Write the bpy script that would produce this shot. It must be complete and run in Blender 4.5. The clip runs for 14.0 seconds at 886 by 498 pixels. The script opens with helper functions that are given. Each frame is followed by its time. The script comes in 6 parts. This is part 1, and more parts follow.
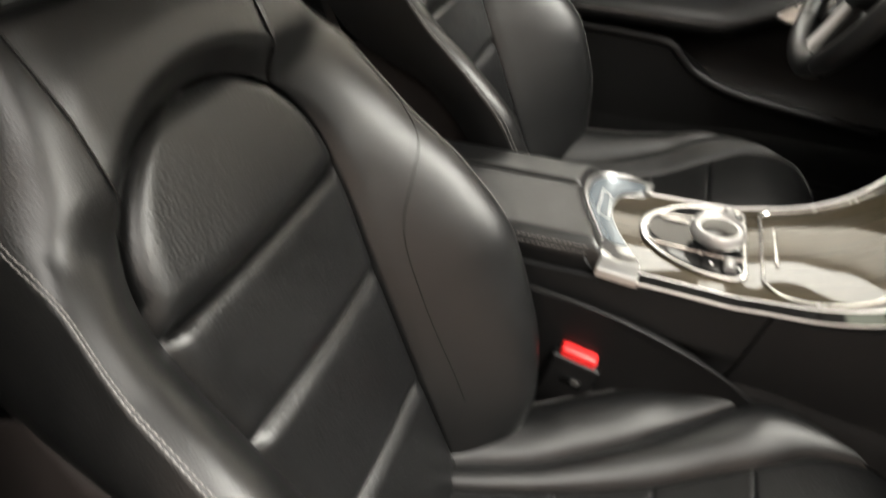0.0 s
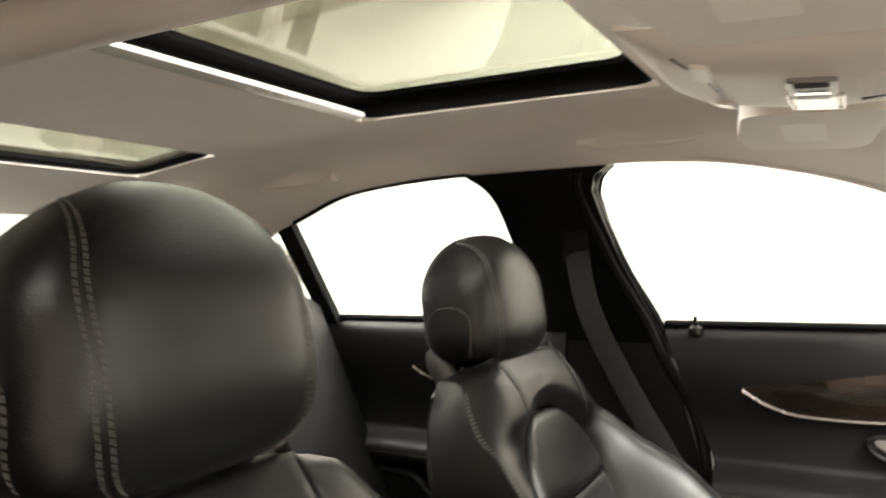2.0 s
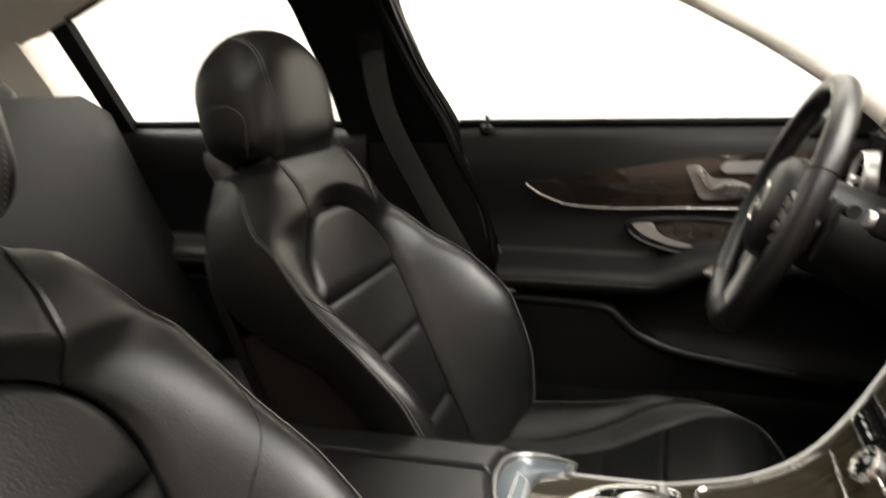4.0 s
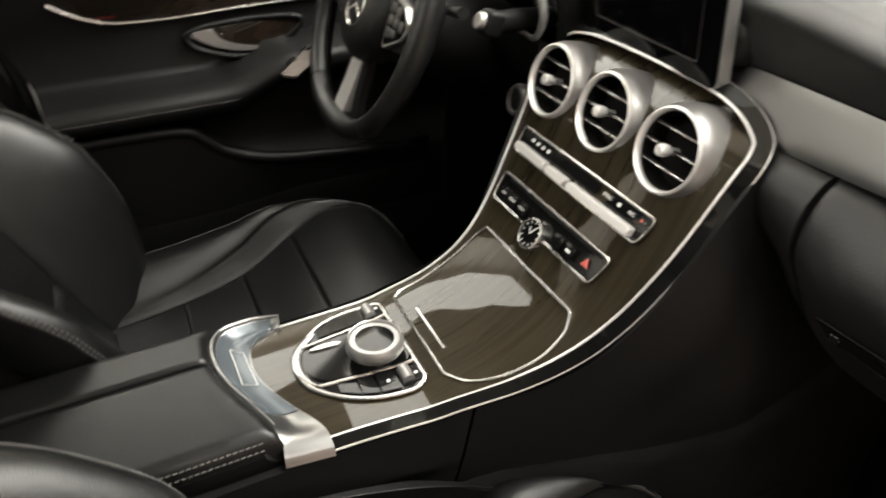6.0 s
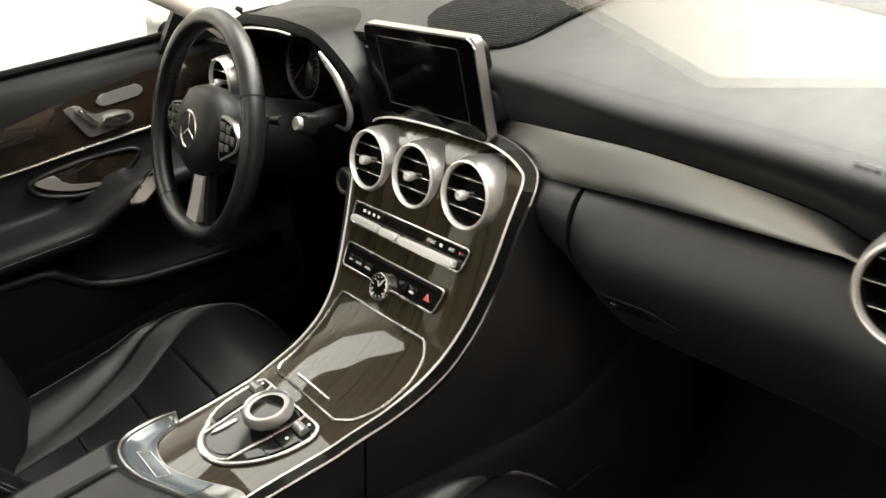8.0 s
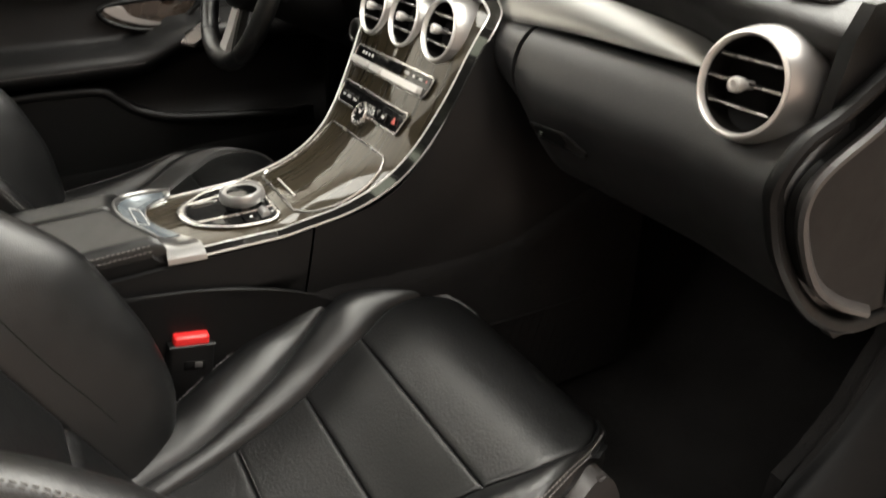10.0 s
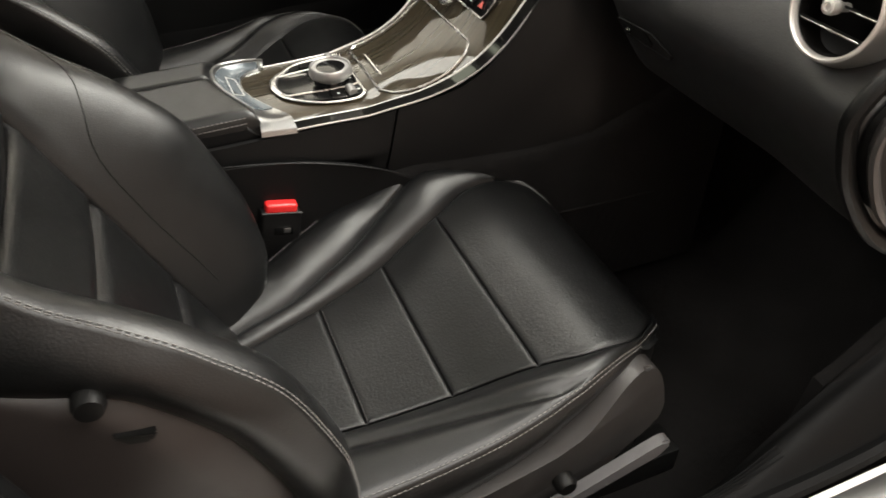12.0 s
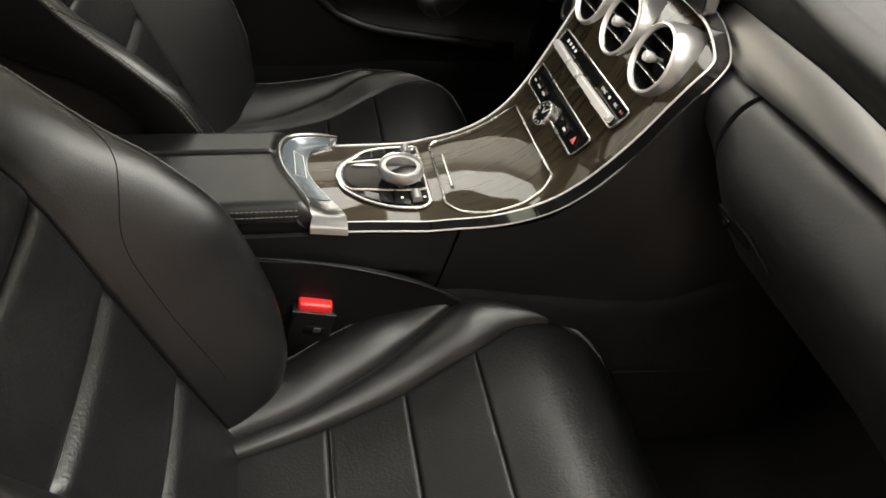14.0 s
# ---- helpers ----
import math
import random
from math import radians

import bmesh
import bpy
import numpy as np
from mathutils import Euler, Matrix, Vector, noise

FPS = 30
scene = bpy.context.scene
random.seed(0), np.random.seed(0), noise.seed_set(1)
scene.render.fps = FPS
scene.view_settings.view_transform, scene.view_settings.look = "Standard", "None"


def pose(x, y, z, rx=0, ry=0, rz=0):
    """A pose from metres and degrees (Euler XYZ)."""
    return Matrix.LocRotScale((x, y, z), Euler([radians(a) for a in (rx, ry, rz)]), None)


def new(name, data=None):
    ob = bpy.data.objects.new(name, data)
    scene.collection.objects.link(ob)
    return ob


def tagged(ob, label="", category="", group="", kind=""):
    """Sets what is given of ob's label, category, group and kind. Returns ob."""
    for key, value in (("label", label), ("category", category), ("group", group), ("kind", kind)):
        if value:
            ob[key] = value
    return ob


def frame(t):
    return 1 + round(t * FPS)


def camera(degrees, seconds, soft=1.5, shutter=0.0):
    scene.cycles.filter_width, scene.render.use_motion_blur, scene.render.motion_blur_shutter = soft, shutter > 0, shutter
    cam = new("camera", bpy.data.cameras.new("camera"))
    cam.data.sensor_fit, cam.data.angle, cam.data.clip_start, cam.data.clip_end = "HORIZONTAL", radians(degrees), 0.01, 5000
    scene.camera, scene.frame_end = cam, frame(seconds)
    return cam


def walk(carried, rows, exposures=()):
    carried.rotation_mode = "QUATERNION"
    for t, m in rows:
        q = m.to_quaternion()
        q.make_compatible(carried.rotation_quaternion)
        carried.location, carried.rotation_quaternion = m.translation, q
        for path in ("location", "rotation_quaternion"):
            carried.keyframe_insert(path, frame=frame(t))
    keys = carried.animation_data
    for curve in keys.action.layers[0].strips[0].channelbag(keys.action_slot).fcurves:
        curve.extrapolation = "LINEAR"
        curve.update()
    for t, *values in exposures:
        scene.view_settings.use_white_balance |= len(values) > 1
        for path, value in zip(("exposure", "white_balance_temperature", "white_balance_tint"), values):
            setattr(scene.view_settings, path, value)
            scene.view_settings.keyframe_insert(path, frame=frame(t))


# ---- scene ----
# x: towards the car's front, y: towards the driver's side, z: up, ground at 0
cam = camera(62.55, 14.0, soft=1.6, shutter=0.5)
ROWS = [  # t, eye, yaw, pitch, roll
    (0, 0.268, -0.803, 1.104, 15.86, -35.52, 3.99),
    (0.5, 0.236, -0.783, 1.141, 21.01, -26.77, 0.56),
    (1, 0.243, -0.780, 1.163, 23.94, -19.50, -1.22),
    (1.5, 0.249, -0.778, 1.170, 26.59, -10.77, -1.74),
    (2, 0.297, -0.716, 1.101, 29.17, 1.06, -1.32),
    (2.2, 0.342, -0.710, 1.077, 29.34, 3.10, -1.06),
    (4.3, 0.402, -0.668, 1.074, 13.17, -19.22, -0.73),
    (4.5, 0.374, -0.656, 1.082, 9.03, -23.05, 0.26),
    (5, 0.316, -0.613, 1.085, -3.15, -30.00, 2.33),
    (5.5, 0.261, -0.588, 1.107, -13.24, -32.77, 1.30),
    (6, 0.201, -0.590, 1.159, -24.11, -33.56, -0.95),
    (6.5, 0.164, -0.619, 1.197, -32.18, -32.05, -4.46),
    (7, 0.150, -0.644, 1.214, -36.33, -30.45, -8.05),
    (7.2, 0.147, -0.647, 1.216, -37.14, -29.91, -9.05),
    (9.3, 0.149, -0.945, 1.153, -32.62, -26.09, -3.12),
    (9.5, 0.140, -0.961, 1.124, -31.87, -26.50, -2.15),
    (10, 0.154, -0.988, 1.062, -29.70, -28.52, -0.39),
    (10.5, 0.160, -0.991, 1.035, -28.55, -31.60, 0.76),
    (11, 0.161, -0.984, 1.033, -27.66, -34.17, 1.57),
    (11.5, 0.161, -0.989, 1.049, -26.16, -37.22, 1.26),
    (12, 0.144, -1.008, 1.118, -22.65, -39.45, -0.19),
    (12.5, 0.116, -0.869, 1.131, -21.59, -40.45, 0.18),
    (13, 0.121, -0.787, 1.169, -19.59, -41.31, 2.36),
    (13.5, 0.204, -0.818, 1.186, -15.09, -39.87, 3.44),
    (14, 0.234, -0.854, 1.193, -14.70, -38.93, 7.42),
]
EXPOSURES = [(0.0, 0.32), (1.0, 0.34), (1.5, 0.42), (2.2, 0.32), (4.3, -0.3), (7.2, -0.36), (9.3, -0.22), (12.0, -0.24), (14.0, -0.34)]
walk(cam, [(t, pose(x, y, z, 0, 0, yaw) @ pose(0, 0, 0, 90 + pitch) @ pose(0, 0, 0, 0, 0, roll)) for t, x, y, z, yaw, pitch, roll in ROWS], EXPOSURES)

# ---- light: a white room with ceiling panels; the car's glass and its open door let it in ----
world = bpy.data.worlds.new("world")
scene.world = world
world.use_nodes = True
world.node_tree.nodes["Background"].inputs[0].default_value = (1.0, 0.97, 0.92, 1)
world.node_tree.nodes["Background"].inputs[1].default_value = 0.05
LAMPS = [(2.6, 0.0, 580.0), (-0.2, 2.3, 150.0), (-3.0, 0.4, 470.0), (0.8, -1.75, 195.0)]  # x, y, watts
ROOM = (-5.0, 5.0, -3.6, 3.4, 2.9)


def ceiling_lamp(x, y, watts):
    data = bpy.data.lights.new("ceiling_lamp_light", "AREA")
    data.shape, data.size, data.size_y, data.energy, data.color = "RECTANGLE", 3.4, 1.8, watts, (1.0, 0.965, 0.9)
    new("ceiling_lamp_light", data).matrix_world = pose(x, y, ROOM[4] - 0.06)


for lx, ly, lw in LAMPS:
    ceiling_lamp(lx, ly, lw)


# ---- materials ----
def material(name, base, rough=0.5, metal=0.0, coat=0.0, spec=0.5, vary=0.12, scale=6.0, bumps=(), rvar=0.08, sheen=0.0):
    """base colour with slow variation, roughness variation, and bumps: rows of kind, scale per metre, strength, depth"""
    m = bpy.data.materials.new(name)
    m.use_nodes = True
    n, l = m.node_tree.nodes, m.node_tree.links
    b = n["Principled BSDF"]
    b.inputs["Metallic"].default_value = metal
    b.inputs["Specular IOR Level"].default_value = spec
    b.inputs["Coat Weight"].default_value = coat
    b.inputs["Coat Roughness"].default_value = 0.025
    if sheen:
        b.inputs["Sheen Weight"].default_value = sheen
    tc = n.new("ShaderNodeTexCoord")
    no = n.new("ShaderNodeTexNoise")
    no.inputs["Scale"].default_value, no.inputs["Detail"].default_value = scale, 5
    l.new(tc.outputs["Object"], no.inputs["Vector"])
    mix = n.new("ShaderNodeMixRGB")
    mix.inputs[1].default_value = (*[c * (1 - vary) for c in base], 1)
    mix.inputs[2].default_value = (*[c * (1 + vary) for c in base], 1)
    l.new(no.outputs["Fac"], mix.inputs[0])
    l.new(mix.outputs[0], b.inputs["Base Color"])
    rr = n.new("ShaderNodeMapRange")
    rr.inputs["To Min"].default_value, rr.inputs["To Max"].default_value = max(0.01, rough - rvar), min(1, rough + rvar)
    n2 = n.new("ShaderNodeTexNoise")
    n2.inputs["Scale"].default_value, n2.inputs["Detail"].default_value = scale * 7, 3
    l.new(tc.outputs["Object"], n2.inputs["Vector"])
    l.new(n2.outputs["Fac"], rr.inputs["Value"])
    l.new(rr.outputs[0], b.inputs["Roughness"])
    last = None
    for kind, sc, strength, depth in bumps:
        tex = n.new("ShaderNodeTexVoronoi" if kind == "cells" else "ShaderNodeTexNoise")
        tex.inputs["Scale"].default_value = sc
        if kind != "cells":
            tex.inputs["Detail"].default_value = 4
        l.new(tc.outputs["Object"], tex.inputs["Vector"])
        bp = n.new("ShaderNodeBump")
        bp.inputs["Strength"].default_value, bp.inputs["Distance"].default_value = strength, depth
        l.new(tex.outputs[0], bp.inputs["Height"])
        if last:
            l.new(last.outputs[0], bp.inputs["Normal"])
        last = bp
    if last:
        l.new(last.outputs[0], b.inputs["Normal"])
    return m


def wood_material(name, dark, light, rough, coat, stretch=(3, 70, 3)):
    """open-pored streaks along x"""
    m = bpy.data.materials.new(name)
    m.use_nodes = True
    n, l = m.node_tree.nodes, m.node_tree.links
    b = n["Principled BSDF"]
    tc, mp = n.new("ShaderNodeTexCoord"), n.new("ShaderNodeMapping")
    mp.inputs["Scale"].default_value = stretch
    l.new(tc.outputs["Object"], mp.inputs["Vector"])
    no = n.new("ShaderNodeTexNoise")
    no.inputs["Scale"].default_value, no.inputs["Detail"].default_value, no.inputs["Distortion"].default_value = 2.0, 8, 0.6
    l.new(mp.outputs[0], no.inputs["Vector"])
    cr = n.new("ShaderNodeValToRGB")
    cr.color_ramp.elements[0].position, cr.color_ramp.elements[1].position = 0.38, 0.62
    cr.color_ramp.elements[0].color, cr.color_ramp.elements[1].color = (*dark, 1), (*light, 1)
    l.new(no.outputs["Fac"], cr.inputs[0])
    l.new(cr.outputs[0], b.inputs["Base Color"])
    b.inputs["Roughness"].default_value = rough
    b.inputs["Coat Weight"].default_value, b.inputs["Coat Roughness"].default_value = coat, 0.02
    b.inputs["Specular IOR Level"].default_value = 0.06
    return m


def glass_material(name, tint, rough=0.0):
    m = bpy.data.materials.new(name)
    m.use_nodes = True
    n, l = m.node_tree.nodes, m.node_tree.links
    n.remove(n["Principled BSDF"])
    out = n["Material Output"]
    tr, gl, mx, lw = n.new("ShaderNodeBsdfTransparent"), n.new("ShaderNodeBsdfGlossy"), n.new("ShaderNodeMixShader"), n.new("ShaderNodeLayerWeight")
    tr.inputs[0].default_value = (*[c ** 0.5 for c in tint], 1)
    gl.inputs["Roughness"].default_value = rough
    lw.inputs[0].default_value = 0.5
    pw, fr = n.new("ShaderNodeMath"), n.new("ShaderNodeMath")
    pw.operation, pw.inputs[1].default_value = "POWER", 5.0
    fr.operation, fr.inputs[1].default_value, fr.inputs[2].default_value = "MULTIPLY_ADD", 0.5, 0.03
    l.new(lw.outputs["Facing"], pw.inputs[0])
    l.new(pw.outputs[0], fr.inputs[0])
    l.new(fr.outputs[0], mx.inputs[0])
    l.new(tr.outputs[0], mx.inputs[1])
    l.new(gl.outputs[0], mx.inputs[2])
    l.new(mx.outputs[0], out.inputs[0])
    return m


LEATHER = material("black_leather", (0.0036, 0.0037, 0.0037), 0.345, spec=0.40, bumps=(("cells", 300, 0.32, 0.0007), ("cells", 1100, 0.2, 0.0004), ("noise", 38, 0.14, 0.002)), vary=0.2)
LEATHER_FINE = material("smooth_black_leather", (0.0034, 0.0035, 0.0035), 0.365, spec=0.44, bumps=(("cells", 560, 0.24, 0.0005), ("cells", 1500, 0.16, 0.0003), ("noise", 16, 0.06, 0.002)), vary=0.15)
LEATHER_REAR = material("dull_black_leather", (0.0042, 0.0043, 0.0043), 0.5, spec=0.28, bumps=(("cells", 480, 0.3, 0.0006), ("noise", 30, 0.16, 0.002)), vary=0.15)
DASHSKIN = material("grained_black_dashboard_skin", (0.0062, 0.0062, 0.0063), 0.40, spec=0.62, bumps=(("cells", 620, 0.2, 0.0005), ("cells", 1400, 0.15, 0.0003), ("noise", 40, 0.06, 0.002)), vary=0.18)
# black dashboard skin again, base colour lightened to carry the windshield's light
DASHTOP = material("windshield_lit_black_dashboard_top", (0.013, 0.013, 0.0128), 0.55, spec=0.36, bumps=(("cells", 620, 0.2, 0.0005), ("cells", 1400, 0.15, 0.0003)), vary=0.15)
SOFT = material("soft_black_plastic", (0.0036, 0.0036, 0.0036), 0.46, spec=0.24, bumps=(("cells", 700, 0.22, 0.0004), ("noise", 200, 0.1, 0.0005)), vary=0.15)
DARK = material("hard_black_plastic", (0.0034, 0.0034, 0.0033), 0.45, spec=0.17, bumps=(("noise", 600, 0.1, 0.0003),))
CARPET = material("black_carpet", (0.0078, 0.0073, 0.0071), 0.95, bumps=(("noise", 900, 0.9, 0.003), ("noise", 60, 0.4, 0.006)), vary=0.6, scale=14, spec=0.1)
RUBBER = material("black_rubber_seal", (0.0035, 0.0035, 0.0035), 0.6, spec=0.09, bumps=(("noise", 300, 0.1, 0.0005),))
PIANO = material("gloss_black_plastic", (0.004, 0.004, 0.004), 0.07, rvar=0.01, spec=0.4)
CHROME = material("satin_chrome", (0.62, 0.605, 0.585), 0.27, metal=1.0, rvar=0.015, vary=0.03)
BRIGHT = material("bright_satin_ring", (0.66, 0.645, 0.625), 0.34, metal=0.55, rvar=0.02, vary=0.03)
SILVER = material("matt_silver", (0.35, 0.344, 0.335), 0.33, metal=0.8, rvar=0.02, vary=0.04, bumps=(("noise", 900, 0.05, 0.0002),))
STRIP = material("satin_aluminium_strip", (0.30, 0.30, 0.295), 0.30, metal=1.0, rvar=0.02, vary=0.04)
BRUSHED = material("brushed_aluminium", (0.27, 0.267, 0.26), 0.42, metal=1.0, rvar=0.015, vary=0.05)
HEADLINER = material("woven_beige_headliner", (0.83, 0.775, 0.705), 0.9, bumps=(("noise", 700, 0.4, 0.0006),), vary=0.06, spec=0.2, sheen=0.2)
BEIGE = material("beige_plastic_trim", (0.80, 0.745, 0.675), 0.55, bumps=(("noise", 500, 0.15, 0.0004),), vary=0.05)
LENS = material("white_lamp_lens", (0.75, 0.72, 0.66), 0.25)
RED = material("red_plastic", (0.62, 0.02, 0.02), 0.35, vary=0.05)
PALE_RED = material("faded_red_print", (0.40, 0.075, 0.06), 0.4, vary=0.05)
THREAD = material("grey_thread", (0.125, 0.120, 0.114), 0.8)
THREAD_DARK = material("dark_grey_thread", (0.11, 0.105, 0.10), 0.8)
PAINT = material("white_car_paint", (0.74, 0.73, 0.70), 0.3, coat=1.0, vary=0.03)
WALL = material("white_painted_wall", (0.82, 0.80, 0.75), 0.8, vary=0.03, scale=1.5, bumps=(("noise", 120, 0.15, 0.002),))
# for the unseen east wall: rosy brown added to warm the cabin's reflections
WALL_TINT = material("rosy_reflection_tint_wall", (0.33, 0.265, 0.23), 0.8, vary=0.06, scale=1.5, bumps=(("noise", 120, 0.15, 0.002),))
FLOORPAINT = material("brown_grey_painted_concrete", (0.125, 0.097, 0.082), 0.5, vary=0.2, scale=2.0, bumps=(("noise", 60, 0.15, 0.002),))
VENEER = wood_material("glossy_dark_wood_veneer", (0.0125, 0.0098, 0.0054), (0.021, 0.0165, 0.0092), 0.35, 1.0)
VENEER_DOOR = wood_material("dark_wood_door_veneer", (0.008, 0.006, 0.0042), (0.019, 0.0125, 0.0085), 0.3, 1.0)
GLASS = glass_material("clear_car_glass", (0.95, 0.965, 0.94))
ROOFGLASS = glass_material("tinted_roof_glass", (0.24, 0.26, 0.21))
MIRROR = material("mirror_glass", (0.85, 0.86, 0.86), 0.02, metal=1.0, rvar=0.01, vary=0.01)
SCREEN = material("dark_display_glass", (0.0015, 0.0015, 0.0018), 0.09, rvar=0.02, spec=0.12)
GREYBAR = material("light_grey_print", (0.55, 0.55, 0.53), 0.5)
SMOKED = material("grey_translucent_plastic", (0.085, 0.10, 0.11), 0.22, metal=0.35, rvar=0.02, vary=0.05)
# brown reflected from outside the door is mixed into this grey's base colour
COVER = material("dark_grey_plastic_brown_reflection", (0.014, 0.0115, 0.0108), 0.42, spec=0.4, bumps=(("cells", 800, 0.15, 0.0003),))
GREYLEVER = material("grey_plastic_lever", (0.075, 0.073, 0.075), 0.45, bumps=(("noise", 500, 0.1, 0.0003),))
GREYTRIM = material("dark_grey_plastic_trim", (0.030, 0.028, 0.027), 0.42, bumps=(("noise", 500, 0.1, 0.0003),))
BELT = material("woven_black_belt", (0.0065, 0.0065, 0.0062), 0.8, bumps=(("noise", 1200, 0.5, 0.0004),))
NEEDLE = material("dull_orange_needle", (0.16, 0.035, 0.015), 0.5, vary=0.05)
PATCH = material("off_white_label_paper", (0.95, 0.91, 0.83), 0.7)


# ---- mesh helpers ----
def part(name, bm, mat, parent=None, label="", angle=38.0):
    """links a bmesh as ONE mesh object under a thing or a part"""
    bmesh.ops.recalc_face_normals(bm, faces=bm.faces)
    me = bpy.data.meshes.new(name)
    bm.to_mesh(me)
    bm.free()
    me.materials.append(mat)
    for p in me.polygons:
        p.use_smooth = True
    me.set_sharp_from_angle(angle=radians(angle))
    ob = new(name, me)
    if parent:
        ob.parent = parent
    if label:
        ob["label"] = label
    return ob


def thing(name, label, category, x=0.0, y=0.0, z=0.0, group="", kind=""):
    return tagged(move(new(name), x, y, z), label, category, group, kind)


def move(ob, x, y, z):
    ob.location = (x, y, z)
    return ob


def box(bm, sx, sy, sz, m=Matrix(), bevel=0.0, seg=2):
    """a box with rounded edges, centred, added to bm"""
    got = bmesh.ops.create_cube(bm, size=1.0, matrix=m @ Matrix.Diagonal((sx, sy, sz, 1)))
    if bevel:
        es = list({e for v in got["verts"] for e in v.link_edges})
        bmesh.ops.bevel(bm, geom=es, offset=bevel, segments=seg, affect="EDGES", profile=0.5)
    return bm


def lathe(bm, rows, m=Matrix(), n=40, cap=True):
    """turns rows of (radius, height) round z"""
    rings = []
    for r, h in rows:
        rings.append([bm.verts.new(m @ Vector((r * math.cos(2 * math.pi * k / n), r * math.sin(2 * math.pi * k / n), h))) for k in range(n)])
    for a, b in zip(rings, rings[1:]):
        for k in range(n):
            bm.faces.new((a[k], a[(k + 1) % n], b[(k + 1) % n], b[k]))
    if cap:
        bm.faces.new(rings[0]), bm.faces.new(rings[-1])
    else:  # a closed ring
        for k in range(n):
            bm.faces.new((rings[-1][k], rings[-1][(k + 1) % n], rings[0][(k + 1) % n], rings[0][k]))
    return bm


def curve(points, n=8, closed=False):
    """a smooth line through points (Catmull-Rom)"""
    p = [Vector(q) for q in points]
    out, k = [], len(p)
    for i in range(k if closed else k - 1):
        a, b = p[i], p[(i + 1) % k]
        z = p[i - 1] if (closed or i) else a * 2 - b
        c = p[(i + 2) % k] if (closed or i + 2 < k) else b * 2 - a
        for j in range(n):
            t = j / n
            out.append(0.5 * (2 * a + (b - z) * t + (2 * z - 5 * a + 4 * b - c) * t * t + (3 * a - z - 3 * b + c) * t ** 3))
    return out if closed else out + [p[-1]]


def tube(bm, points, r, n=8, closed=False, flat=1.0, up=None):
    """a round (or flattened) bar along a line"""
    p = [Vector(q) for q in points]
    k, rings, last = len(p), [], None
    for i in range(k):
        t = (p[(i + 1) % k] - p[i - 1]) if closed else p[min(i + 1, k - 1)] - p[max(i - 1, 0)]
        t = t.normalized() if t.length > 1e-9 else Vector((1, 0, 0))
        if up is not None:
            s = Vector(up) - Vector(up).dot(t) * t
        else:
            s = last - last.dot(t) * t if last is not None else t.orthogonal()
        s = s.normalized() if s.length > 1e-6 else t.orthogonal().normalized()
        last, q = s, t.cross(s)
        rr = r[i] if isinstance(r, (list, tuple)) else r
        rings.append([bm.verts.new(p[i] + rr * (flat * math.cos(2 * math.pi * j / n) * s + math.sin(2 * math.pi * j / n) * q)) for j in range(n)])
    for i in range(k if closed else k - 1):
        a, b = rings[i], rings[(i + 1) % k]
        for j in range(n):
            bm.faces.new((a[j], a[(j + 1) % n], b[(j + 1) % n], b[j]))
    if not closed:
        bm.faces.new(rings[0]), bm.faces.new(rings[-1])
    return bm


def stitches(bm, points, r=0.0008, dash=0.0045, gap=0.0025):
    """a row of thread stitches along a line"""
    p = [Vector(q) for q in points]
    at, rest, on = 0, dash, [p[0]]
    for a, b in zip(p, p[1:]):
        d, L = (b - a), (b - a).length
        if L < 1e-7:
            continue
        x = 0.0
        while x < L:
            step = min(rest, L - x)
            x += step
            rest -= step
            if at == 0:
                on.append(a + d * (x / L))
            if rest <= 1e-9:
                if at == 0 and len(on) > 1:
                    tube(bm, [on[0], on[-1]], r, n=5)
                at, rest = 1 - at, gap if at == 0 else dash
                on = [a + d * (x / L)]
    return bm


def sheet(bm, fn, us, vs, thick=0.01, skip=None):
    """a surface fn(u, v) with thickness along its normal; skip(u, v) leaves openings"""
    e = 1e-4
    nu, nv = len(us), len(vs)
    top, low = {}, {}

    def normal(u, v):
        a, b = Vector(fn(u + e, v)) - Vector(fn(u - e, v)), Vector(fn(u, v + e)) - Vector(fn(u, v - e))
        c = a.cross(b)
        return c.normalized() if c.length > 1e-14 else Vector((0, 0, 1))

    def corner(i, j):
        if (i, j) not in top:
            q = Vector(fn(us[i], vs[j]))
            top[i, j], low[i, j] = bm.verts.new(q), bm.verts.new(q - thick * normal(us[i], vs[j]))
        return i, j

    cells = {(i, j) for i in range(nu - 1) for j in range(nv - 1) if not (skip and skip((us[i] + us[i + 1]) / 2, (vs[j] + vs[j + 1]) / 2))}
    for i, j in cells:
        c = [corner(*q) for q in ((i, j), (i + 1, j), (i + 1, j + 1), (i, j + 1))]
        bm.faces.new([top[q] for q in c])
        bm.faces.new([low[q] for q in reversed(c)])
        for (di, dj), (a, b) in (((0, -1), (0, 1)), ((1, 0), (1, 2)), ((0, 1), (2, 3)), ((-1, 0), (3, 0))):
            if (i + di, j + dj) not in cells:
                bm.faces.new((top[c[b]], top[c[a]], low[c[a]], low[c[b]]))
    return bm


def span(a, b, n):
    return [a + (b - a) * k / n for k in range(n + 1)]


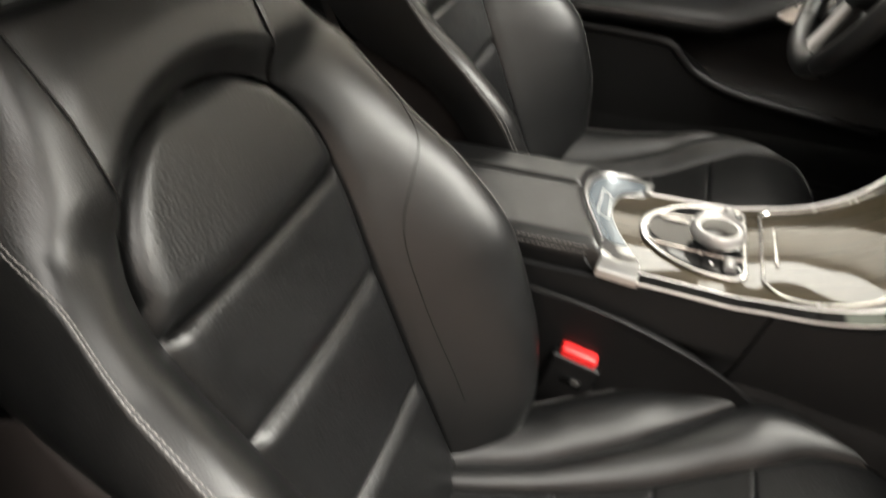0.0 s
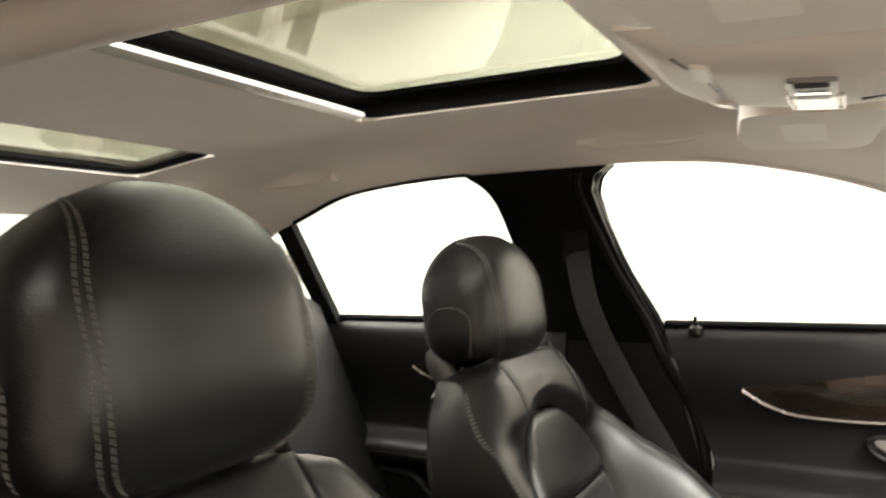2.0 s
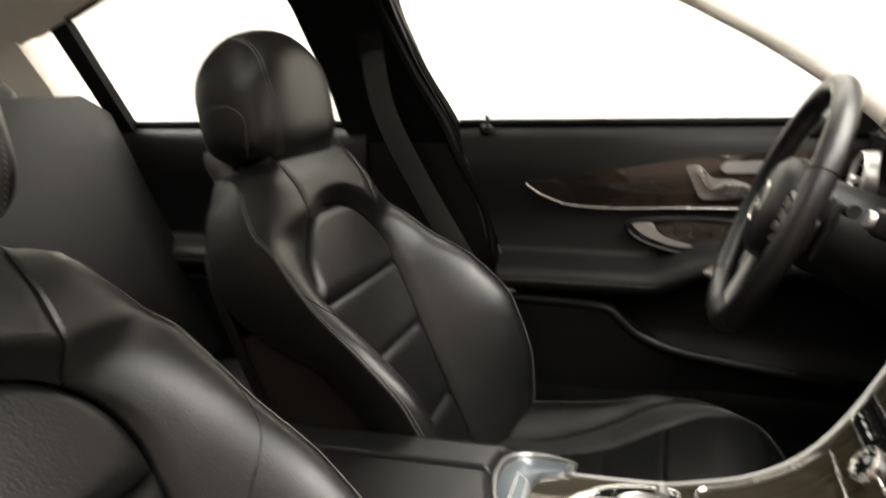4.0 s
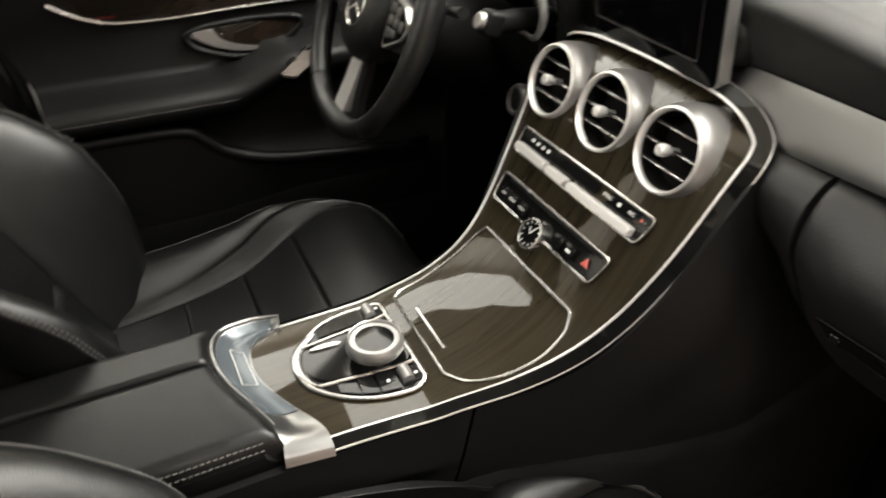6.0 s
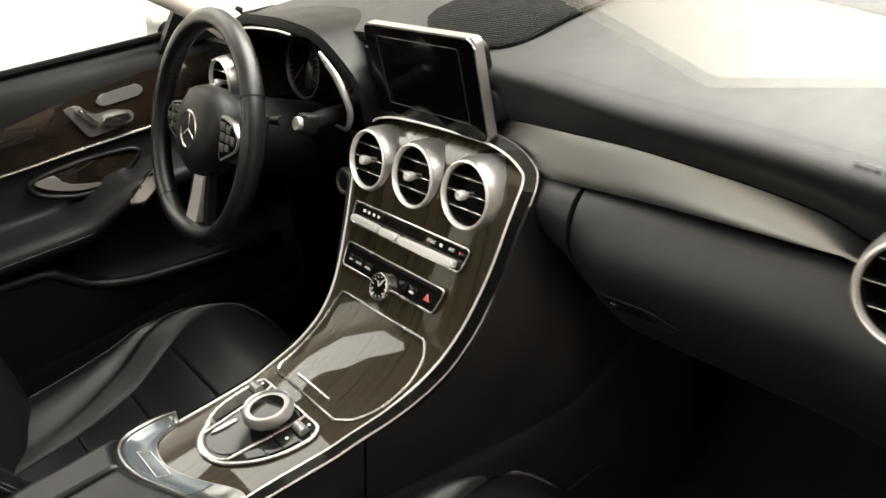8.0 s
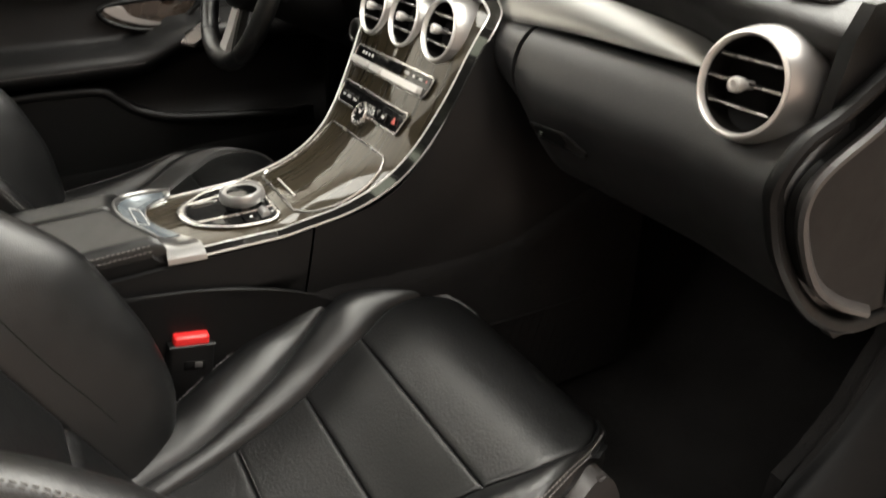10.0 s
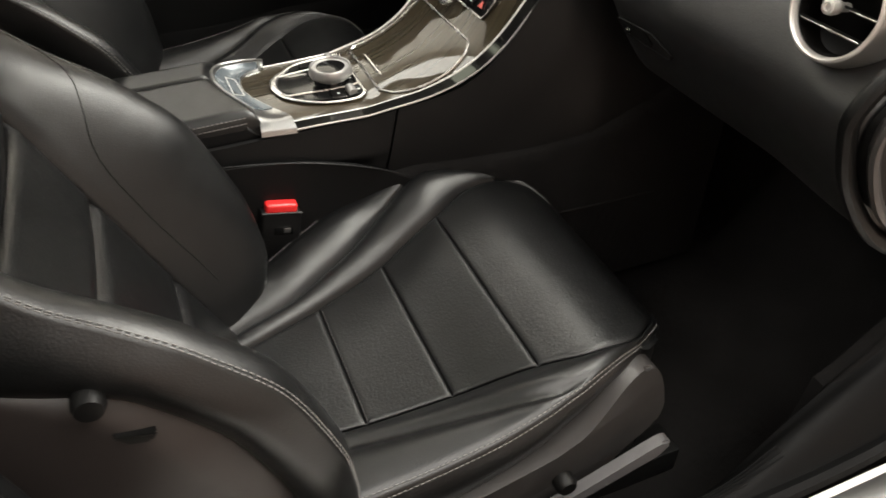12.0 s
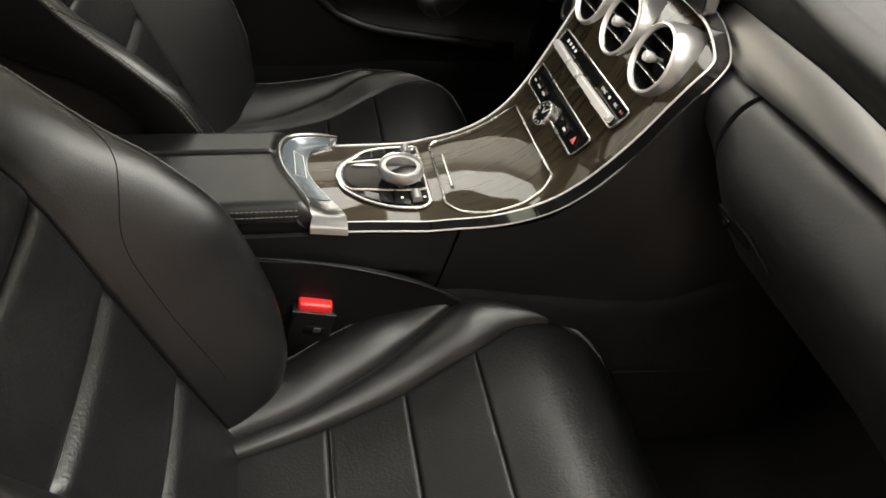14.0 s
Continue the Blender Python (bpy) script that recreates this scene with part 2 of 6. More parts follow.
def interp(rows):
    """a smooth-enough function through rows of (x, value)"""
    xs, ys = [r[0] for r in rows], [r[1] for r in rows]
    ms = []
    for i in range(len(xs)):
        if i in (0, len(xs) - 1):
            j = min(max(i, 1), len(xs) - 1)
            ms.append((ys[j] - ys[j - 1]) / (xs[j] - xs[j - 1]))
        else:
            d0, d1 = (ys[i] - ys[i - 1]) / (xs[i] - xs[i - 1]), (ys[i + 1] - ys[i]) / (xs[i + 1] - xs[i])
            ms.append(0 if d0 * d1 <= 0 else 2 * d0 * d1 / (d0 + d1))

    def f(x):
        if x <= xs[0]:
            return ys[0] + ms[0] * (x - xs[0])
        if x >= xs[-1]:
            return ys[-1] + ms[-1] * (x - xs[-1])
        i = max(k for k in range(len(xs) - 1) if xs[k] <= x)
        h = xs[i + 1] - xs[i]
        t = (x - xs[i]) / h
        return (2 * t ** 3 - 3 * t * t + 1) * ys[i] + (t ** 3 - 2 * t * t + t) * h * ms[i] + (3 * t * t - 2 * t ** 3) * ys[i + 1] + (t ** 3 - t * t) * h * ms[i + 1]
    return f


def along(pts, k):
    """a point of a line at index k, which may lie between two points"""
    i = min(max(int(k), 0), len(pts) - 2)
    return Vector(pts[i]).lerp(Vector(pts[i + 1]), k - i)


def ease(t):
    t = min(1.0, max(0.0, t))
    return t * t * (3 - 2 * t)


def prism(bm, poly, h0, h1, place, bevel=0.0):
    """a polygon of (a, b), from height h0 to h1; place(a, b, h) gives the point"""
    lo = [bm.verts.new(place(a, b, h0)) for a, b in poly]
    hi = [bm.verts.new(place(a, b, h1)) for a, b in poly]
    k = len(poly)
    fs = [bm.faces.new(lo), bm.faces.new(list(reversed(hi)))]
    for i in range(k):
        fs.append(bm.faces.new((lo[i], hi[i], hi[(i + 1) % k], lo[(i + 1) % k])))
    if bevel:
        es = [e for e in fs[1].edges]
        bmesh.ops.bevel(bm, geom=es, offset=bevel, segments=2, affect="EDGES")
    return bm


def rounded(poly, r, n=4):
    """a polygon with its corners rounded"""
    out, k = [], len(poly)
    for i in range(k):
        a, b, c = Vector(poly[i - 1]), Vector(poly[i]), Vector(poly[(i + 1) % k])
        d0, d1 = min(r, (a - b).length * 0.45), min(r, (c - b).length * 0.45)
        p, q = b + (a - b).normalized() * d0, b + (c - b).normalized() * d1
        for j in range(n + 1):
            t = j / n
            out.append(tuple((1 - t) ** 2 * p + 2 * t * (1 - t) * b + t * t * q))
    return out


def shape(*mats):
    return bmesh.new()


def text_mesh(bm, words, size, m):
    """letters of the built-in font, laid flat in m's xy plane"""
    cu = bpy.data.curves.new("letters", "FONT")
    cu.body, cu.size, cu.align_x, cu.align_y, cu.extrude, cu.resolution_u = words, size, "CENTER", "CENTER", 0.0002, 2
    ob = new("letters", cu)
    me = bpy.data.meshes.new_from_object(ob)
    me.transform(m)
    bm.from_mesh(me)
    bpy.data.objects.remove(ob)
    bpy.data.curves.remove(cu)
    bpy.data.meshes.remove(me)
    return bm


# ---- the room round the car ----
def room():
    x0, x1, y0, y1, h = ROOM
    t = 0.15
    part("floor", box(shape(), x1 - x0 + 2 * t, y1 - y0 + 2 * t, 0.1, pose((x0 + x1) / 2, (y0 + y1) / 2, -0.05)), FLOORPAINT)
    part("ceiling", box(shape(), x1 - x0 + 2 * t, y1 - y0 + 2 * t, 0.1, pose((x0 + x1) / 2, (y0 + y1) / 2, h + 0.05)), WALL)
    for name, sx, sy, px, py in (("wall_north", t, y1 - y0, x1 + t / 2, (y0 + y1) / 2), ("wall_south", t, y1 - y0, x0 - t / 2, (y0 + y1) / 2),
                                 ("wall_west", x1 - x0 + 2 * t, t, (x0 + x1) / 2, y1 + t / 2), ("wall_east", x1 - x0 + 2 * t, t, (x0 + x1) / 2, y0 - t / 2)):
        part(name, box(shape(), sx, sy, h, pose(px, py, h / 2)), WALL_TINT if name == "wall_east" else WALL)
    for name, label in (("floor", "brown-grey painted concrete floor under the car"), ("ceiling", "plain white ceiling above the car"), ("wall_north", "plain white wall ahead of the car"),
                        ("wall_south", "plain white wall behind the car"), ("wall_west", "plain white wall with faint marks outside the windows"), ("wall_east", "unseen wall beside the open door, rosy brown to tint reflections")):
        tagged(bpy.data.objects[name], label, name.split("_")[0], kind="structure")
    for k, (x, y, w) in enumerate(LAMPS):
        t = thing("ceiling_light", "flat white ceiling light panel", "ceiling light", x, y, h, group="ceiling light panels")
        part("housing", box(shape(), 3.46, 1.86, 0.04, pose(0, 0, -0.021), 0.006), PAINT, t)


room()

# ---- the car's shell ----
SIDE = interp([(0.2, 0.72), (0.35, 0.74), (0.6, 0.76), (0.80, 0.765), (0.965, 0.755), (1.10, 0.692), (1.27, 0.612), (1.40, 0.54)])
ROOFLINE = interp([(-1.45, 1.03), (-1.28, 1.09), (-1.0, 1.165), (-0.855, 1.208), (-0.676, 1.258), (-0.42, 1.277), (-0.083, 1.275), (0.06, 1.267), (0.258, 1.228), (0.389, 1.182), (0.55, 1.10), (0.80, 0.975)])
ROOFMID = interp([(-1.45, 1.238), (-1.32, 1.262), (-1.1, 1.303), (-0.8, 1.335), (-0.445, 1.35), (0.07, 1.343), (0.14, 1.315), (0.20, 1.293), (0.30, 1.268), (0.42, 1.238)])


def headliner_point(x, v, lift=0.0):
    w, b = SIDE(ROOFLINE(x)), ease((abs(v) - 0.62) / 0.38)
    y = v * (0.61 * (1 - b) + w * b)
    a = 0.61 * abs(v)
    drop = 0.42 * ease((a - 0.37) / 0.09) + 0.58 * max(0.0, (a - 0.42) / 0.19) ** 1.6  # a soft step beside the roof openings
    return x, y, ROOFMID(x) - (ROOFMID(x) - ROOFLINE(x)) * min(1.0, drop) + lift


def in_roof_hole(x, v):
    y = 0.61 * v
    return (-0.445 < x < 0.07 and abs(y) < 0.33) or (-1.08 < x < -0.84 and abs(y) < 0.37)


def roof():
    xs = sorted(set(span(-1.45, -1.08, 7) + span(-1.08, -0.84, 5) + span(-0.84, -0.445, 8) + span(-0.445, 0.07, 10) + span(0.07, 0.42, 9)))
    xs = [x for k, x in enumerate(xs) if k == 0 or x - xs[k - 1] > 1e-6]
    edge = [k / 0.61 for k in (0.33, 0.37)]
    vs = sorted(span(-1, -edge[1], 10) + [-edge[0]] + span(-0.5, 0.5, 14) + [edge[0]] + span(edge[1], 1, 10))
    liner = part("ceiling_headliner", sheet(shape(), lambda x, v: headliner_point(x, v), xs, vs, -0.012, in_roof_hole), HEADLINER, angle=50)
    tagged(liner, "beige woven headliner with two roof openings", "headliner", kind="structure")
    skin = part("roof_panel", sheet(shape(), lambda x, v: headliner_point(x, v, 0.035), xs, vs, -0.01, in_roof_hole), PAINT, angle=50)
    tagged(skin, "white painted roof panel over the headliner", "roof", kind="structure")
    # lips, black frames and glass of the two openings
    for name, (x0, x1, w), label in (("sunroof", (-0.445, 0.07, 0.33), "tinted sliding sunroof glass in a black frame"), ("rear_roof_window", (-1.08, -0.84, 0.37), "tinted fixed rear roof glass in a black frame")):
        t = thing(name, label, "sunroof", (x0 + x1) / 2, 0, 1.36)
        cx = (x0 + x1) / 2

        def zroof(x):
            return ROOFMID(x + cx) - 1.36

        ring = rounded([(x0 - cx, -w), (x1 - cx, -w), (x1 - cx, w), (x0 - cx, w)], 0.05, 6)
        bm = shape()
        rows = []
        for inset, dz in ((0.0, 0.004), (0.003, 0.005), (0.004, 0.028), (0.030, 0.032), (0.033, 0.040)) if name == "sunroof" else ((0.0, 0.003), (0.003, 0.004), (0.004, 0.010), (0.010, 0.012), (0.011, 0.022)):
            rows.append([bm.verts.new((a * (1 - inset / max(abs(x0 - cx), 0.05)), b * (1 - inset / w), zroof(a) + dz)) for a, b in ring])
        for r0, r1 in zip(rows, rows[1:]):
            for k in range(len(ring)):
                bm.faces.new((r0[k], r0[(k + 1) % len(ring)], r1[(k + 1) % len(ring)], r1[k]))
        part("black_surround", bm, RUBBER, t)
        if name == "sunroof":
            part("opening_lip", tube(shape(), [(x, -w + 0.024, zroof(x) - 0.020) for x in span(x0 - cx - 0.02, x1 - cx + 0.02, 10)], 0.030, 12), HEADLINER, t, "padded beige edge of the opening")
        bm = shape()
        sheet(bm, lambda x, y: (x, y, zroof(x) + (0.042 if name == "sunroof" else 0.024) - 0.06 * y * y), span(x0 - cx, x1 - cx, 6), span(-w, w, 8), 0.005)
        g = part("pane", bm, ROOFGLASS, t, "green-grey tinted roof glass")
        g.visible_shadow = False
        bm = box(shape(), 0.024, 2 * w - 0.05, 0.008, pose(x0 - cx + 0.014, 0, zroof(x0 - cx) + 0.004, 0, -12, 0), 0.002)
        if name == "sunroof":
            part("sunshade_bar", bm, LENS, t, "white bar of the rolled sunshade")
        else:
            bm.free()


roof()


def lean(s):
    return lambda x, z, h: Vector((x, s * (SIDE(z) + h), z))


def side_frame(s, side):
    """window frames and pillars of one side; s is 1 on the driver's side"""
    t = thing("body_side_" + side, "black window pillars and beige upper trim of the car side", "car body", kind="structure")
    place = lean(s)
    part("b_pillar", prism(shape(), [(-0.028, 0.93), (-0.047, 0.976), (-0.092, 1.087), (-0.117, 1.177), (-0.129, 1.231), (-0.120, 1.258), (-0.09, 1.276), (-0.09, 1.30), (-0.42, 1.30), (-0.385, 1.272), (-0.348, 1.245), (-0.325, 1.218), (-0.306, 1.144), (-0.285, 1.05), (-0.275, 0.93)], 0.0, 0.05, place, 0.004), DARK, t, "black plastic middle pillar")
    part("b_pillar_foot", prism(shape(), [(-0.025, 0.93), (-0.275, 0.93), (-0.29, 0.3), (0.02, 0.3), (0.06, 0.6), (0.02, 0.75)], 0.0, 0.06, place, 0.006), DARK, t)
    part("quarter_bar", prism(shape(), [(-0.83, 0.95), (-0.878, 0.95), (-0.935, 1.20), (-0.888, 1.222)], 0.0, 0.03, place, 0.003), RUBBER, t)
    part("c_pillar", prism(shape(), [(-1.0, 0.95), (-1.01, 1.06), (-1.035, 1.162), (-1.15, 1.14), (-1.30, 1.09), (-1.42, 1.03), (-1.45, 0.95)], -0.012, 0.05, place, 0.006), BEIGE, t, "beige rear pillar trim")
    # beige corner between the rear pillar and the rear window
    part("corner_trim", sheet(shape(), lambda u, q: (-1.03 - 0.40 * u - (0.42 - 0.09 * u) * q, s * ((SIDE(1.168 - 0.16 * u) - 0.014) * (1 - q) + (0.605 + 0.02 * u) * q), (1.168 - 0.16 * u) * (1 - q) + (1.214 - 0.17 * u) * q + 0.010 * math.sin(math.pi * q)), span(0, 1, 10), span(0, 1, 10), -0.012 * s), BEIGE, t, "beige rear corner trim", angle=60)
    # front pillar: beige inside, from the roof's front corner down to the dashboard's end
    bm = shape()
    line = curve([(x, s * (SIDE(ROOFLINE(x)) - 0.012), ROOFLINE(x) + 0.018) for x in (0.05, 0.18, 0.30, 0.39, 0.47, 0.55)] + [(0.665, s * 0.692, 1.044), (0.735, s * 0.694, 0.990), (0.785, s * 0.697, 0.930)], 6)
    tube(bm, line, [0.012 + 0.016 * k / len(line) for k in range(len(line))], 12, flat=1.25, up=(0, 0, 1))
    part("a_pillar", bm, BEIGE, t, "beige front pillar trim")
    # rubber seals along the door openings
    bm = shape()
    tube(bm, curve([(x, s * (SIDE(ROOFLINE(x)) + 0.018), ROOFLINE(x) + 0.015) for x in (-0.13, 0.0, 0.10, 0.258, 0.389, 0.55, 0.70, 0.82)], 8), 0.008, 8)
    tube(bm, curve([place(x, z, -0.004) for x, z in ((-0.15, 1.268), (-0.155, 1.225), (-0.110, 1.085), (-0.062, 0.975), (-0.030, 0.90), (0.03, 0.78), (0.05, 0.62))], 8), 0.012, 8)
    tube(bm, curve([place(x + 0.012, z, 0.020) for x, z in ((-0.13, 1.272), (-0.150, 1.225), (-0.108, 1.085), (-0.060, 0.975), (-0.030, 0.90))], 8), 0.013, 8)
    tube(bm, curve([place(x, z, -0.002) for x, z in ((-0.87, 1.205), (-0.68, 1.26), (-0.42, 1.279), (-0.37, 1.268), (-0.338, 1.24), (-0.322, 1.205), (-0.308, 1.144), (-0.29, 1.05), (-0.28, 0.96))], 8), 0.006, 8)
    part("seal", bm, RUBBER, t, "black rubber door seal")
    if s < 0:
        # heavy seal round the upper corner of the open doorway
        bm = tube(shape(), curve([(-0.07, -0.66, 0.45), (-0.02, -0.66, 0.62), (-0.048, -0.655, 0.76), (-0.088, -0.635, 0.92), (-0.062, -0.622, 1.03), (-0.042, -0.62, 1.10), (-0.013, -0.62, 1.165), (0.018, -0.62, 1.198), (0.045, -0.62, 1.220), (0.09, -0.618, 1.245), (0.2, -0.62, 1.25), (0.33, -0.64, 1.215)], 8), 0.021, 12)
        part("doorway_seal", bm, RUBBER, t, "thick black rubber doorway seal")
    bm = shape()
    tube(bm, [place(x, ROOFLINE(x) + 0.03, 0.03) for x in span(-1.0, 0.8, 24)], 0.028, 10)
    part("roof_rail", bm, PAINT, t)
    return t


def side_glass(s, names):
    for name, poly in names:
        g = part(name, prism(shape(), poly, 0.022, 0.026, lean(s)), GLASS)
        g.visible_shadow = False
        tagged(g, "clear door window glass, closed", "window", kind="structure")


FRONT_GLASS = [(-0.09, 0.94), (-0.19, 1.26), (-0.15, 1.295), (0.06, 1.292), (0.258, 1.255), (0.389, 1.21), (0.55, 1.13), (0.74, 1.03), (0.80, 0.94)]
REAR_GLASS = [(-0.24, 0.95), (-0.27, 1.12), (-0.33, 1.24), (-0.42, 1.278), (-0.676, 1.26), (-0.86, 1.21), (-1.04, 1.16), (-1.01, 0.95)]
side_frame(1, "driver")
side_frame(-1, "passenger")
side_glass(1, (("window_1", FRONT_GLASS), ("window_2", REAR_GLASS)))
side_glass(-1, (("window_3", REAR_GLASS),))


def screens():
    bm = sheet(shape(), lambda u, v: (0.42 + 0.80 * u - 0.10 * v * v * u, v * (0.57 + 0.12 * u), 1.238 - 0.278 * u - 0.10 * v * v * (1 - u) - 0.02 * v * v), span(0, 1, 10), span(-1, 1, 14), 0.005)
    g = part("windshield", bm, GLASS)
    g.visible_shadow = False
    tagged(g, "clear laminated windshield", "windshield", kind="structure")
    bm = sheet(shape(), lambda u, v: (-1.45 - 0.34 * u, v * (0.60 + 0.02 * u), 1.240 - 0.22 * u - 0.025 * v * v), span(0, 1, 6), span(-1, 1, 10), 0.005)
    g = part("rear_window", bm, GLASS)
    g.visible_shadow = False
    tagged(g, "clear sloping rear window", "window", kind="structure")
    part("rear_shelf", sheet(shape(), lambda x, y: (x, y, 0.985), span(-1.78, -1.0, 4), span(-0.68, 0.68, 6), 0.03), SOFT)
    tagged(bpy.data.objects["rear_shelf"], "black parcel shelf behind the rear seats", "shelf", kind="structure")
    part("bonnet", sheet(shape(), lambda x, y: (x, y, 0.955 - 0.12 * (x - 1.2) - 0.12 * y * y), span(1.2, 2.2, 6), span(-0.72, 0.72, 10), 0.03), PAINT)
    tagged(bpy.data.objects["bonnet"], "white painted bonnet beyond the windshield", "bonnet", kind="structure")
    part("boot_lid", sheet(shape(), lambda x, y: (x, y, 1.0 - 0.05 * (-1.75 - x)), span(-2.2, -1.75, 4), span(-0.66, 0.66, 8), 0.03), PAINT)
    tagged(bpy.data.objects["boot_lid"], "white painted boot lid", "boot lid", kind="structure")
    for side, poly in ((1, [(0.76, 0.22), (1.24, 0.22), (1.24, 0.96), (0.80, 0.96)]), (-1, [(0.78, 0.22), (0.80, 0.417), (0.832, 0.437), (0.885, 0.49), (0.94, 0.59), (0.97, 0.72), (0.95, 0.90), (1.24, 0.94), (1.24, 0.22)])):
        y0 = 0.665 if side > 0 else 0.632
        k = part("kick_panel", prism(shape(), poly, 0.0, 0.02, lambda a, b, h, side=side, y0=y0: Vector((a, side * (y0 + h), b)), 0.003), CARPET)
        tagged(k, "black carpeted kick panel at the footwell's side", "trim", kind="structure")
    # lower hull: closes the car to the front, back and sides
    for name, sx, sy, sz, px, py, pz in (("bulkhead_front", 0.05, 1.44, 0.72, 1.22, 0, 0.58), ("bulkhead_rear", 0.05, 1.40, 0.75, -1.2, 0, 0.58), ("nose", 0.95, 1.44, 0.55, 1.73, 0, 0.50), ("tail", 0.55, 1.4, 0.7, -1.95, 0, 0.60)):
        b = part(name, box(shape(), sx, sy, sz, pose(px, py, pz), 0.02), DARK if "bulk" in name else PAINT)
        tagged(b, "plain white painted end of the car body" if "bulk" not in name else "black lined bulkhead of the cabin", "car body", kind="structure")
    # carpeted floor with raised footwell fronts
    zf = interp([(-1.2, 0.25), (0.2, 0.24), (0.75, 0.22), (0.95, 0.25), (1.05, 0.34), (1.18, 0.55)])
    part("carpet", sheet(shape(), lambda x, y: (x, y, zf(x) + 0.02 * ease((abs(y) - 0.5) / 0.15) + 0.004 * noise.noise((x * 5, y * 5, 0))), span(-1.2, 1.18, 40), span(-0.70, 0.70, 28), 0.03), CARPET)
    tagged(bpy.data.objects["carpet"], "worn black carpet of the cabin floor", "carpet", kind="structure")
    part("scuff_floor_mat", sheet(shape(), lambda x, y: (x, y, zf(x) + 0.012), span(0.42, 0.98, 16), span(-0.60, -0.18, 12), 0.008), CARPET)
    tagged(bpy.data.objects["scuff_floor_mat"], "black carpet mat in the passenger footwell", "floor mat")
    bpy.data.objects["scuff_floor_mat"].name = "floor_mat"


screens()


def sill():
    """door sill of the open passenger door, and the closed far sill"""
    t = thing("door_sill", "black plastic door sill with white painted outer step", "door sill", kind="structure")
    zi = interp([(-0.3, 0.335), (0.5, 0.335), (0.63, 0.345), (0.70, 0.377), (0.774, 0.415), (0.832, 0.447), (0.885, 0.50), (0.94, 0.60), (0.975, 0.74), (0.985, 0.86)])
    zo = interp([(-0.3, 0.372), (0.70, 0.374), (0.78, 0.378), (0.85, 0.392), (0.92, 0.43), (0.975, 0.54), (0.985, 0.86)])
    yi = interp([(-0.3, -0.692), (0.45, -0.690), (0.60, -0.682), (0.75, -0.661), (0.85, -0.652), (0.985, -0.652)])

    def tread(x, v):
        return x, yi(x) + (-0.725 - yi(x)) * v, zi(x) + (zo(x) - zi(x)) * v + 0.020 * math.sin(math.pi * min(1.0, 0.1 + v)) * min(1.0, v * 4)
    xs = span(-0.3, 0.42, 10) + span(0.45, 0.98, 60)
    part("sill_trim", sheet(shape(), tread, xs, span(0, 1, 14), -0.008), RUBBER, t, angle=60)
    part("sill_drop", sheet(shape(), lambda x, v: (x, yi(x) + 0.016 * v, zi(x) * (1 - v) + 0.23 * v), xs, span(0, 1, 4), 0.006), CARPET, t, angle=60)
    bm = tube(shape(), [(x, -0.729, zo(x) - 0.002) for x in span(-0.3, 0.55, 10) + span(0.58, 0.98, 40)], 0.011, 8)
    part("seal", bm, RUBBER, t, "black rubber door seal")
    part("sill_groove", tube(shape(), [(x, -0.706, zi(x) * 0.2 + zo(x) * 0.8 + 0.009) for x in span(-0.3, 0.55, 10) + span(0.58, 0.975, 40)], 0.0022, 6), CARPET, t)
    for v in (0.30, 0.38, 0.46, 0.54):
        part("sill_rib", tube(shape(), [Vector(tread(x, v)) + Vector((0, 0, 0.0006)) for x in span(0.45, 0.70, 14)], 0.0010, 6), RUBBER, t)
    part("painted_step", sheet(shape(), lambda x, v: (x, -0.738 - 0.10 * v, 0.345 - 0.04 * v * v - 0.10 * max(0, v - 0.8)), span(-0.3, 1.2, 12), span(0, 1.4, 10), 0.01), PAINT, t, "white painted body sill")
    part("painted_skirt", box(shape(), 1.6, 0.06, 0.20, pose(0.4, -0.86, 0.24), 0.02), PAINT, t)
    part("scuff_plate", box(shape(), 0.30, 0.035, 0.004, pose(0.68, -0.765, 0.356), 0.002), BRUSHED, t, "grey metal sill plate")
    # front post of the opening
    bm = tube(shape(), curve([(1.0, -0.72, 0.40), (1.02, -0.72, 0.62), (0.99, -0.71, 0.80), (0.93, -0.70, 0.92), (0.84, -0.685, 0.99)], 6), 0.04, 12)
    part("hinge_post", bm, DARK, t, "black lined front door post")
    b = part("far_sill", box(shape(), 2.6, 0.10, 0.17, pose(-0.1, 0.71, 0.30), 0.02), DARK)
    tagged(b, "black far door sill", "door sill", kind="structure")
    b = part("under_floor", box(shape(), 3.2, 1.5, 0.06, pose(-0.2, 0, 0.17), 0.01), DARK)
    tagged(b, "black underside of the car floor", "car body", kind="structure")
    for x in (1.55, -1.25):
        for y in (-0.72, 0.72):
            w = thing("wheel", "black tyre on a silver alloy rim", "wheel", x, y, 0.33, group="wheels of the car")
            part("tyre", lathe(shape(), [(0.22, -0.10), (0.31, -0.11), (0.33, -0.08), (0.33, 0.08), (0.31, 0.11), (0.22, 0.10)], pose(0, 0, 0, 90, 0, 0), 40), RUBBER, w)
            part("rim", lathe(shape(), [(0.02, -0.09), (0.10, -0.06), (0.21, -0.09), (0.222, -0.10), (0.222, 0.10), (0.1, 0.07)], pose(0, 0, 0, 90, 0, 0), 40), BRUSHED, w)


sill()


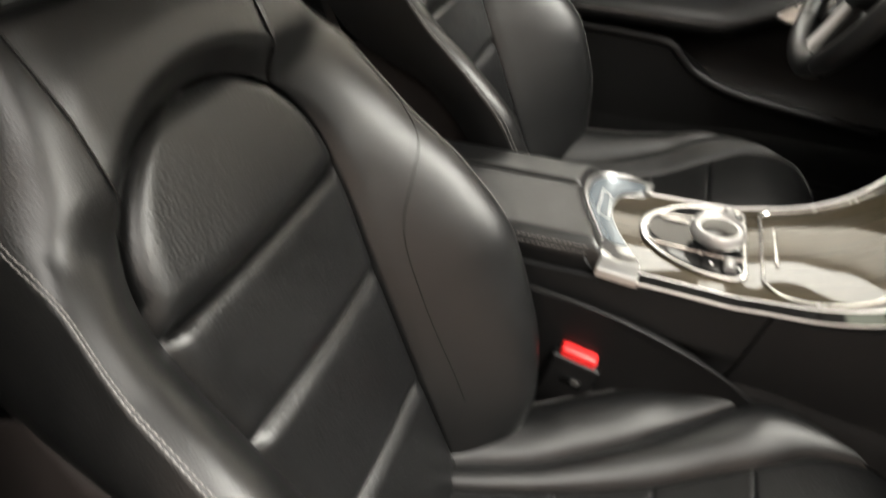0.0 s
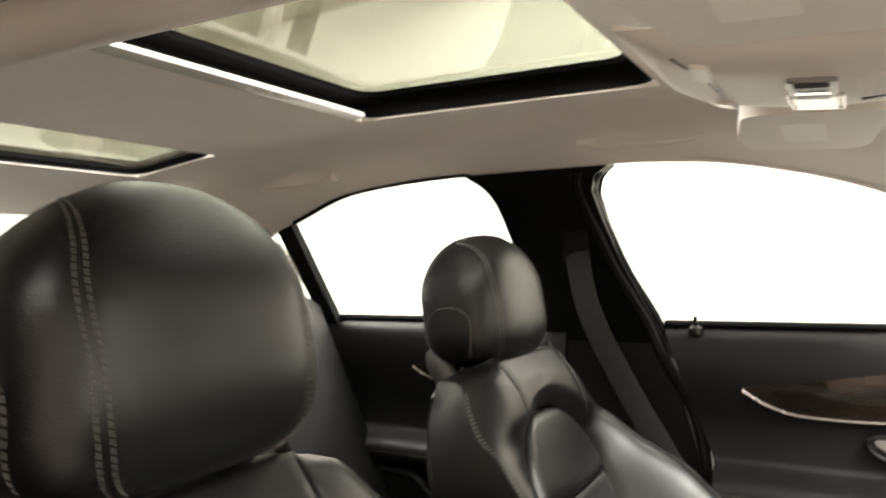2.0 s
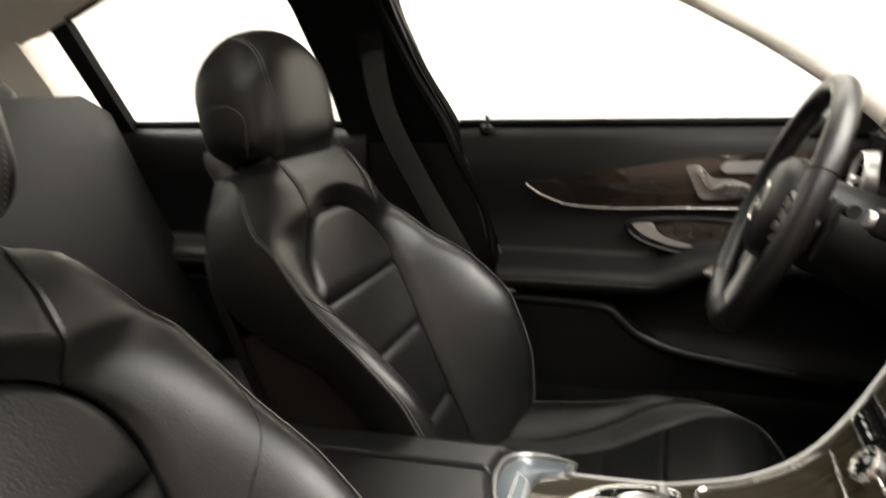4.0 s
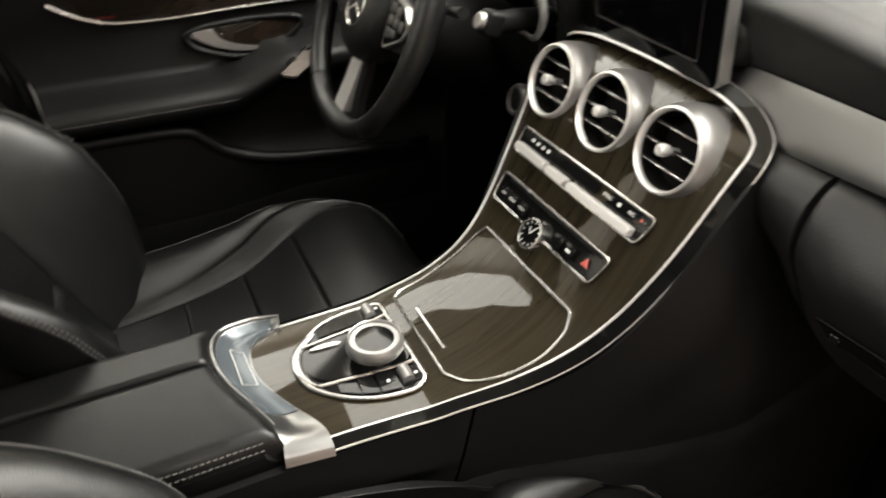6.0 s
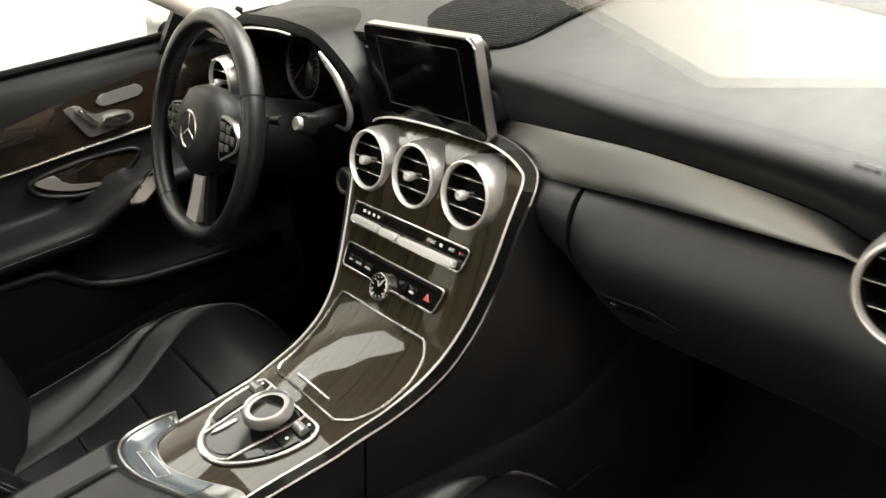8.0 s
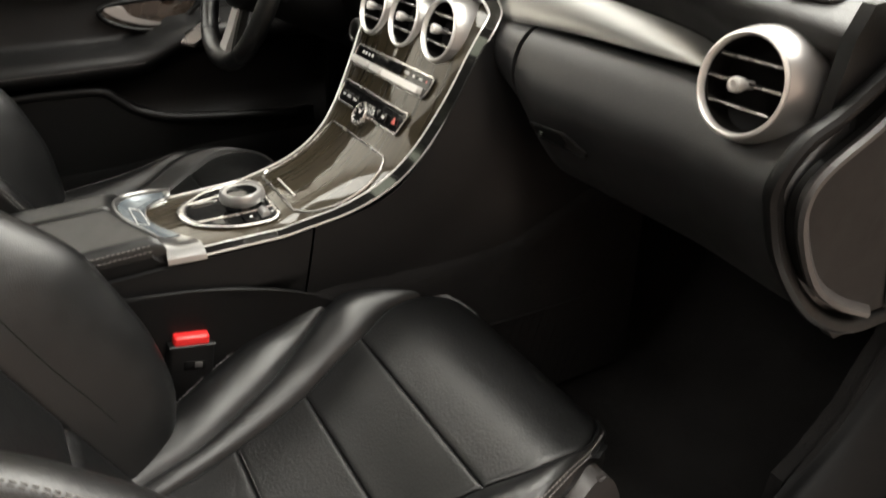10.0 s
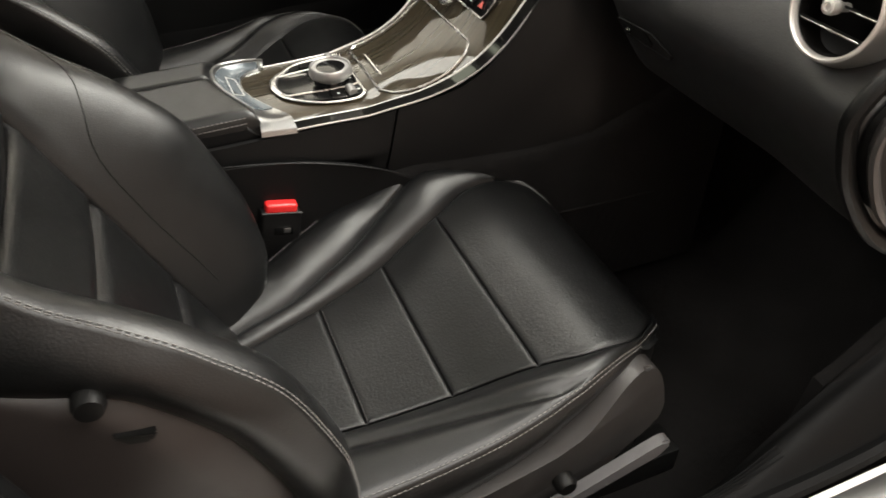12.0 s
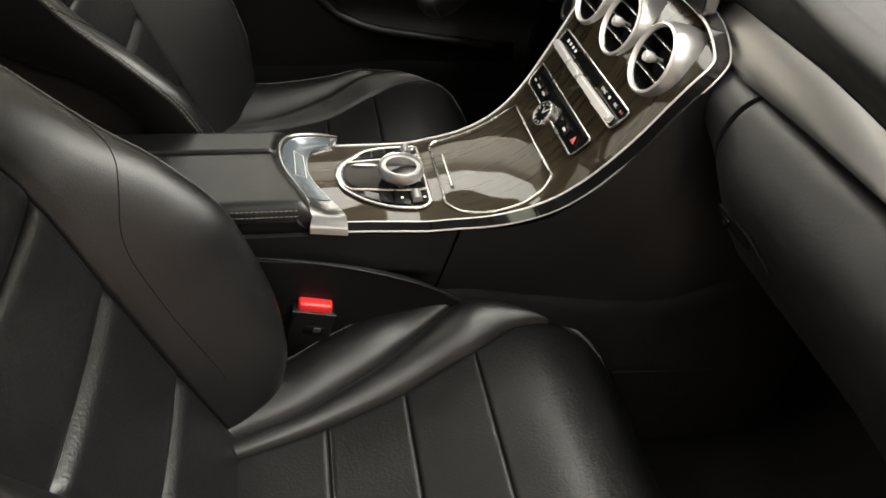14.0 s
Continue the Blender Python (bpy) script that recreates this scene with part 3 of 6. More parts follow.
# ---- doors ----
FRONT_DOOR = interp([(0.28, 0.69), (0.40, 0.685), (0.49, 0.69), (0.53, 0.735), (0.60, 0.745), (0.635, 0.735), (0.652, 0.672), (0.67, 0.660), (0.688, 0.664), (0.70, 0.69), (0.715, 0.742), (0.78, 0.748), (0.83, 0.742), (0.88, 0.738), (0.93, 0.745), (0.955, 0.757), (0.968, 0.785)])


def door(side, s, x0, x1, shape_fn, label, front):
    t = thing("door_" + side, label, "car door", (x0 + x1) / 2, s * 0.76, 0.65, kind="structure")
    cx, cy, cz = t.location

    def w(p):
        return Vector(p) - Vector((cx, cy, cz))

    def py(x, z, h=0.0):
        """door face at x, z; the armrest swells and rises towards its pull cup"""
        lift = 0.045 * ease((x - 0.36) / 0.12) if front else 0.0
        zz = z - lift if 0.62 < z < 0.80 and lift else z
        k = ease((z - 0.60) / 0.04) * ease((0.82 - z) / 0.06)
        zz = z - lift * k
        return w((x, s * (shape_fn(zz) - h), z))

    zs = span(0.28, 0.60, 10) + span(0.61, 0.74, 18) + span(0.76, 0.968, 14)
    part("panel", sheet(shape(), lambda x, z: py(x + (0.36 * max(0.0, 0.965 - max(z, 0.62)) * (x1 - x) / (x1 - x0) if front else 0.0), z), span(x0, x1, 30), zs, 0.012 * s), SOFT, t, "black soft-touch door panel", angle=60)
    part("outer_skin", prism(shape(), [(x0, 0.25), (x1, 0.25), (x1, 0.95), (x0, 0.95)], 0.06, 0.075, lambda a, b, h: w((a, s * (SIDE(b) + 0.04 + h), b))), PAINT, t, "white painted outer door skin")
    part("belt_seal", tube(shape(), [w((x, s * 0.775, 0.969)) for x in span(x0, x1, 12)], 0.008, 8), RUBBER, t)
    # lock pin with its collar
    xp = 0.031 if front else -0.938
    if front or s > 0:
        part("lock_pin", lathe(shape(), [(0.0045, 0), (0.0045, 0.008), (0.0035, 0.011), (0.005, 0.015), (0.004, 0.018)], pose(*w((xp, s * 0.757, 0.968))), 16), DARK, t, "black plastic lock pin")
        part("lock_pin_collar", lathe(shape(), [(0.015, -0.014), (0.013, -0.003), (0.008, 0.001), (0.007, 0.002)], pose(*w((xp, s * 0.757, 0.966))), 24), DARK, t)
    # veneer insert over a chrome line
    if front:
        zl = interp([(0.113, 0.853), (0.135, 0.838), (0.165, 0.823), (0.208, 0.811), (0.29, 0.808), (0.40, 0.812), (0.56, 0.815), (0.78, 0.83)])
        zu = interp([(0.113, 0.857), (0.2, 0.868), (0.32, 0.889), (0.42, 0.904), (0.60, 0.921), (0.78, 0.93)])
        xs, xe = 0.114, 0.78
    else:
        zl = interp([(-0.60, 0.862), (-0.57, 0.845), (-0.52, 0.828), (-0.44, 0.820), (-0.26, 0.818)])
        zu = interp([(-0.60, 0.866), (-0.26, 0.89)])
        xs, xe = -0.60, -0.27
    part("veneer", sheet(shape(), lambda x, q: py(x, zl(x) + (zu(x) - zl(x)) * q, 0.004), span(xs, xe, 30), span(0, 1, 6), 0.004 * s), VENEER_DOOR, t, "dark wood veneer insert")
    part("chrome_line", tube(shape(), [py(x, zl(x) - 0.001, 0.005) for x in span(xs, xe, 36)], 0.0028, 8), CHROME, t, "thin chrome line")
    # handle: leaf-shaped cup with a silver pull
    dx = 0.0 if front else -0.86
    leaf = [(0.313, 0.775), (0.324, 0.755), (0.36, 0.738), (0.403, 0.728), (0.458, 0.732), (0.50, 0.762), (0.516, 0.780), (0.50, 0.790), (0.44, 0.792), (0.38, 0.790), (0.335, 0.785)]
    pts = [tuple(q)[:2] for q in curve([(a, b, 0) for a, b in leaf], 4, True)]
    def grip(a, b, h):
        return w((a + dx, s * (0.741 - 0.16 * max(0.0, a - 0.43) - h), b))
    part("handle_cup", prism(shape(), pts, 0.003, 0.006, grip), VENEER_DOOR, t, "reddish dark wood handle cup")
    part("handle_ring", tube(shape(), [grip(a, b, 0.007) for a, b in pts], 0.0055, 10, True), SOFT, t)
    blade = [tuple(q)[:2] for q in curve([(0.3225, 0.780, 0), (0.340, 0.7825, 0), (0.359, 0.782, 0), (0.366, 0.770, 0), (0.380, 0.758, 0), (0.410, 0.7475, 0), (0.452, 0.738, 0), (0.425, 0.7375, 0), (0.392, 0.7415, 0), (0.358, 0.753, 0), (0.334, 0.767, 0)], 4, True)]
    part("door_handle", prism(shape(), blade, 0.006, 0.0135, grip, 0.002), SILVER, t, "silver pull handle")
    part("pocket_lip", tube(shape(), curve([w((x + dx, s * (0.695 if z > 0.55 else 0.688), z)) for x, z in ((0.085, 0.628), (0.18, 0.627), (0.276, 0.620), (0.31, 0.595), (0.345, 0.567), (0.42, 0.542), (0.534, 0.526), (0.70, 0.508))], 6), 0.011, 10), SOFT, t)
    part("pocket_wall", sheet(shape(), lambda u, q: w((0.085 + dx + 0.66 * u, s * (0.697 - 0.004 * q), (0.628 - 0.11 * ease((u - 0.25) / 0.35)) * (1 - q) + 0.30 * q)), span(0, 1, 20), span(0, 1, 4), 0.008 * s), DARK, t)
    if front:
        sw = part("seat_switch", prism(shape(), rounded([(0.413, 0.892), (0.440, 0.894), (0.462, 0.868), (0.500, 0.868), (0.534, 0.856), (0.530, 0.838), (0.50, 0.832), (0.442, 0.829)], 0.008), 0.004, 0.009, py, 0.0015), SILVER, t, "silver seat adjustment switch plate")
        part("seat_back_button", prism(shape(), rounded([(0.432, 0.886), (0.442, 0.886), (0.466, 0.852), (0.456, 0.848)], 0.004), 0.0095, 0.017, py, 0.002), CHROME, sw)
        part("seat_cushion_button", prism(shape(), rounded([(0.465, 0.846), (0.475, 0.860), (0.522, 0.857), (0.526, 0.845), (0.50, 0.838)], 0.006), 0.0095, 0.018, py, 0.002), CHROME, sw)
        for k in range(3):
            part("memory_button", prism(shape(), rounded([(0.441 + 0.006 * k, 0.880 - 0.012 * k), (0.449 + 0.006 * k, 0.882 - 0.012 * k), (0.452 + 0.006 * k, 0.873 - 0.012 * k), (0.444 + 0.006 * k, 0.871 - 0.012 * k)], 0.002), 0.0095, 0.0115, py), DARK, sw)
        part("speaker_strip", prism(shape(), rounded([(0.472, 0.888), (0.484, 0.900), (0.556, 0.903), (0.566, 0.892), (0.556, 0.881), (0.484, 0.879)], 0.006), 0.004, 0.008, py, 0.0015), SILVER, t, "long silver memory switch plate")
        ws = part("window_switch", prism(shape(), rounded([(0.449, 0.700), (0.478, 0.692), (0.545, 0.735), (0.525, 0.752)], 0.006), 0.0, 0.006, lambda a, b, h: w((a, s * (0.648 + 0.28 * (b - 0.70) - 0.5 * h), b + h + 0.008)), 0.001), CHROME, t, "chrome window switch plate")
        for k in range(2):
            part("switch", box(shape(), 0.020, 0.016, 0.008, pose(*w((0.475 + 0.028 * k, s * (0.658 + 0.004 * k), 0.729 + 0.017 * k)), 0, -30, 0), 0.003), DARK, ws)
    part("armrest_stitching", stitches(shape(), [py(x, 0.676, 0.0008) for x in span(x0 + 0.05, min(x1 - 0.2, 0.38), 20)], 0.0006), THREAD_DARK, t)
    return t


door("driver_front", 1, -0.03, 0.90, FRONT_DOOR, "closed driver's door, black panel with dark wood insert", True)
door("driver_rear", 1, -1.35, -0.23, FRONT_DOOR, "closed rear door, black panel with dark wood insert", False)
door("passenger_rear", -1, -1.35, -0.23, FRONT_DOOR, "closed rear door, black panel with dark wood insert", False)


# ---- seats ----
CUSHION_Z = interp([(0.10, 0.40), (0.17, 0.405), (0.26, 0.410), (0.37, 0.429), (0.468, 0.470), (0.55, 0.490), (0.61, 0.484), (0.645, 0.460), (0.665, 0.415), (0.67, 0.36)])
CUSHION_IN = interp([(0.10, 0.10), (0.26, 0.116), (0.37, 0.131), (0.468, 0.159), (0.53, 0.180), (0.575, 0.183), (0.62, 0.160), (0.65, 0.120), (0.67, 0.07)])
CUSHION_OUT = interp([(0.10, 0.225), (0.20, 0.238), (0.35, 0.240), (0.426, 0.238), (0.474, 0.229), (0.519, 0.216), (0.556, 0.202), (0.586, 0.189), (0.625, 0.166), (0.652, 0.138), (0.67, 0.088)])
CUSHION_INNER = interp([(0.10, 0.135), (0.16, 0.178), (0.225, 0.208), (0.29, 0.232), (0.36, 0.250), (0.43, 0.252), (0.483, 0.239), (0.53, 0.217), (0.573, 0.198), (0.60, 0.186), (0.64, 0.152), (0.67, 0.10)])
CUSHION_SEAM = interp([(0.04, 0.040), (0.10, 0.050), (0.16, 0.064), (0.267, 0.095), (0.367, 0.126), (0.42, 0.145), (0.468, 0.157), (0.53, 0.180), (0.575, 0.183), (0.62, 0.160), (0.65, 0.120), (0.67, 0.07)])  # console side
CREASE = interp([(0.04, 0.32), (0.16, 0.30), (0.225, 0.28), (0.295, 0.36), (0.34, 0.42), (0.37, 0.51), (0.434, 0.72), (0.487, 0.97), (0.50, 0.98), (0.67, 0.98)])
CUSHION_EDGE = interp([(0.04, 0.0), (0.16, 0.005), (0.215, 0.012), (0.28, 0.028), (0.35, 0.036), (0.43, 0.036), (0.487, 0.022), (0.55, 0.009), (0.62, 0.0), (0.67, -0.004)])  # height of the stitched console-side edge
EDGE_OUT = interp([(0.10, 0.030), (0.20, 0.044), (0.27, 0.045), (0.366, 0.042), (0.426, 0.034), (0.474, 0.022), (0.519, 0.012), (0.556, 0.005), (0.586, 0.0), (0.67, -0.004)])  # height of the stitched door-side edge
SKIRT_OUT = interp([(0.10, 0.085), (0.30, 0.068), (0.43, 0.054), (0.50, 0.036), (0.55, 0.026), (0.58, 0.028), (0.62, 0.060), (0.67, 0.110)])
FOLD = interp([(0.10, 0.20), (0.25, 0.32), (0.36, 0.48), (0.44, 0.70), (0.49, 1.0), (0.67, 1.9)])
BACK_IN = interp([(0.0, 0.100), (0.13, 0.108), (0.27, 0.124), (0.385, 0.140), (0.43, 0.135), (0.47, 0.120), (0.49, 0.114), (0.55, 0.112), (0.63, 0.108)])
BACK_OUT = interp([(-0.03, 0.158), (0.05, 0.188), (0.13, 0.224), (0.22, 0.244), (0.31, 0.247), (0.40, 0.239), (0.49, 0.224), (0.58, 0.184), (0.618, 0.140)])
BACK_RISE = interp([(-0.03, 0.033), (0.05, 0.094), (0.13, 0.111), (0.22, 0.113), (0.31, 0.088), (0.40, 0.045), (0.49, 0.016), (0.58, -0.006), (0.62, -0.020)])

# the door side of the backrest stands further forward and its shoulder falls away
BACK_OUT_DOOR = interp([(-0.03, 0.222), (0.05, 0.243), (0.13, 0.255), (0.22, 0.255), (0.31, 0.246), (0.40, 0.224), (0.49, 0.197), (0.54, 0.188), (0.57, 0.177), (0.585, 0.168), (0.60, 0.152), (0.616, 0.134)])
BACK_RISE_DOOR = interp([(-0.03, 0.060), (0.0, 0.078), (0.05, 0.101), (0.13, 0.126), (0.22, 0.134), (0.31, 0.108), (0.36, 0.080), (0.40, 0.053), (0.45, 0.030), (0.49, 0.012), (0.54, -0.012), (0.57, -0.033), (0.585, -0.040), (0.60, -0.048), (0.62, -0.056)])


def back_point(s, v, off):
    return 0.155 - 0.431 * s + 0.902 * off, v, 0.40 + 0.902 * s + 0.431 * off


def yoke_rise(u):
    """how far the shoulder panel stands out; u runs from the oval's edge to the top"""
    return 0.024 * ease(u / 0.28) - 0.012 * max(0.0, u - 0.6) / 0.4


def puff(a, b, width, depth):
    """sinks a panel's rim; a, b: distances to its nearest edges"""
    d = max(0.0, min(a, b))
    return -depth * (1 - min(1.0, d / width)) ** 2


def car_seat(name, label, yc, dx, out, head_s, head_off):
    """out: -1 if the door is to the seat's right"""
    t = thing(name, label, "car seat", dx, yc, 0.0, group="front seats")
    # cushion
    cushion = part("seat_cushion", box(shape(), 0.46, 0.42, 0.10, pose(0.385, 0, 0.325), 0.03, 3), DARK, t, "black cushion on a plastic base")
    for x0, x1 in ((0.10, 0.266), (0.266, 0.371), (0.371, 0.468), (0.468, 0.67)):
        def top(x, q, x0=x0, x1=x1):
            w = CUSHION_IN(x) if q * out > 0 else CUSHION_SEAM(x)
            v = w * q
            sink = puff(min(x - x0, x1 - x if x1 < 0.6 else 1), w * (1 - abs(q)), 0.0055, 0.0032)
            return x, v, CUSHION_Z(x) + sink
        part("cushion_panel", sheet(shape(), top, [x0, x0 + 0.0015, x0 + 0.003, x0 + 0.006, x0 + 0.009] + span(x0 + 0.014, x1 - 0.014, 26 if x1 > 0.6 else 12) + [x1 - 0.009, x1 - 0.006, x1 - 0.003, x1 - 0.0015, x1], [-1, -0.985, -0.965, -0.94] + span(-0.90, 0.90, 20) + [0.94, 0.965, 0.985, 1], 0.02), LEATHER, cushion, angle=80)
        if x1 < 0.6:
            part("seam", stitches(shape(), [(x1 + 0.003, v, CUSHION_Z(x1) - 0.0008) for v in span(*sorted((CUSHION_IN(x1) * 0.97 * out, -CUSHION_SEAM(x1) * 0.97 * out)), 30)], 0.0006, 0.004, 0.0018), THREAD_DARK, cushion, "fine grey stitching")
    for side in (-1, 1):
        wide = CUSHION_OUT if side == out else CUSHION_INNER

        def roll(x, q, side=side, wide=wide):
            wi, wo = CUSHION_IN(x) if side == out else CUSHION_SEAM(x), wide(x)
            z, d = CUSHION_Z(x), wo - wi
            if side == out:  # rises to its stitched edge, then drops as a leather skirt
                edge = EDGE_OUT(x)
                if q <= 1.0:
                    h = edge * math.sin(math.pi * 0.5 * min(1.0, q / 0.92)) ** 1.15 if q > 0 else 0.0
                    h += 0.006 * math.sin(math.pi * min(1.0, max(0.0, q))) - 0.003 * ease((q - 0.90) / 0.10)
                    h -= 0.011 * math.exp(-((q - FOLD(x)) / 0.13) ** 2) * ease((x - 0.12) / 0.06) * (1 - ease((q - 0.80) / 0.18))
                    return x, side * (wi + d * q), z + h + puff(d * q, 1, 0.010, 0.005)
                k = q - 1.0
                return x, side * (wo + 0.010 * math.sin(math.pi * 0.8 * k) - 0.006 * k), z + edge - 0.003 - SKIRT_OUT(x) * k
            if q <= 1.0:  # a narrow strip, a crease, then a broad ridge that falls to the stitched edge
                c = CREASE(x)
                g = c * q / 0.35 if q <= 0.35 else c + (1 - c) * (q - 0.35) / 0.65
                if q <= 0.35:
                    h = 0.24 * d * c * math.sin(math.pi * q / 0.35) ** 0.8 if 0 < q < 0.35 else 0.0
                else:
                    h = 0.20 * d * (1 - c) * math.sin(math.pi * min(1.0, (q - 0.35) / 0.65)) ** 0.75 if q < 1.0 else 0.0
                low = 0.003 * math.exp(-((q - 0.35) / 0.05) ** 2) * (1 - ease((c - 0.85) / 0.1))
                return x, side * (wi + d * g), z + h - low + CUSHION_EDGE(x) * g + puff(d * g, 1, 0.008, 0.004)
            k = q - 1.0
            v = wo + 0.006 * math.sin(k * 3) - 0.03 * k * k
            return x, side * v, z + CUSHION_EDGE(x) - 0.11 * k
        part("cushion_bolster", sheet(shape(), roll, span(0.10 if side == out else 0.05, 0.668, 48), span(0, 0.35, 14) + span(0.37, 1, 26) + span(1.1, 2.0, 8), 0.012 * side), LEATHER_FINE, cushion, angle=80)
        for off in ((-0.0035, 0.008) if side == out else (0.0,)):
            line = []
            for x in span(0.16, 0.65, 60):
                p = roll(x, 0.995 + off * 10)
                line.append((p[0], p[1] + side * 0.0012, p[2] + 0.0012))
            part("edge_stitching", stitches(shape(), line, 0.00058, 0.0042, 0.0022), THREAD, cushion, "grey edge stitching")
    bm = sheet(shape(), lambda u, v: (0.668 + 0.014 * math.sin(math.pi * (1 - u)) - 0.10 * (v / 0.21) ** 4 * 0.25, v, 0.41 - 0.13 * u), span(0, 1, 8), span(-0.10, 0.10, 10), 0.012)
    part("front_apron", bm, LEATHER_FINE, cushion, angle=80)
    # side valance with lever and knob
    rail = rounded([(0.12, 0.29), (0.12, 0.372), (0.26, 0.383), (0.349, 0.402), (0.432, 0.422), (0.487, 0.442), (0.538, 0.476), (0.575, 0.482), (0.600, 0.462), (0.615, 0.430), (0.628, 0.378), (0.618, 0.340), (0.56, 0.330), (0.43, 0.315), (0.33, 0.300)], 0.016, 5)
    bm = prism(shape(), rail, 0.205, 0.255, lambda a, b, h: Vector((a, out * (h - 0.042 * ease((a - 0.45) / 0.17)), b)), 0.004)
    part("side_valance", bm, GREYTRIM, t, "dark grey plastic side valance")
    blade = rounded([(0.43, 0.336), (0.45, 0.326), (0.583, 0.366), (0.600, 0.384), (0.590, 0.391), (0.57, 0.386)], 0.006)
    part("height_lever", prism(shape(), blade, 0.252, 0.266, lambda a, b, h: Vector((a, out * h, b)), 0.003), GREYLEVER, t, "grey flat adjustment lever")
    part("knob", lathe(shape(), [(0.013, 0), (0.013, 0.012), (0.010, 0.016)], pose(0.452, out * 0.258, 0.386, -90 * out, 0, 0), 20), DARK, t)
    part("seat_rail", box(shape(), 0.62, 0.05, 0.05, pose(0.36, out * 0.2, 0.255), 0.006), DARK, t)
    part("seat_rail", box(shape(), 0.62, 0.05, 0.05, pose(0.36, -out * 0.2, 0.255), 0.006), DARK, t)
    # backrest
    back = part("backrest", box(shape(), 0.05, 0.30, 0.42, pose(*back_point(0.30, 0, -0.045), 0, -25.5, 0), 0.02, 3), DARK, t, "reclined black backrest")
    for s0, s1 in ((-0.02, 0.131), (0.131, 0.269), (0.269, 0.385), (0.385, 0.521)):
        if s1 < 0.5:
            def front(s, q, s0=s0, s1=s1):
                w = BACK_IN(s)
                return back_point(s, w * q, 0.004 * (1 - q * q) + puff(min(s - s0, s1 - s), w * (1 - abs(q)), 0.013, 0.008))
        else:
            def front(s, q, s0=s0, s1=s1):
                k = (s - s0) / (s1 - s0)
                w = 0.140 * math.sqrt(max(0.0, 1 - (max(0, k - 0.12) / 0.88) ** 2)) + 0.0005
                return back_point(s, w * q, 0.010 * (1 - q * q) * (1 - k) + 0.004 + puff(min(s - s0, (s1 - s) * 1.2), w * (1 - abs(q)), 0.022, 0.013))
        part("back_panel", sheet(shape(), front, span(s0, s1, 18), span(-1, 1, 26), -0.02), LEATHER, back, angle=80)
    for side in (-1, 1):
        def wing(s, q, side=side):
            wi, slump = BACK_IN(s), 0.05 if side == out else 0.12
            wo, hb = (BACK_OUT_DOOR(s), BACK_RISE_DOOR(s)) if side == out else (BACK_OUT(s), BACK_RISE(s))
            cut, low = (0.126, 0.452) if side == out else (0.098, 0.4865)
            if s > 0.385:
                k = min(1.0, (s - 0.385) / 0.136)
                wi = max(cut, 0.141 * math.sqrt(max(0.0, 1 - (max(0, k - 0.12) / 0.88) ** 2)))
                wo = max(wo, wi + 0.004)
            d = wo - wi
            base = yoke_rise((s - low) / (0.608 - low))
            raise_s = 0.012 * ease((s - 0.54) / 0.07) if side == out else 0.0
            bend = 0.84 - 0.5 * ease((base - hb) / 0.03)
            if q <= 1.0:
                f = max(0.0, q) ** 2.6 if hb < base else max(0.0, math.sin(math.pi * 0.5 * min(1.0, q / 0.84))) ** 1.25
                off = base + (hb - base) * f - (slump * max(0.0, hb) + base * 0.6) * (max(0.0, q - bend) / (1 - bend)) ** 2
                off += puff(d * q, 1, 0.014 - 0.009 * ease((s - 0.44) / 0.06), 0.008 - 0.0055 * ease((s - 0.44) / 0.06))
                off -= 0.045 * (max(0.0, s - 0.588) / 0.028) ** 2 * min(1.0, q * 2.5)
                return back_point(s + raise_s * min(1.0, q * 1.6), side * (wi + d * q), off)
            k = q - 1.0
            edge = hb - slump * max(0.0, hb) - base * 0.6 - 0.045 * (max(0.0, s - 0.588) / 0.028) ** 2
            return back_point(s + raise_s - ((0.05 if side == out else 0.02) + raise_s) * k * ease((s - 0.46) / 0.15), side * (wo + (0.012 if side == out else 0.003) * math.sin(min(1.0, k) * math.pi) - (0.045 if side == out else 0.0) * k * ease((s - 0.50) / 0.08)), edge - (0.056 + (max(edge, -0.08) + 0.032) * ease((s - 0.30) / 0.18)) * k)
        part("back_bolster", sheet(shape(), wing, span(-0.03, 0.606 if side == out else 0.616, 50), span(0, 0.80, 22) + span(0.83, 1.0, 8) + span(1.04, 2.0, 14), -0.012 * side), LEATHER_FINE, back, angle=80)
        for q in (0.962, 0.988):
            line = [wing(s, q) for s in span(0.0, 0.585, 70)]
            line = [(a + 0.001, b + side * 0.0012, c) for a, b, c in line]
            part("edge_stitching", stitches(shape(), line, 0.00058, 0.0042, 0.0022), THREAD, back, "grey edge stitching")
        if side != out:
            cut_line = [wing(a.x, a.y) for a in curve([(0.425, 0.99, 0), (0.378, 0.75, 0), (0.335, 0.40, 0), (0.29, 0.21, 0), (0.21, 0.16, 0), (0.08, 0.19, 0)], 8)]
            part("seam", tube(shape(), [(a + 0.0002, b, c) for a, b, c in cut_line], 0.0006, 6), CARPET, back)

    def yoke(u, q):
        v = 0.112 * q + 0.014 * out
        k = max(0.0, 1 - (v / 0.1395) ** 2)
        lo = 0.385 + 0.136 * (0.12 + 0.88 * math.sqrt(k)) + 0.002
        if u <= 1:
            s = lo + (0.608 - lo) * u
            return back_point(s, v, yoke_rise(u) + puff(0.112 * (1 - abs(q)), 0.20 * u, 0.005, 0.0025))
        k2 = u - 1
        return back_point(0.608 + 0.018 * math.sin(math.pi * k2 * 0.5) * (1 - k2 * 0.3), v, 0.012 - 0.10 * k2)
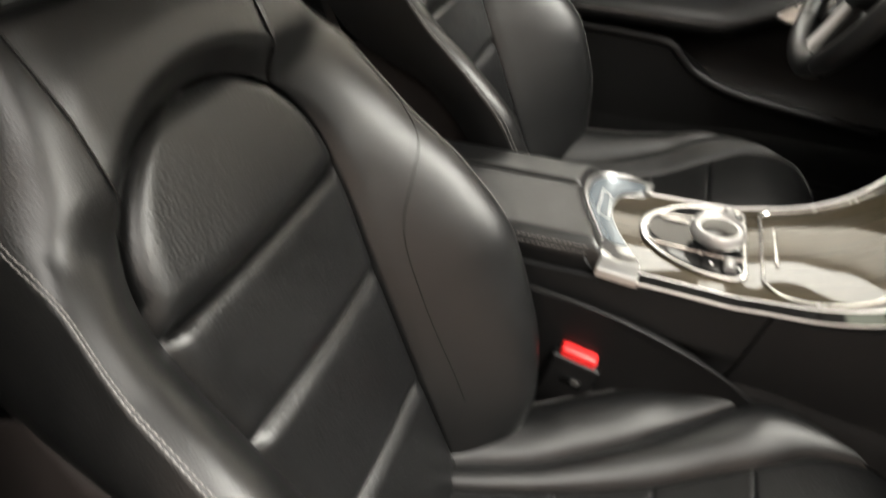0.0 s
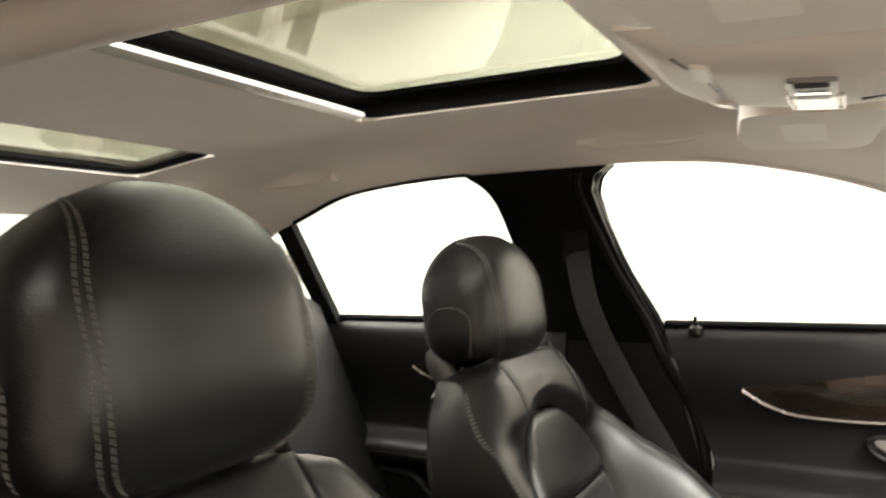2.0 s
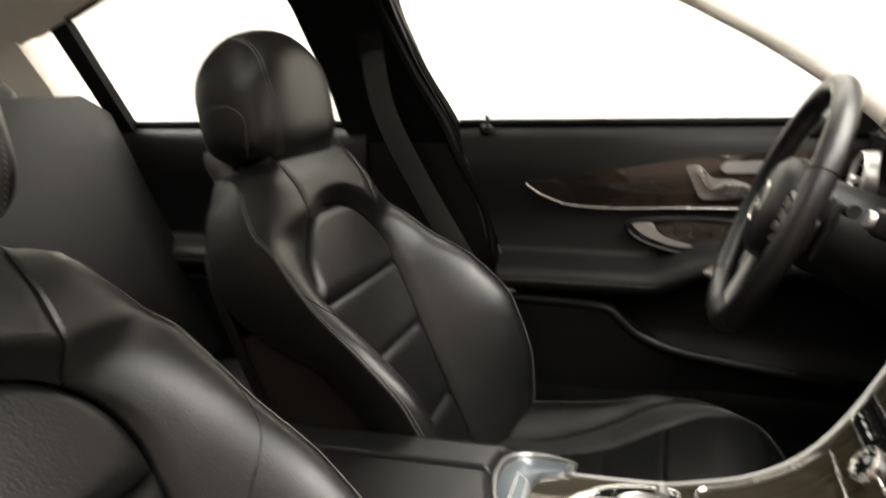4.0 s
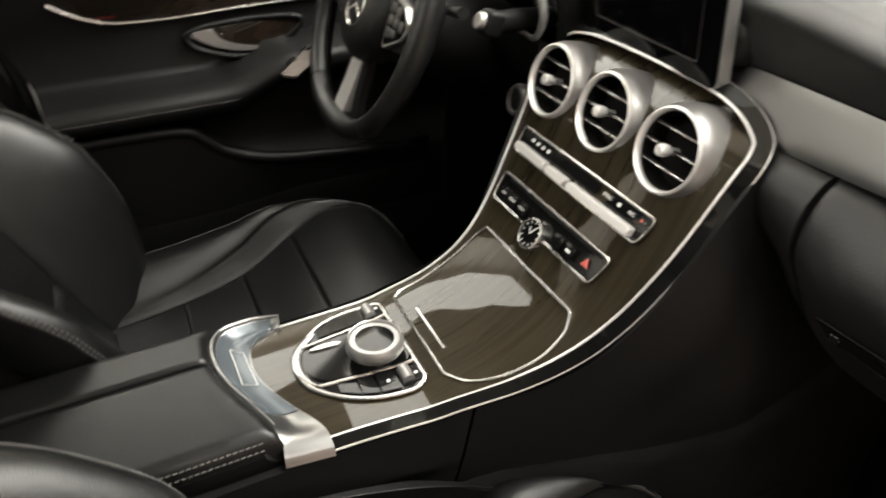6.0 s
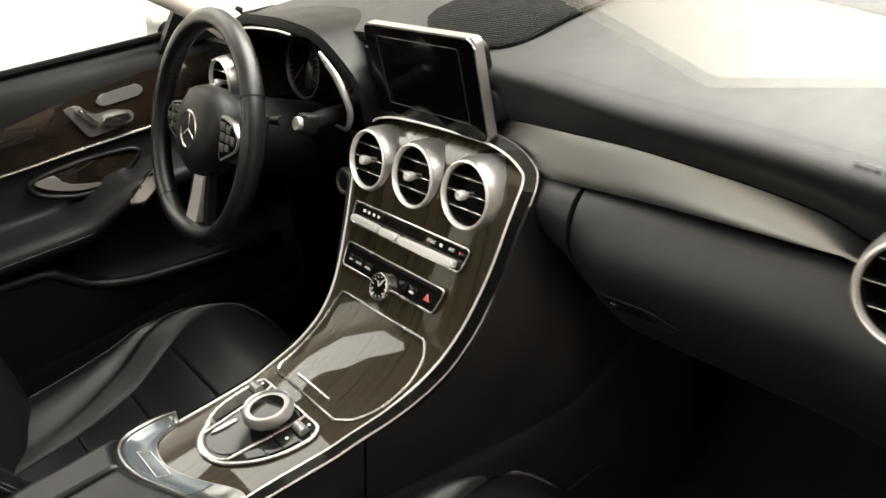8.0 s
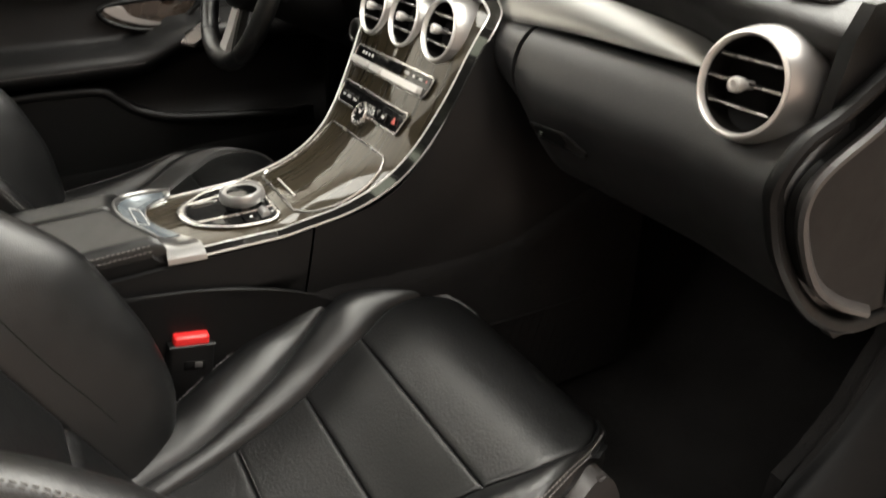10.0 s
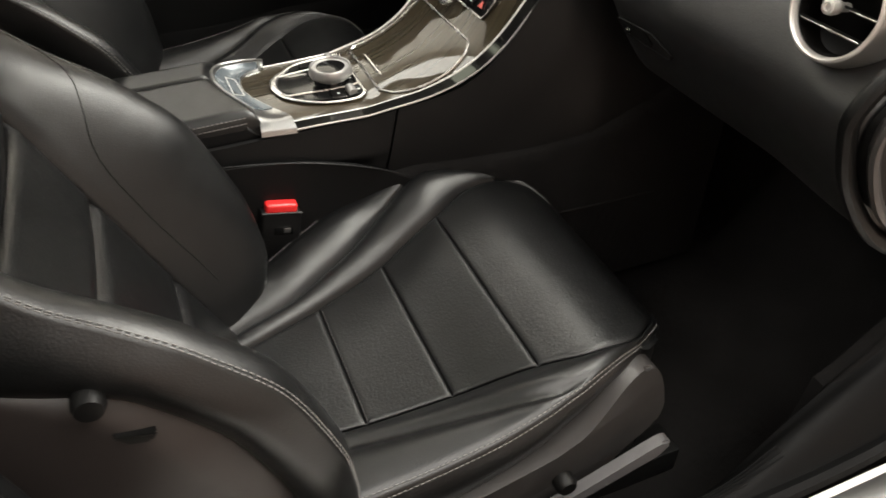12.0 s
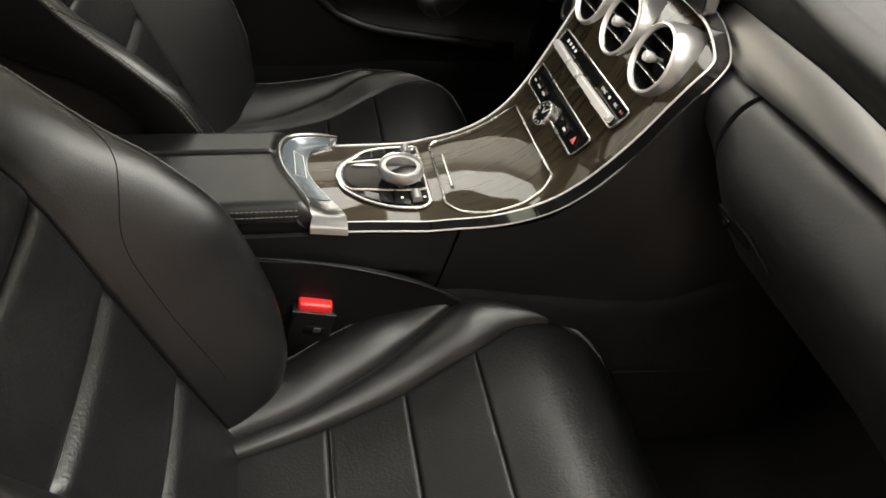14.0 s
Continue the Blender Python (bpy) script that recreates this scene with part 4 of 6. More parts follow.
    part("shoulder_panel", sheet(shape(), yoke, span(0, 1, 16) + span(1.12, 2.0, 8), span(-1, 1, 24), -0.012), LEATHER_FINE, back, angle=80)
    for side in (-1, 1):
        low = 0.452 if side == out else 0.4865
        part("seam", tube(shape(), [back_point(s, side * 0.1125 + 0.014 * out, yoke_rise((s - low) / (0.608 - low)) - 0.0008) for s in span(low + 0.004, 0.600, 30)], 0.0008, 6), DARK, back)

    def shell(s, q):
        w = (BACK_OUT_DOOR if q * out > 0 else BACK_OUT)(min(s, 0.62)) * (0.985 - (0.36 if q * out > 0 else 0.05) * ease((s - 0.48) / 0.10))
        return back_point(s - (0.06 if q * out > 0 else 0.025) * q * q * ease((s - 0.46) / 0.15), w * q, -0.085 - 0.035 * (1 - q * q) * (1 - 0.4 * s))
    part("back_shell", sheet(shape(), shell, span(-0.06, 0.616, 26), span(-1, 1, 18), -0.014), DARK, back, "black rear shell", angle=80)
    for side in (-1, 1):
        # plastic cover of the lower side, with the hinge on it
        edge_v, rise = (BACK_OUT_DOOR, BACK_RISE_DOOR) if side == out else (BACK_OUT, BACK_RISE)

        def cover(s, q, side=side, edge_v=edge_v, rise=rise):
            top = max(-0.05, 0.93 * rise(s) - 0.050 - 0.02 * ease((s - 0.30) / 0.1))
            return back_point(s, side * (edge_v(s) - 0.012 + (0.018 if side == out else 0.002) * math.sin(math.pi * 0.5 * min(1.0, q * 4))), top - (top + 0.095) * q)
        plate = part("side_cover", sheet(shape(), cover, span(-0.06, 0.40, 30), span(0, 0.3, 8) + span(0.36, 1, 8), -0.006 * side), COVER, back, "dark grey plastic side cover with a brown reflected tint", angle=70)
        if side == out:
            part("release_knob", lathe(shape(), [(0.012, 0.0), (0.012, 0.012), (0.010, 0.018), (0.001, 0.019)], Matrix.Translation((0.041, side * 0.243, 0.714)) @ pose(0, 0, 0, 90 * -side, 0, 0), 20), DARK, plate, "black release knob")
            part("lever_slot", prism(shape(), rounded([(0.046, 0.678), (0.076, 0.669), (0.070, 0.662), (0.055, 0.666)], 0.002), 0.244, 0.258, lambda a, b, h: Vector((a, -h, b)) if side < 0 else Vector((a, h, b)), 0.002), DARK, plate, "black lever")
        tr = rounded([(-0.10, 0.02), (0.02, 0.05), (0.12, 0.03), (0.17, -0.03), (0.14, -0.09), (-0.10, -0.10)], 0.03)
        part("hinge_cover", prism(shape(), tr, 0.215, 0.242, lambda a, b, h, side=side: Vector(back_point(a, side * h, b - 0.02)), 0.006), DARK, t)
    # headrest
    headrest(t, head_s, head_off)
    return t


def headrest(t, s0, off0, half=(0.126, 0.1064, 0.0748), point=None, seams=True):
    """a padded head restraint: a domed pad that stands more upright than the backrest, with seams and posts"""
    point = point or back_point
    a, b, c = half
    e = 3.2
    lean_c, lean_s = math.cos(-0.30), math.sin(-0.30)

    def surf(u, w, proud=0.0):
        cu, su, cw, sw = math.cos(u), math.sin(u), math.cos(w), math.sin(w)
        f = (abs(cw * cu) ** e + abs(cw * su) ** e + abs(sw) ** e) ** (-1 / e)
        v, d, h = a * f * cw * su, c * f * cw * cu, b * f * sw
        k = h / b
        v *= 1 - 0.47 * max(k, 0.0) ** 2 + 0.20 * max(-k, 0.0) ** 2 - 0.10 * max(-k, 0.0) ** 6
        d *= 1 - 0.25 * max(k, 0.0) ** 2
        v, d, h = v * (1 + proud / a), d * (1 + proud / c), h * (1 + proud / b)
        return point(s0 + d * lean_s + h * lean_c, v, off0 + d * lean_c - h * lean_s)

    # the double-stitched seam runs up the front's edge and over the top
    seam_u = interp([(-1.0, 0.74), (-0.79, 0.71), (-0.49, 0.67), (-0.24, 0.68), (0.0, 0.70), (0.39, 0.77), (0.55, 0.87), (0.76, 1.19), (0.88, 1.58), (0.95, 1.90)])

    def skin(u, w):
        """the pad with a shallow groove along its seams"""
        sink = 0.0
        if seams and -1.0 < w < 0.95:
            gap = (abs(math.atan2(math.sin(u), math.cos(u))) - seam_u(w)) * math.cos(w)
            sink = -0.0022 * math.exp(-(gap / 0.030) ** 2)
        return surf(u, w, sink)

    bm = shape()
    nu, nw = 96, 44
    rings = [[bm.verts.new(skin(2 * math.pi * i / nu, -math.pi / 2 + math.pi * j / nw)) for i in range(nu)] for j in range(1, nw)]
    lo, hi = bm.verts.new(surf(0, -math.pi / 2)), bm.verts.new(surf(0, math.pi / 2))
    for r0, r1 in zip(rings, rings[1:]):
        for i in range(nu):
            bm.faces.new((r0[i], r0[(i + 1) % nu], r1[(i + 1) % nu], r1[i]))
    for i in range(nu):
        bm.faces.new((lo, rings[0][(i + 1) % nu], rings[0][i]))
        bm.faces.new((hi, rings[-1][i], rings[-1][(i + 1) % nu]))
    head = part("headrest", bm, LEATHER_FINE, t, "padded black leather headrest", angle=80)
    if seams:
        arc = curve([(1.27, -0.72, 0), (1.19, -0.50, 0), (1.16, -0.35, 0), (1.19, -0.195, 0), (1.38, -0.08, 0), (1.62, -0.04, 0), (1.84, -0.05, 0), (2.02, -0.12, 0), (2.16, -0.24, 0), (2.22, -0.45, 0), (2.20, -0.70, 0)], 6)
        for side in (-1, 1):
            for d in (-0.027, 0.027):
                line = [surf(side * (seam_u(w) + d / max(0.45, math.cos(w))), w, 0.0006) for w in span(-0.90, 0.93, 60)]
                part("stitching", stitches(shape(), line, 0.00055, 0.0036, 0.0016), THREAD, head, "double grey stitching")
            part("stitching", stitches(shape(), [surf(side * q.x, q.y, 0.0008) for q in arc], 0.0006, 0.0042, 0.0020), THREAD_DARK, head)
            part("post", tube(shape(), [point(s0 - 0.16, side * 0.094, off0 - 0.065), point(s0 - 0.09, side * 0.088, off0 - 0.040), point(s0 - 0.03, side * 0.088, off0 - 0.020)], 0.006, 12), GREYTRIM, head, "dark steel post")
            part("post_guide", lathe(shape(), [(0.020, -0.025), (0.023, 0.004), (0.021, 0.020), (0.016, 0.030), (0.007, 0.032)], pose(*point(s0 - 0.076, side * 0.094, off0 - 0.068), 0, -25.5, 0), 20), GREYTRIM, head, "plastic post guide")
    return head


car_seat("passenger_seat", "black leather passenger seat with grey stitching", -0.362, 0.0, -1, 0.7202, 0.0153)
car_seat("driver_seat", "black leather driver's seat with grey stitching", 0.362, -0.065, 1, 0.7131, -0.0124)


def rear_bench():
    t = thing("rear_bench", "black leather rear bench with three headrests", "bench", -0.66, 0, 0)

    def bp(s, v, off):
        return -0.02 - 0.42 * s + 0.907 * off, v, 0.42 + 0.907 * s + 0.42 * off
    for v0, v1 in ((-0.66, -0.12), (-0.12, 0.12), (0.12, 0.66)):
        part("back_section", sheet(shape(), lambda s, v, v0=v0, v1=v1: bp(s, v, 0.02 + puff(min(v - v0, v1 - v), 0.62 - s, 0.03, 0.018)), span(0.0, 0.60, 14), span(v0, v1, 14), 0.10), LEATHER_REAR, t, angle=80)
        part("bench_section", sheet(shape(), lambda x, v, v0=v0, v1=v1: (x, v, 0.45 + 0.05 * ease((x - 0.0) / 0.4) + puff(min(v - v0, v1 - v), 0.48 - x, 0.03, 0.02)), span(0.0, 0.46, 12), span(v0, v1, 14), 0.12), LEATHER_REAR, t, angle=80)
    for v, w in ((-0.37, 0.12), (0.108, 0.080), (0.45, 0.12)):
        headrest(t, 0.685, -0.02, (w, 0.070, 0.050), lambda s, q, off, v=v: bp(s, q + v, off), False)


rear_bench()


def buckle(name, y, dx, turn):
    t = thing(name, "black seat belt buckle with a red release button", "seat belt buckle", 0.244 + dx, y, 0.36)
    m = pose(0, 0, 0.075, 0, 12, turn)
    part("buckle_body", box(shape(), 0.060, 0.028, 0.115, m, 0.006, 3), SOFT, t)
    part("release_button", box(shape(), 0.046, 0.022, 0.024, m @ pose(0, 0, 0.057), 0.004, 3), RED, t, "bright red release button")
    part("button_bezel", tube(shape(), [m @ Vector(q) for q in ((-0.029, -0.0135, 0.056), (0.029, -0.0135, 0.056), (0.029, 0.0135, 0.056), (-0.029, 0.0135, 0.056))], 0.0022, 8, True), SOFT, t)
    part("label_window", box(shape(), 0.028, 0.0016, 0.014, m @ pose(0.004, -0.0142, 0.027), 0.0006), PIANO, t, "small black window")
    part("label_mark", box(shape(), 0.010, 0.0012, 0.009, m @ pose(0.009, -0.0149, 0.027), 0.0004), BRUSHED, t)
    part("anchor_block", box(shape(), 0.026, 0.020, 0.030, m @ pose(-0.052, 0, -0.002), 0.004, 3), GREYTRIM, t, "grey plastic anchor block")
    part("anchor_bar", box(shape(), 0.070, 0.024, 0.016, m @ pose(-0.045, 0.0, -0.030), 0.004, 3), GREYTRIM, t, "grey plastic anchor bar")
    part("stalk", box(shape(), 0.036, 0.012, 0.11, pose(-0.016, 0, -0.01, 0, 12, 0), 0.004), DARK, t)


buckle("seat_belt_buckle", -0.126, 0.0, 0)
buckle("seat_belt_buckle", 0.165, -0.065, 0)


def seat_belt(s, x):
    """belt from the pillar's loop down to the sill"""
    t = thing("seat_belt", "black woven seat belt hanging on the middle pillar", "seat belt", x, s * 0.66, 0.9)
    line = curve([(0.02, s * 0.005, 0.22), (0.05, s * -0.01, 0.10), (0.11, s * -0.005, -0.03), (0.20, 0.0, -0.19), (0.235, s * 0.01, -0.25)], 8)
    part("webbing", tube(shape(), line, 0.024, 8, flat=0.06, up=(0, 1, 0)), BELT, t)
    part("belt_loop", box(shape(), 0.06, 0.03, 0.07, pose(0.02, s * 0.018, 0.225), 0.010, 3), RUBBER, t)
    part("height_slider", box(shape(), 0.05, 0.02, 0.12, pose(0.02, s * 0.027, 0.25), 0.008, 3), RUBBER, t)
    part("tongue", box(shape(), 0.016, 0.006, 0.045, pose(0.222, s * -0.008, -0.212, 0, 35, 0), 0.002), CHROME, t, "steel belt tongue")


seat_belt(1, -0.195)


# ---- centre console ----
CON = [(0.18, 0.597, 0.115, -0.078), (0.30, 0.600, 0.113, -0.080), (0.40, 0.604, 0.113, -0.088), (0.44, 0.613, 0.112, -0.096), (0.48, 0.625, 0.110, -0.107), (0.52, 0.645, 0.109, -0.120), (0.555, 0.672, 0.115, -0.133),
       (0.583, 0.706, 0.124, -0.145), (0.607, 0.745, 0.133, -0.156), (0.632, 0.790, 0.142, -0.164), (0.655, 0.835, 0.150, -0.170), (0.675, 0.866, 0.153, -0.172), (0.690, 0.879, 0.150, -0.167), (0.703, 0.886, 0.142, -0.154), (0.712, 0.890, 0.129, -0.136), (0.718, 0.892, 0.105, -0.108)]
CON_Z, CON_L, CON_R = interp([(r[0], r[1]) for r in CON]), interp([(r[0], r[2]) for r in CON]), interp([(r[0], r[3]) for r in CON])


def con(x, y, h=0.0):
    """a point of the console's face at x, y, h above it"""
    dz = (CON_Z(x + 0.002) - CON_Z(x - 0.002)) / 0.004
    k = 1 / math.sqrt(1 + dz * dz)
    h -= 0.30 * y * y  # the face is slightly crowned
    return Vector((x - dz * k * h, y, CON_Z(x) + k * h))


def con_frame(x, y, h=0.0):
    """a pose on the console's face: its x runs across the car to the right, y up the face, z out of it"""
    p, q = con(x - 0.002, y), con(x + 0.002, y)
    up = (q - p).normalized()
    across = Vector((0, -1, 0))
    out = across.cross(up)
    m = Matrix((across, up, out)).transposed().to_4x4()
    m.translation = con(x, y, h)
    return m


def vent(t, m, r, depth, sub="air_vent"):
    """a round silver air vent; m: its face looks along z"""
    v = part(sub, lathe(shape(), [(r * 0.86, -depth), (r * 1.10, -depth), (r * 1.12, -depth * 0.6), (r * 1.06, -depth * 0.2), (r * 1.0, -0.004), (r * 0.965, 0.0), (r * 0.90, 0.001), (r * 0.86, -0.003), (r * 0.845, -0.006), (r * 0.84, -depth * 0.9)], m, 56, False), SILVER, t, "round matt silver air vent")
    part("bright_ring", lathe(shape(), [(r * 0.955, -0.004), (r * 0.955, 0.0022), (r * 0.91, 0.0036), (r * 0.875, 0.0018), (r * 0.858, -0.004)], m, 56, False), BRIGHT, v)
    part("vent_liner", lathe(shape(), [(r * 0.855, -0.004), (r * 0.835, -0.005), (r * 0.83, -depth * 0.88), (r * 0.84, -depth * 0.89)], m, 48, False), CARPET, v)
    part("vent_back", lathe(shape(), [(r * 0.001, -0.030), (r * 0.85, -0.030), (r * 0.85, -0.032), (r * 0.001, -0.032)], m, 40), CARPET, v)
    for k in (-0.5, 0.0, 0.5):
        half = r * 0.85 * math.sqrt(1 - k * k)
        bm = shape()
        box(bm, 2 * half, 0.0022, 0.016, m @ pose(0, r * k * 0.85, -0.012, -14, 0, 0), 0.0008, 1)
        part("louvre", bm, DARK, v)
        for x0, x1 in ((-0.98, -0.22 * r / half), (0.22 * r / half, 0.98)) if k == 0.0 else ((-0.90, 0.90),):
            part("louvre_edge", box(shape(), (x1 - x0) * half, 0.0018, 0.0022, m @ pose((x0 + x1) / 2 * half, r * k * 0.85 + 0.0008, -0.0035), 0.0006, 1), CHROME, v, "thin chrome louvre edge")
    part("vent_knob", lathe(shape(), [(r * 0.08, -0.014), (r * 0.09, -0.003), (r * 0.135, 0.0), (r * 0.15, 0.006), (r * 0.135, 0.0105), (r * 0.08, 0.0115), (r * 0.07, 0.010), (0.001, 0.010)], m, 10), BRIGHT, v, "silver adjuster knob")
    return v


def console():
    t = thing("centre_console", "centre console in glossy dark wood with chrome lines", "centre console", 0.4, 0, 0)

    def w(p):
        return Vector(p) - Vector((0.4, 0, 0))

    def face(x, y, h=0.0):
        return w(con(x, y, h))

    xs = span(0.235, 0.42, 14) + span(0.43, 0.56, 18) + span(0.565, 0.68, 26) + span(0.684, 0.718, 10)
    def in_vent(x, q):
        p = face(x, CON_R(x) + (CON_L(x) - CON_R(x)) * q)
        return p.z > 0.80 and any((p.z - 0.850) ** 2 * 1.25 + (p.y - y) ** 2 < 0.0425 ** 2 for y in (0.104, 0.0, -0.104))

    # veneer with openings for the vents
    part("veneer", sheet(shape(), lambda x, q: face(x, CON_R(x) + (CON_L(x) - CON_R(x)) * q), xs, span(0, 1, 64), 0.006, in_vent), VENEER, t, "glossy dark brown wood veneer", angle=70)
    # double chrome border with a gloss black band between, down both edges and round the top
    xb = span(0.285, 0.66, 40) + span(0.665, 0.718, 16)
    line = [(x, CON_R(x)) for x in xb] + [(0.7185, y) for y in span(-0.098, 0.095, 20)] + [(x, CON_L(x)) for x in reversed(xb)]
    for turn in range(4):
        line = [line[0]] + [((a[0] + 2 * b[0] + c[0]) / 4, (a[1] + 2 * b[1] + c[1]) / 4) for a, b, c in zip(line, line[1:], line[2:])] + [line[-1]]

    def border(k, d, h):
        """a point beside the veneer's edge: d outwards, h above the face"""
        k = max(0, min(len(line) - 1, int(k)))
        a, b = line[max(0, k - 2)], line[min(len(line) - 1, k + 2)]
        run = (face(*b) - face(*a)).normalized()
        x = min(line[k][0], 0.655)
        rise = Vector((0.02, 0, CON_Z(x + 0.01) - CON_Z(x - 0.01))).normalized()
        out = Vector((-rise.z, 0, rise.x))
        grow = ease((line[k][0] - 0.45) / 0.12)
        return face(*line[k]) + run.cross(out).normalized() * -d * (1 + 0.08 * grow) + out * (h * (1 + 0.5 * grow) + 0.014 * ease((line[k][0] - 0.69) / 0.022))
    side = 1 if border(20, 0.01, 0).y < line[20][1] else -1
    for d, h, r in ((0.001, 0.001, 0.0017), (0.0128, -0.0048, 0.0021)):
        part("chrome_border", tube(shape(), [border(k, d * side, h) for k in range(len(line))], r, 8), BRIGHT, t, "thin chrome border line")
    part("border_band", sheet(shape(), lambda k, q: border(k, (0.0005 + 0.0123 * q) * side, -0.0005 - 0.0050 * q), list(range(len(line))), span(0, 1, 3), 0.003), PIANO, t, "gloss black border band", angle=70)
    # lid of the stowage tray
    lid_r = interp([(0.439, -0.062), (0.452, -0.082), (0.47, -0.094), (0.50, -0.106), (0.53, -0.112), (0.55, -0.110), (0.563, -0.100)])
    lid_l = interp([(0.439, 0.090), (0.448, 0.0975), (0.55, 0.0965), (0.563, 0.090)])
    lid = part("tray_lid", sheet(shape(), lambda x, q: face(x, lid_r(x) + (lid_l(x) - lid_r(x)) * q, 0.0012), span(0.439, 0.563, 26), span(0, 1, 22), 0.004), VENEER, t, "sliding wood lid of the stowage tray", angle=70)
    ring = [face(x, lid_l(x), 0.0016) for x in span(0.44, 0.562, 26)] + [face(0.5645, y, 0.0016) for y in span(0.086, -0.096, 16)] + [face(x, lid_r(x), 0.0016) for x in span(0.562, 0.44, 30)] + [face(0.4375, y, 0.0016) for y in span(-0.060, 0.087, 14)]
    part("chrome_frame", tube(shape(), ring, 0.0019, 8, True), CHROME, lid, "chrome frame")
    part("lid_grip", tube(shape(), [face(0.4525, y, 0.0030) for y in span(0.050, -0.030, 6)], 0.0022, 8), CHROME, lid, "chrome grip bar")
    # control cluster: chrome D-shaped frame, gloss black centre, rotary knob, side buttons
    outline = [(0.414, 0.0965), (0.392, 0.099), (0.366, 0.098), (0.343, 0.091), (0.325, 0.0775), (0.309, 0.061), (0.299, 0.044), (0.2955, 0.022), (0.301, -0.004), (0.312, -0.020), (0.330, -0.037), (0.352, -0.050), (0.378, -0.058), (0.404, -0.0605), (0.415, -0.056)]
    rim_y = interp([(0.326, 0.077), (0.343, 0.090), (0.366, 0.096), (0.392, 0.097), (0.416, 0.095)])
    rim_r = interp([(0.322, -0.030), (0.330, -0.036), (0.352, -0.049), (0.378, -0.057), (0.404, -0.0595), (0.416, -0.056)])
    dee = [tuple(q)[:2] for q in curve([(a, b, 0) for a, b in outline], 4)]
    cl = part("control_panel", prism(shape(), dee, -0.001, 0.0022, lambda a, b, h: face(a, b, h)), PIANO, t, "gloss black control panel in a chrome frame")
    part("chrome_frame", tube(shape(), [face(a, b, 0.0030) for a, b in dee] + [face(0.4195, y, 0.0030) for y in span(-0.050, 0.090, 10)], 0.0026, 8, True, 0.7, (0, 0, 1)), CHROME, cl, "satin chrome frame")
    centre = rounded([(0.417, 0.062), (0.330, 0.057), (0.310, 0.048), (0.304, 0.028), (0.308, 0.006), (0.322, -0.008), (0.417, -0.019)], 0.012)
    part("black_panel", prism(shape(), centre, 0.002, 0.0034, lambda a, b, h: face(a, b, h)), PIANO, cl, "gloss black centre panel")
    for (x0, y0), (x1, y1) in (((0.309, 0.058), (0.417, 0.068)), ((0.313, -0.0115), (0.418, -0.0225))):
        part("chrome_divider", tube(shape(), [face(x0 + (x1 - x0) * k, y0 + (y1 - y0) * k, 0.0036) for k in span(0, 1, 12)], 0.0021, 8, False, 0.8, (0, 0, 1)), CHROME, cl)
    bow = curve([(0.330, 0.078, 0), (0.312, 0.0625, 0), (0.3015, 0.045, 0), (0.298, 0.022, 0), (0.3025, 0.001, 0), (0.314, -0.0125, 0)], 8)
    part("chrome_arc", tube(shape(), [face(q.x, q.y, 0.0036) for q in bow], [0.0016 + 0.0046 * math.sin(math.pi * min(1.0, (k + 3) / len(bow))) for k in range(len(bow))], 10, False, 0.42, (0, 0, 1)), CHROME, cl, "broad chrome arc")
    leaf_strip = curve([(0.316, 0.0475, 0), (0.333, 0.0505, 0), (0.352, 0.0475, 0), (0.352, 0.0435, 0), (0.333, 0.0435, 0)], 5, True)
    part("touch_strip", prism(shape(), [(q.x, q.y) for q in leaf_strip], 0.0032, 0.0062, lambda a, b, h: face(a, b, h), 0.001), CHROME, cl, "slim chrome touch strip")
    km = Matrix.Translation(w((0.3837, 0.0085, CON_Z(0.384))))
    part("knob_base", lathe(shape(), [(0.0265, 0.0), (0.0265, 0.006), (0.025, 0.009)], km, 44), PIANO, cl, "gloss black knob base")
    kn = part("rotary_knob", lathe(shape(), [(0.0235, 0.006), (0.0250, 0.011), (0.0312, 0.0140), (0.0330, 0.0175), (0.0326, 0.0245), (0.0312, 0.0285), (0.0300, 0.0298), (0.0286, 0.0290), (0.0276, 0.0265)], km, 56), SILVER, cl, "knurled silver rotary knob")
    part("knob_cap", lathe(shape(), [(0.0005, 0.0272), (0.012, 0.0270), (0.0281, 0.0262), (0.0281, 0.018), (0.0005, 0.018)], km, 40), PIANO, kn, "gloss black knob cap")
    for x0, x1 in ((0.333, 0.3485), (0.350, 0.3695), (0.371, 0.391)):  # driver's side buttons
        part("button", prism(shape(), rounded([(x0, 0.0655 + 0.09 * (x0 - 0.333)), (x1, 0.0655 + 0.09 * (x1 - 0.333)), (x1, rim_y(x1) - 0.004), (x0, rim_y(x0) - 0.004)], 0.0015, 2), 0.002, 0.0050, lambda a, b, h: face(a, b, h), 0.0006), PIANO, cl, "gloss black push button")
    for x0, x1 in ((0.330, 0.3495), (0.351, 0.3685), (0.370, 0.391)):  # passenger's side buttons
        part("button", prism(shape(), rounded([(x0, rim_r(x0) + 0.004), (x1, rim_r(x1) + 0.004), (x1, -0.0245 - 0.04 * (x1 - 0.33)), (x0, -0.0175 - 0.07 * (x0 - 0.33))], 0.0015, 2), 0.002, 0.0050, lambda a, b, h: face(a, b, h), 0.0006), PIANO, cl, "gloss black push button")
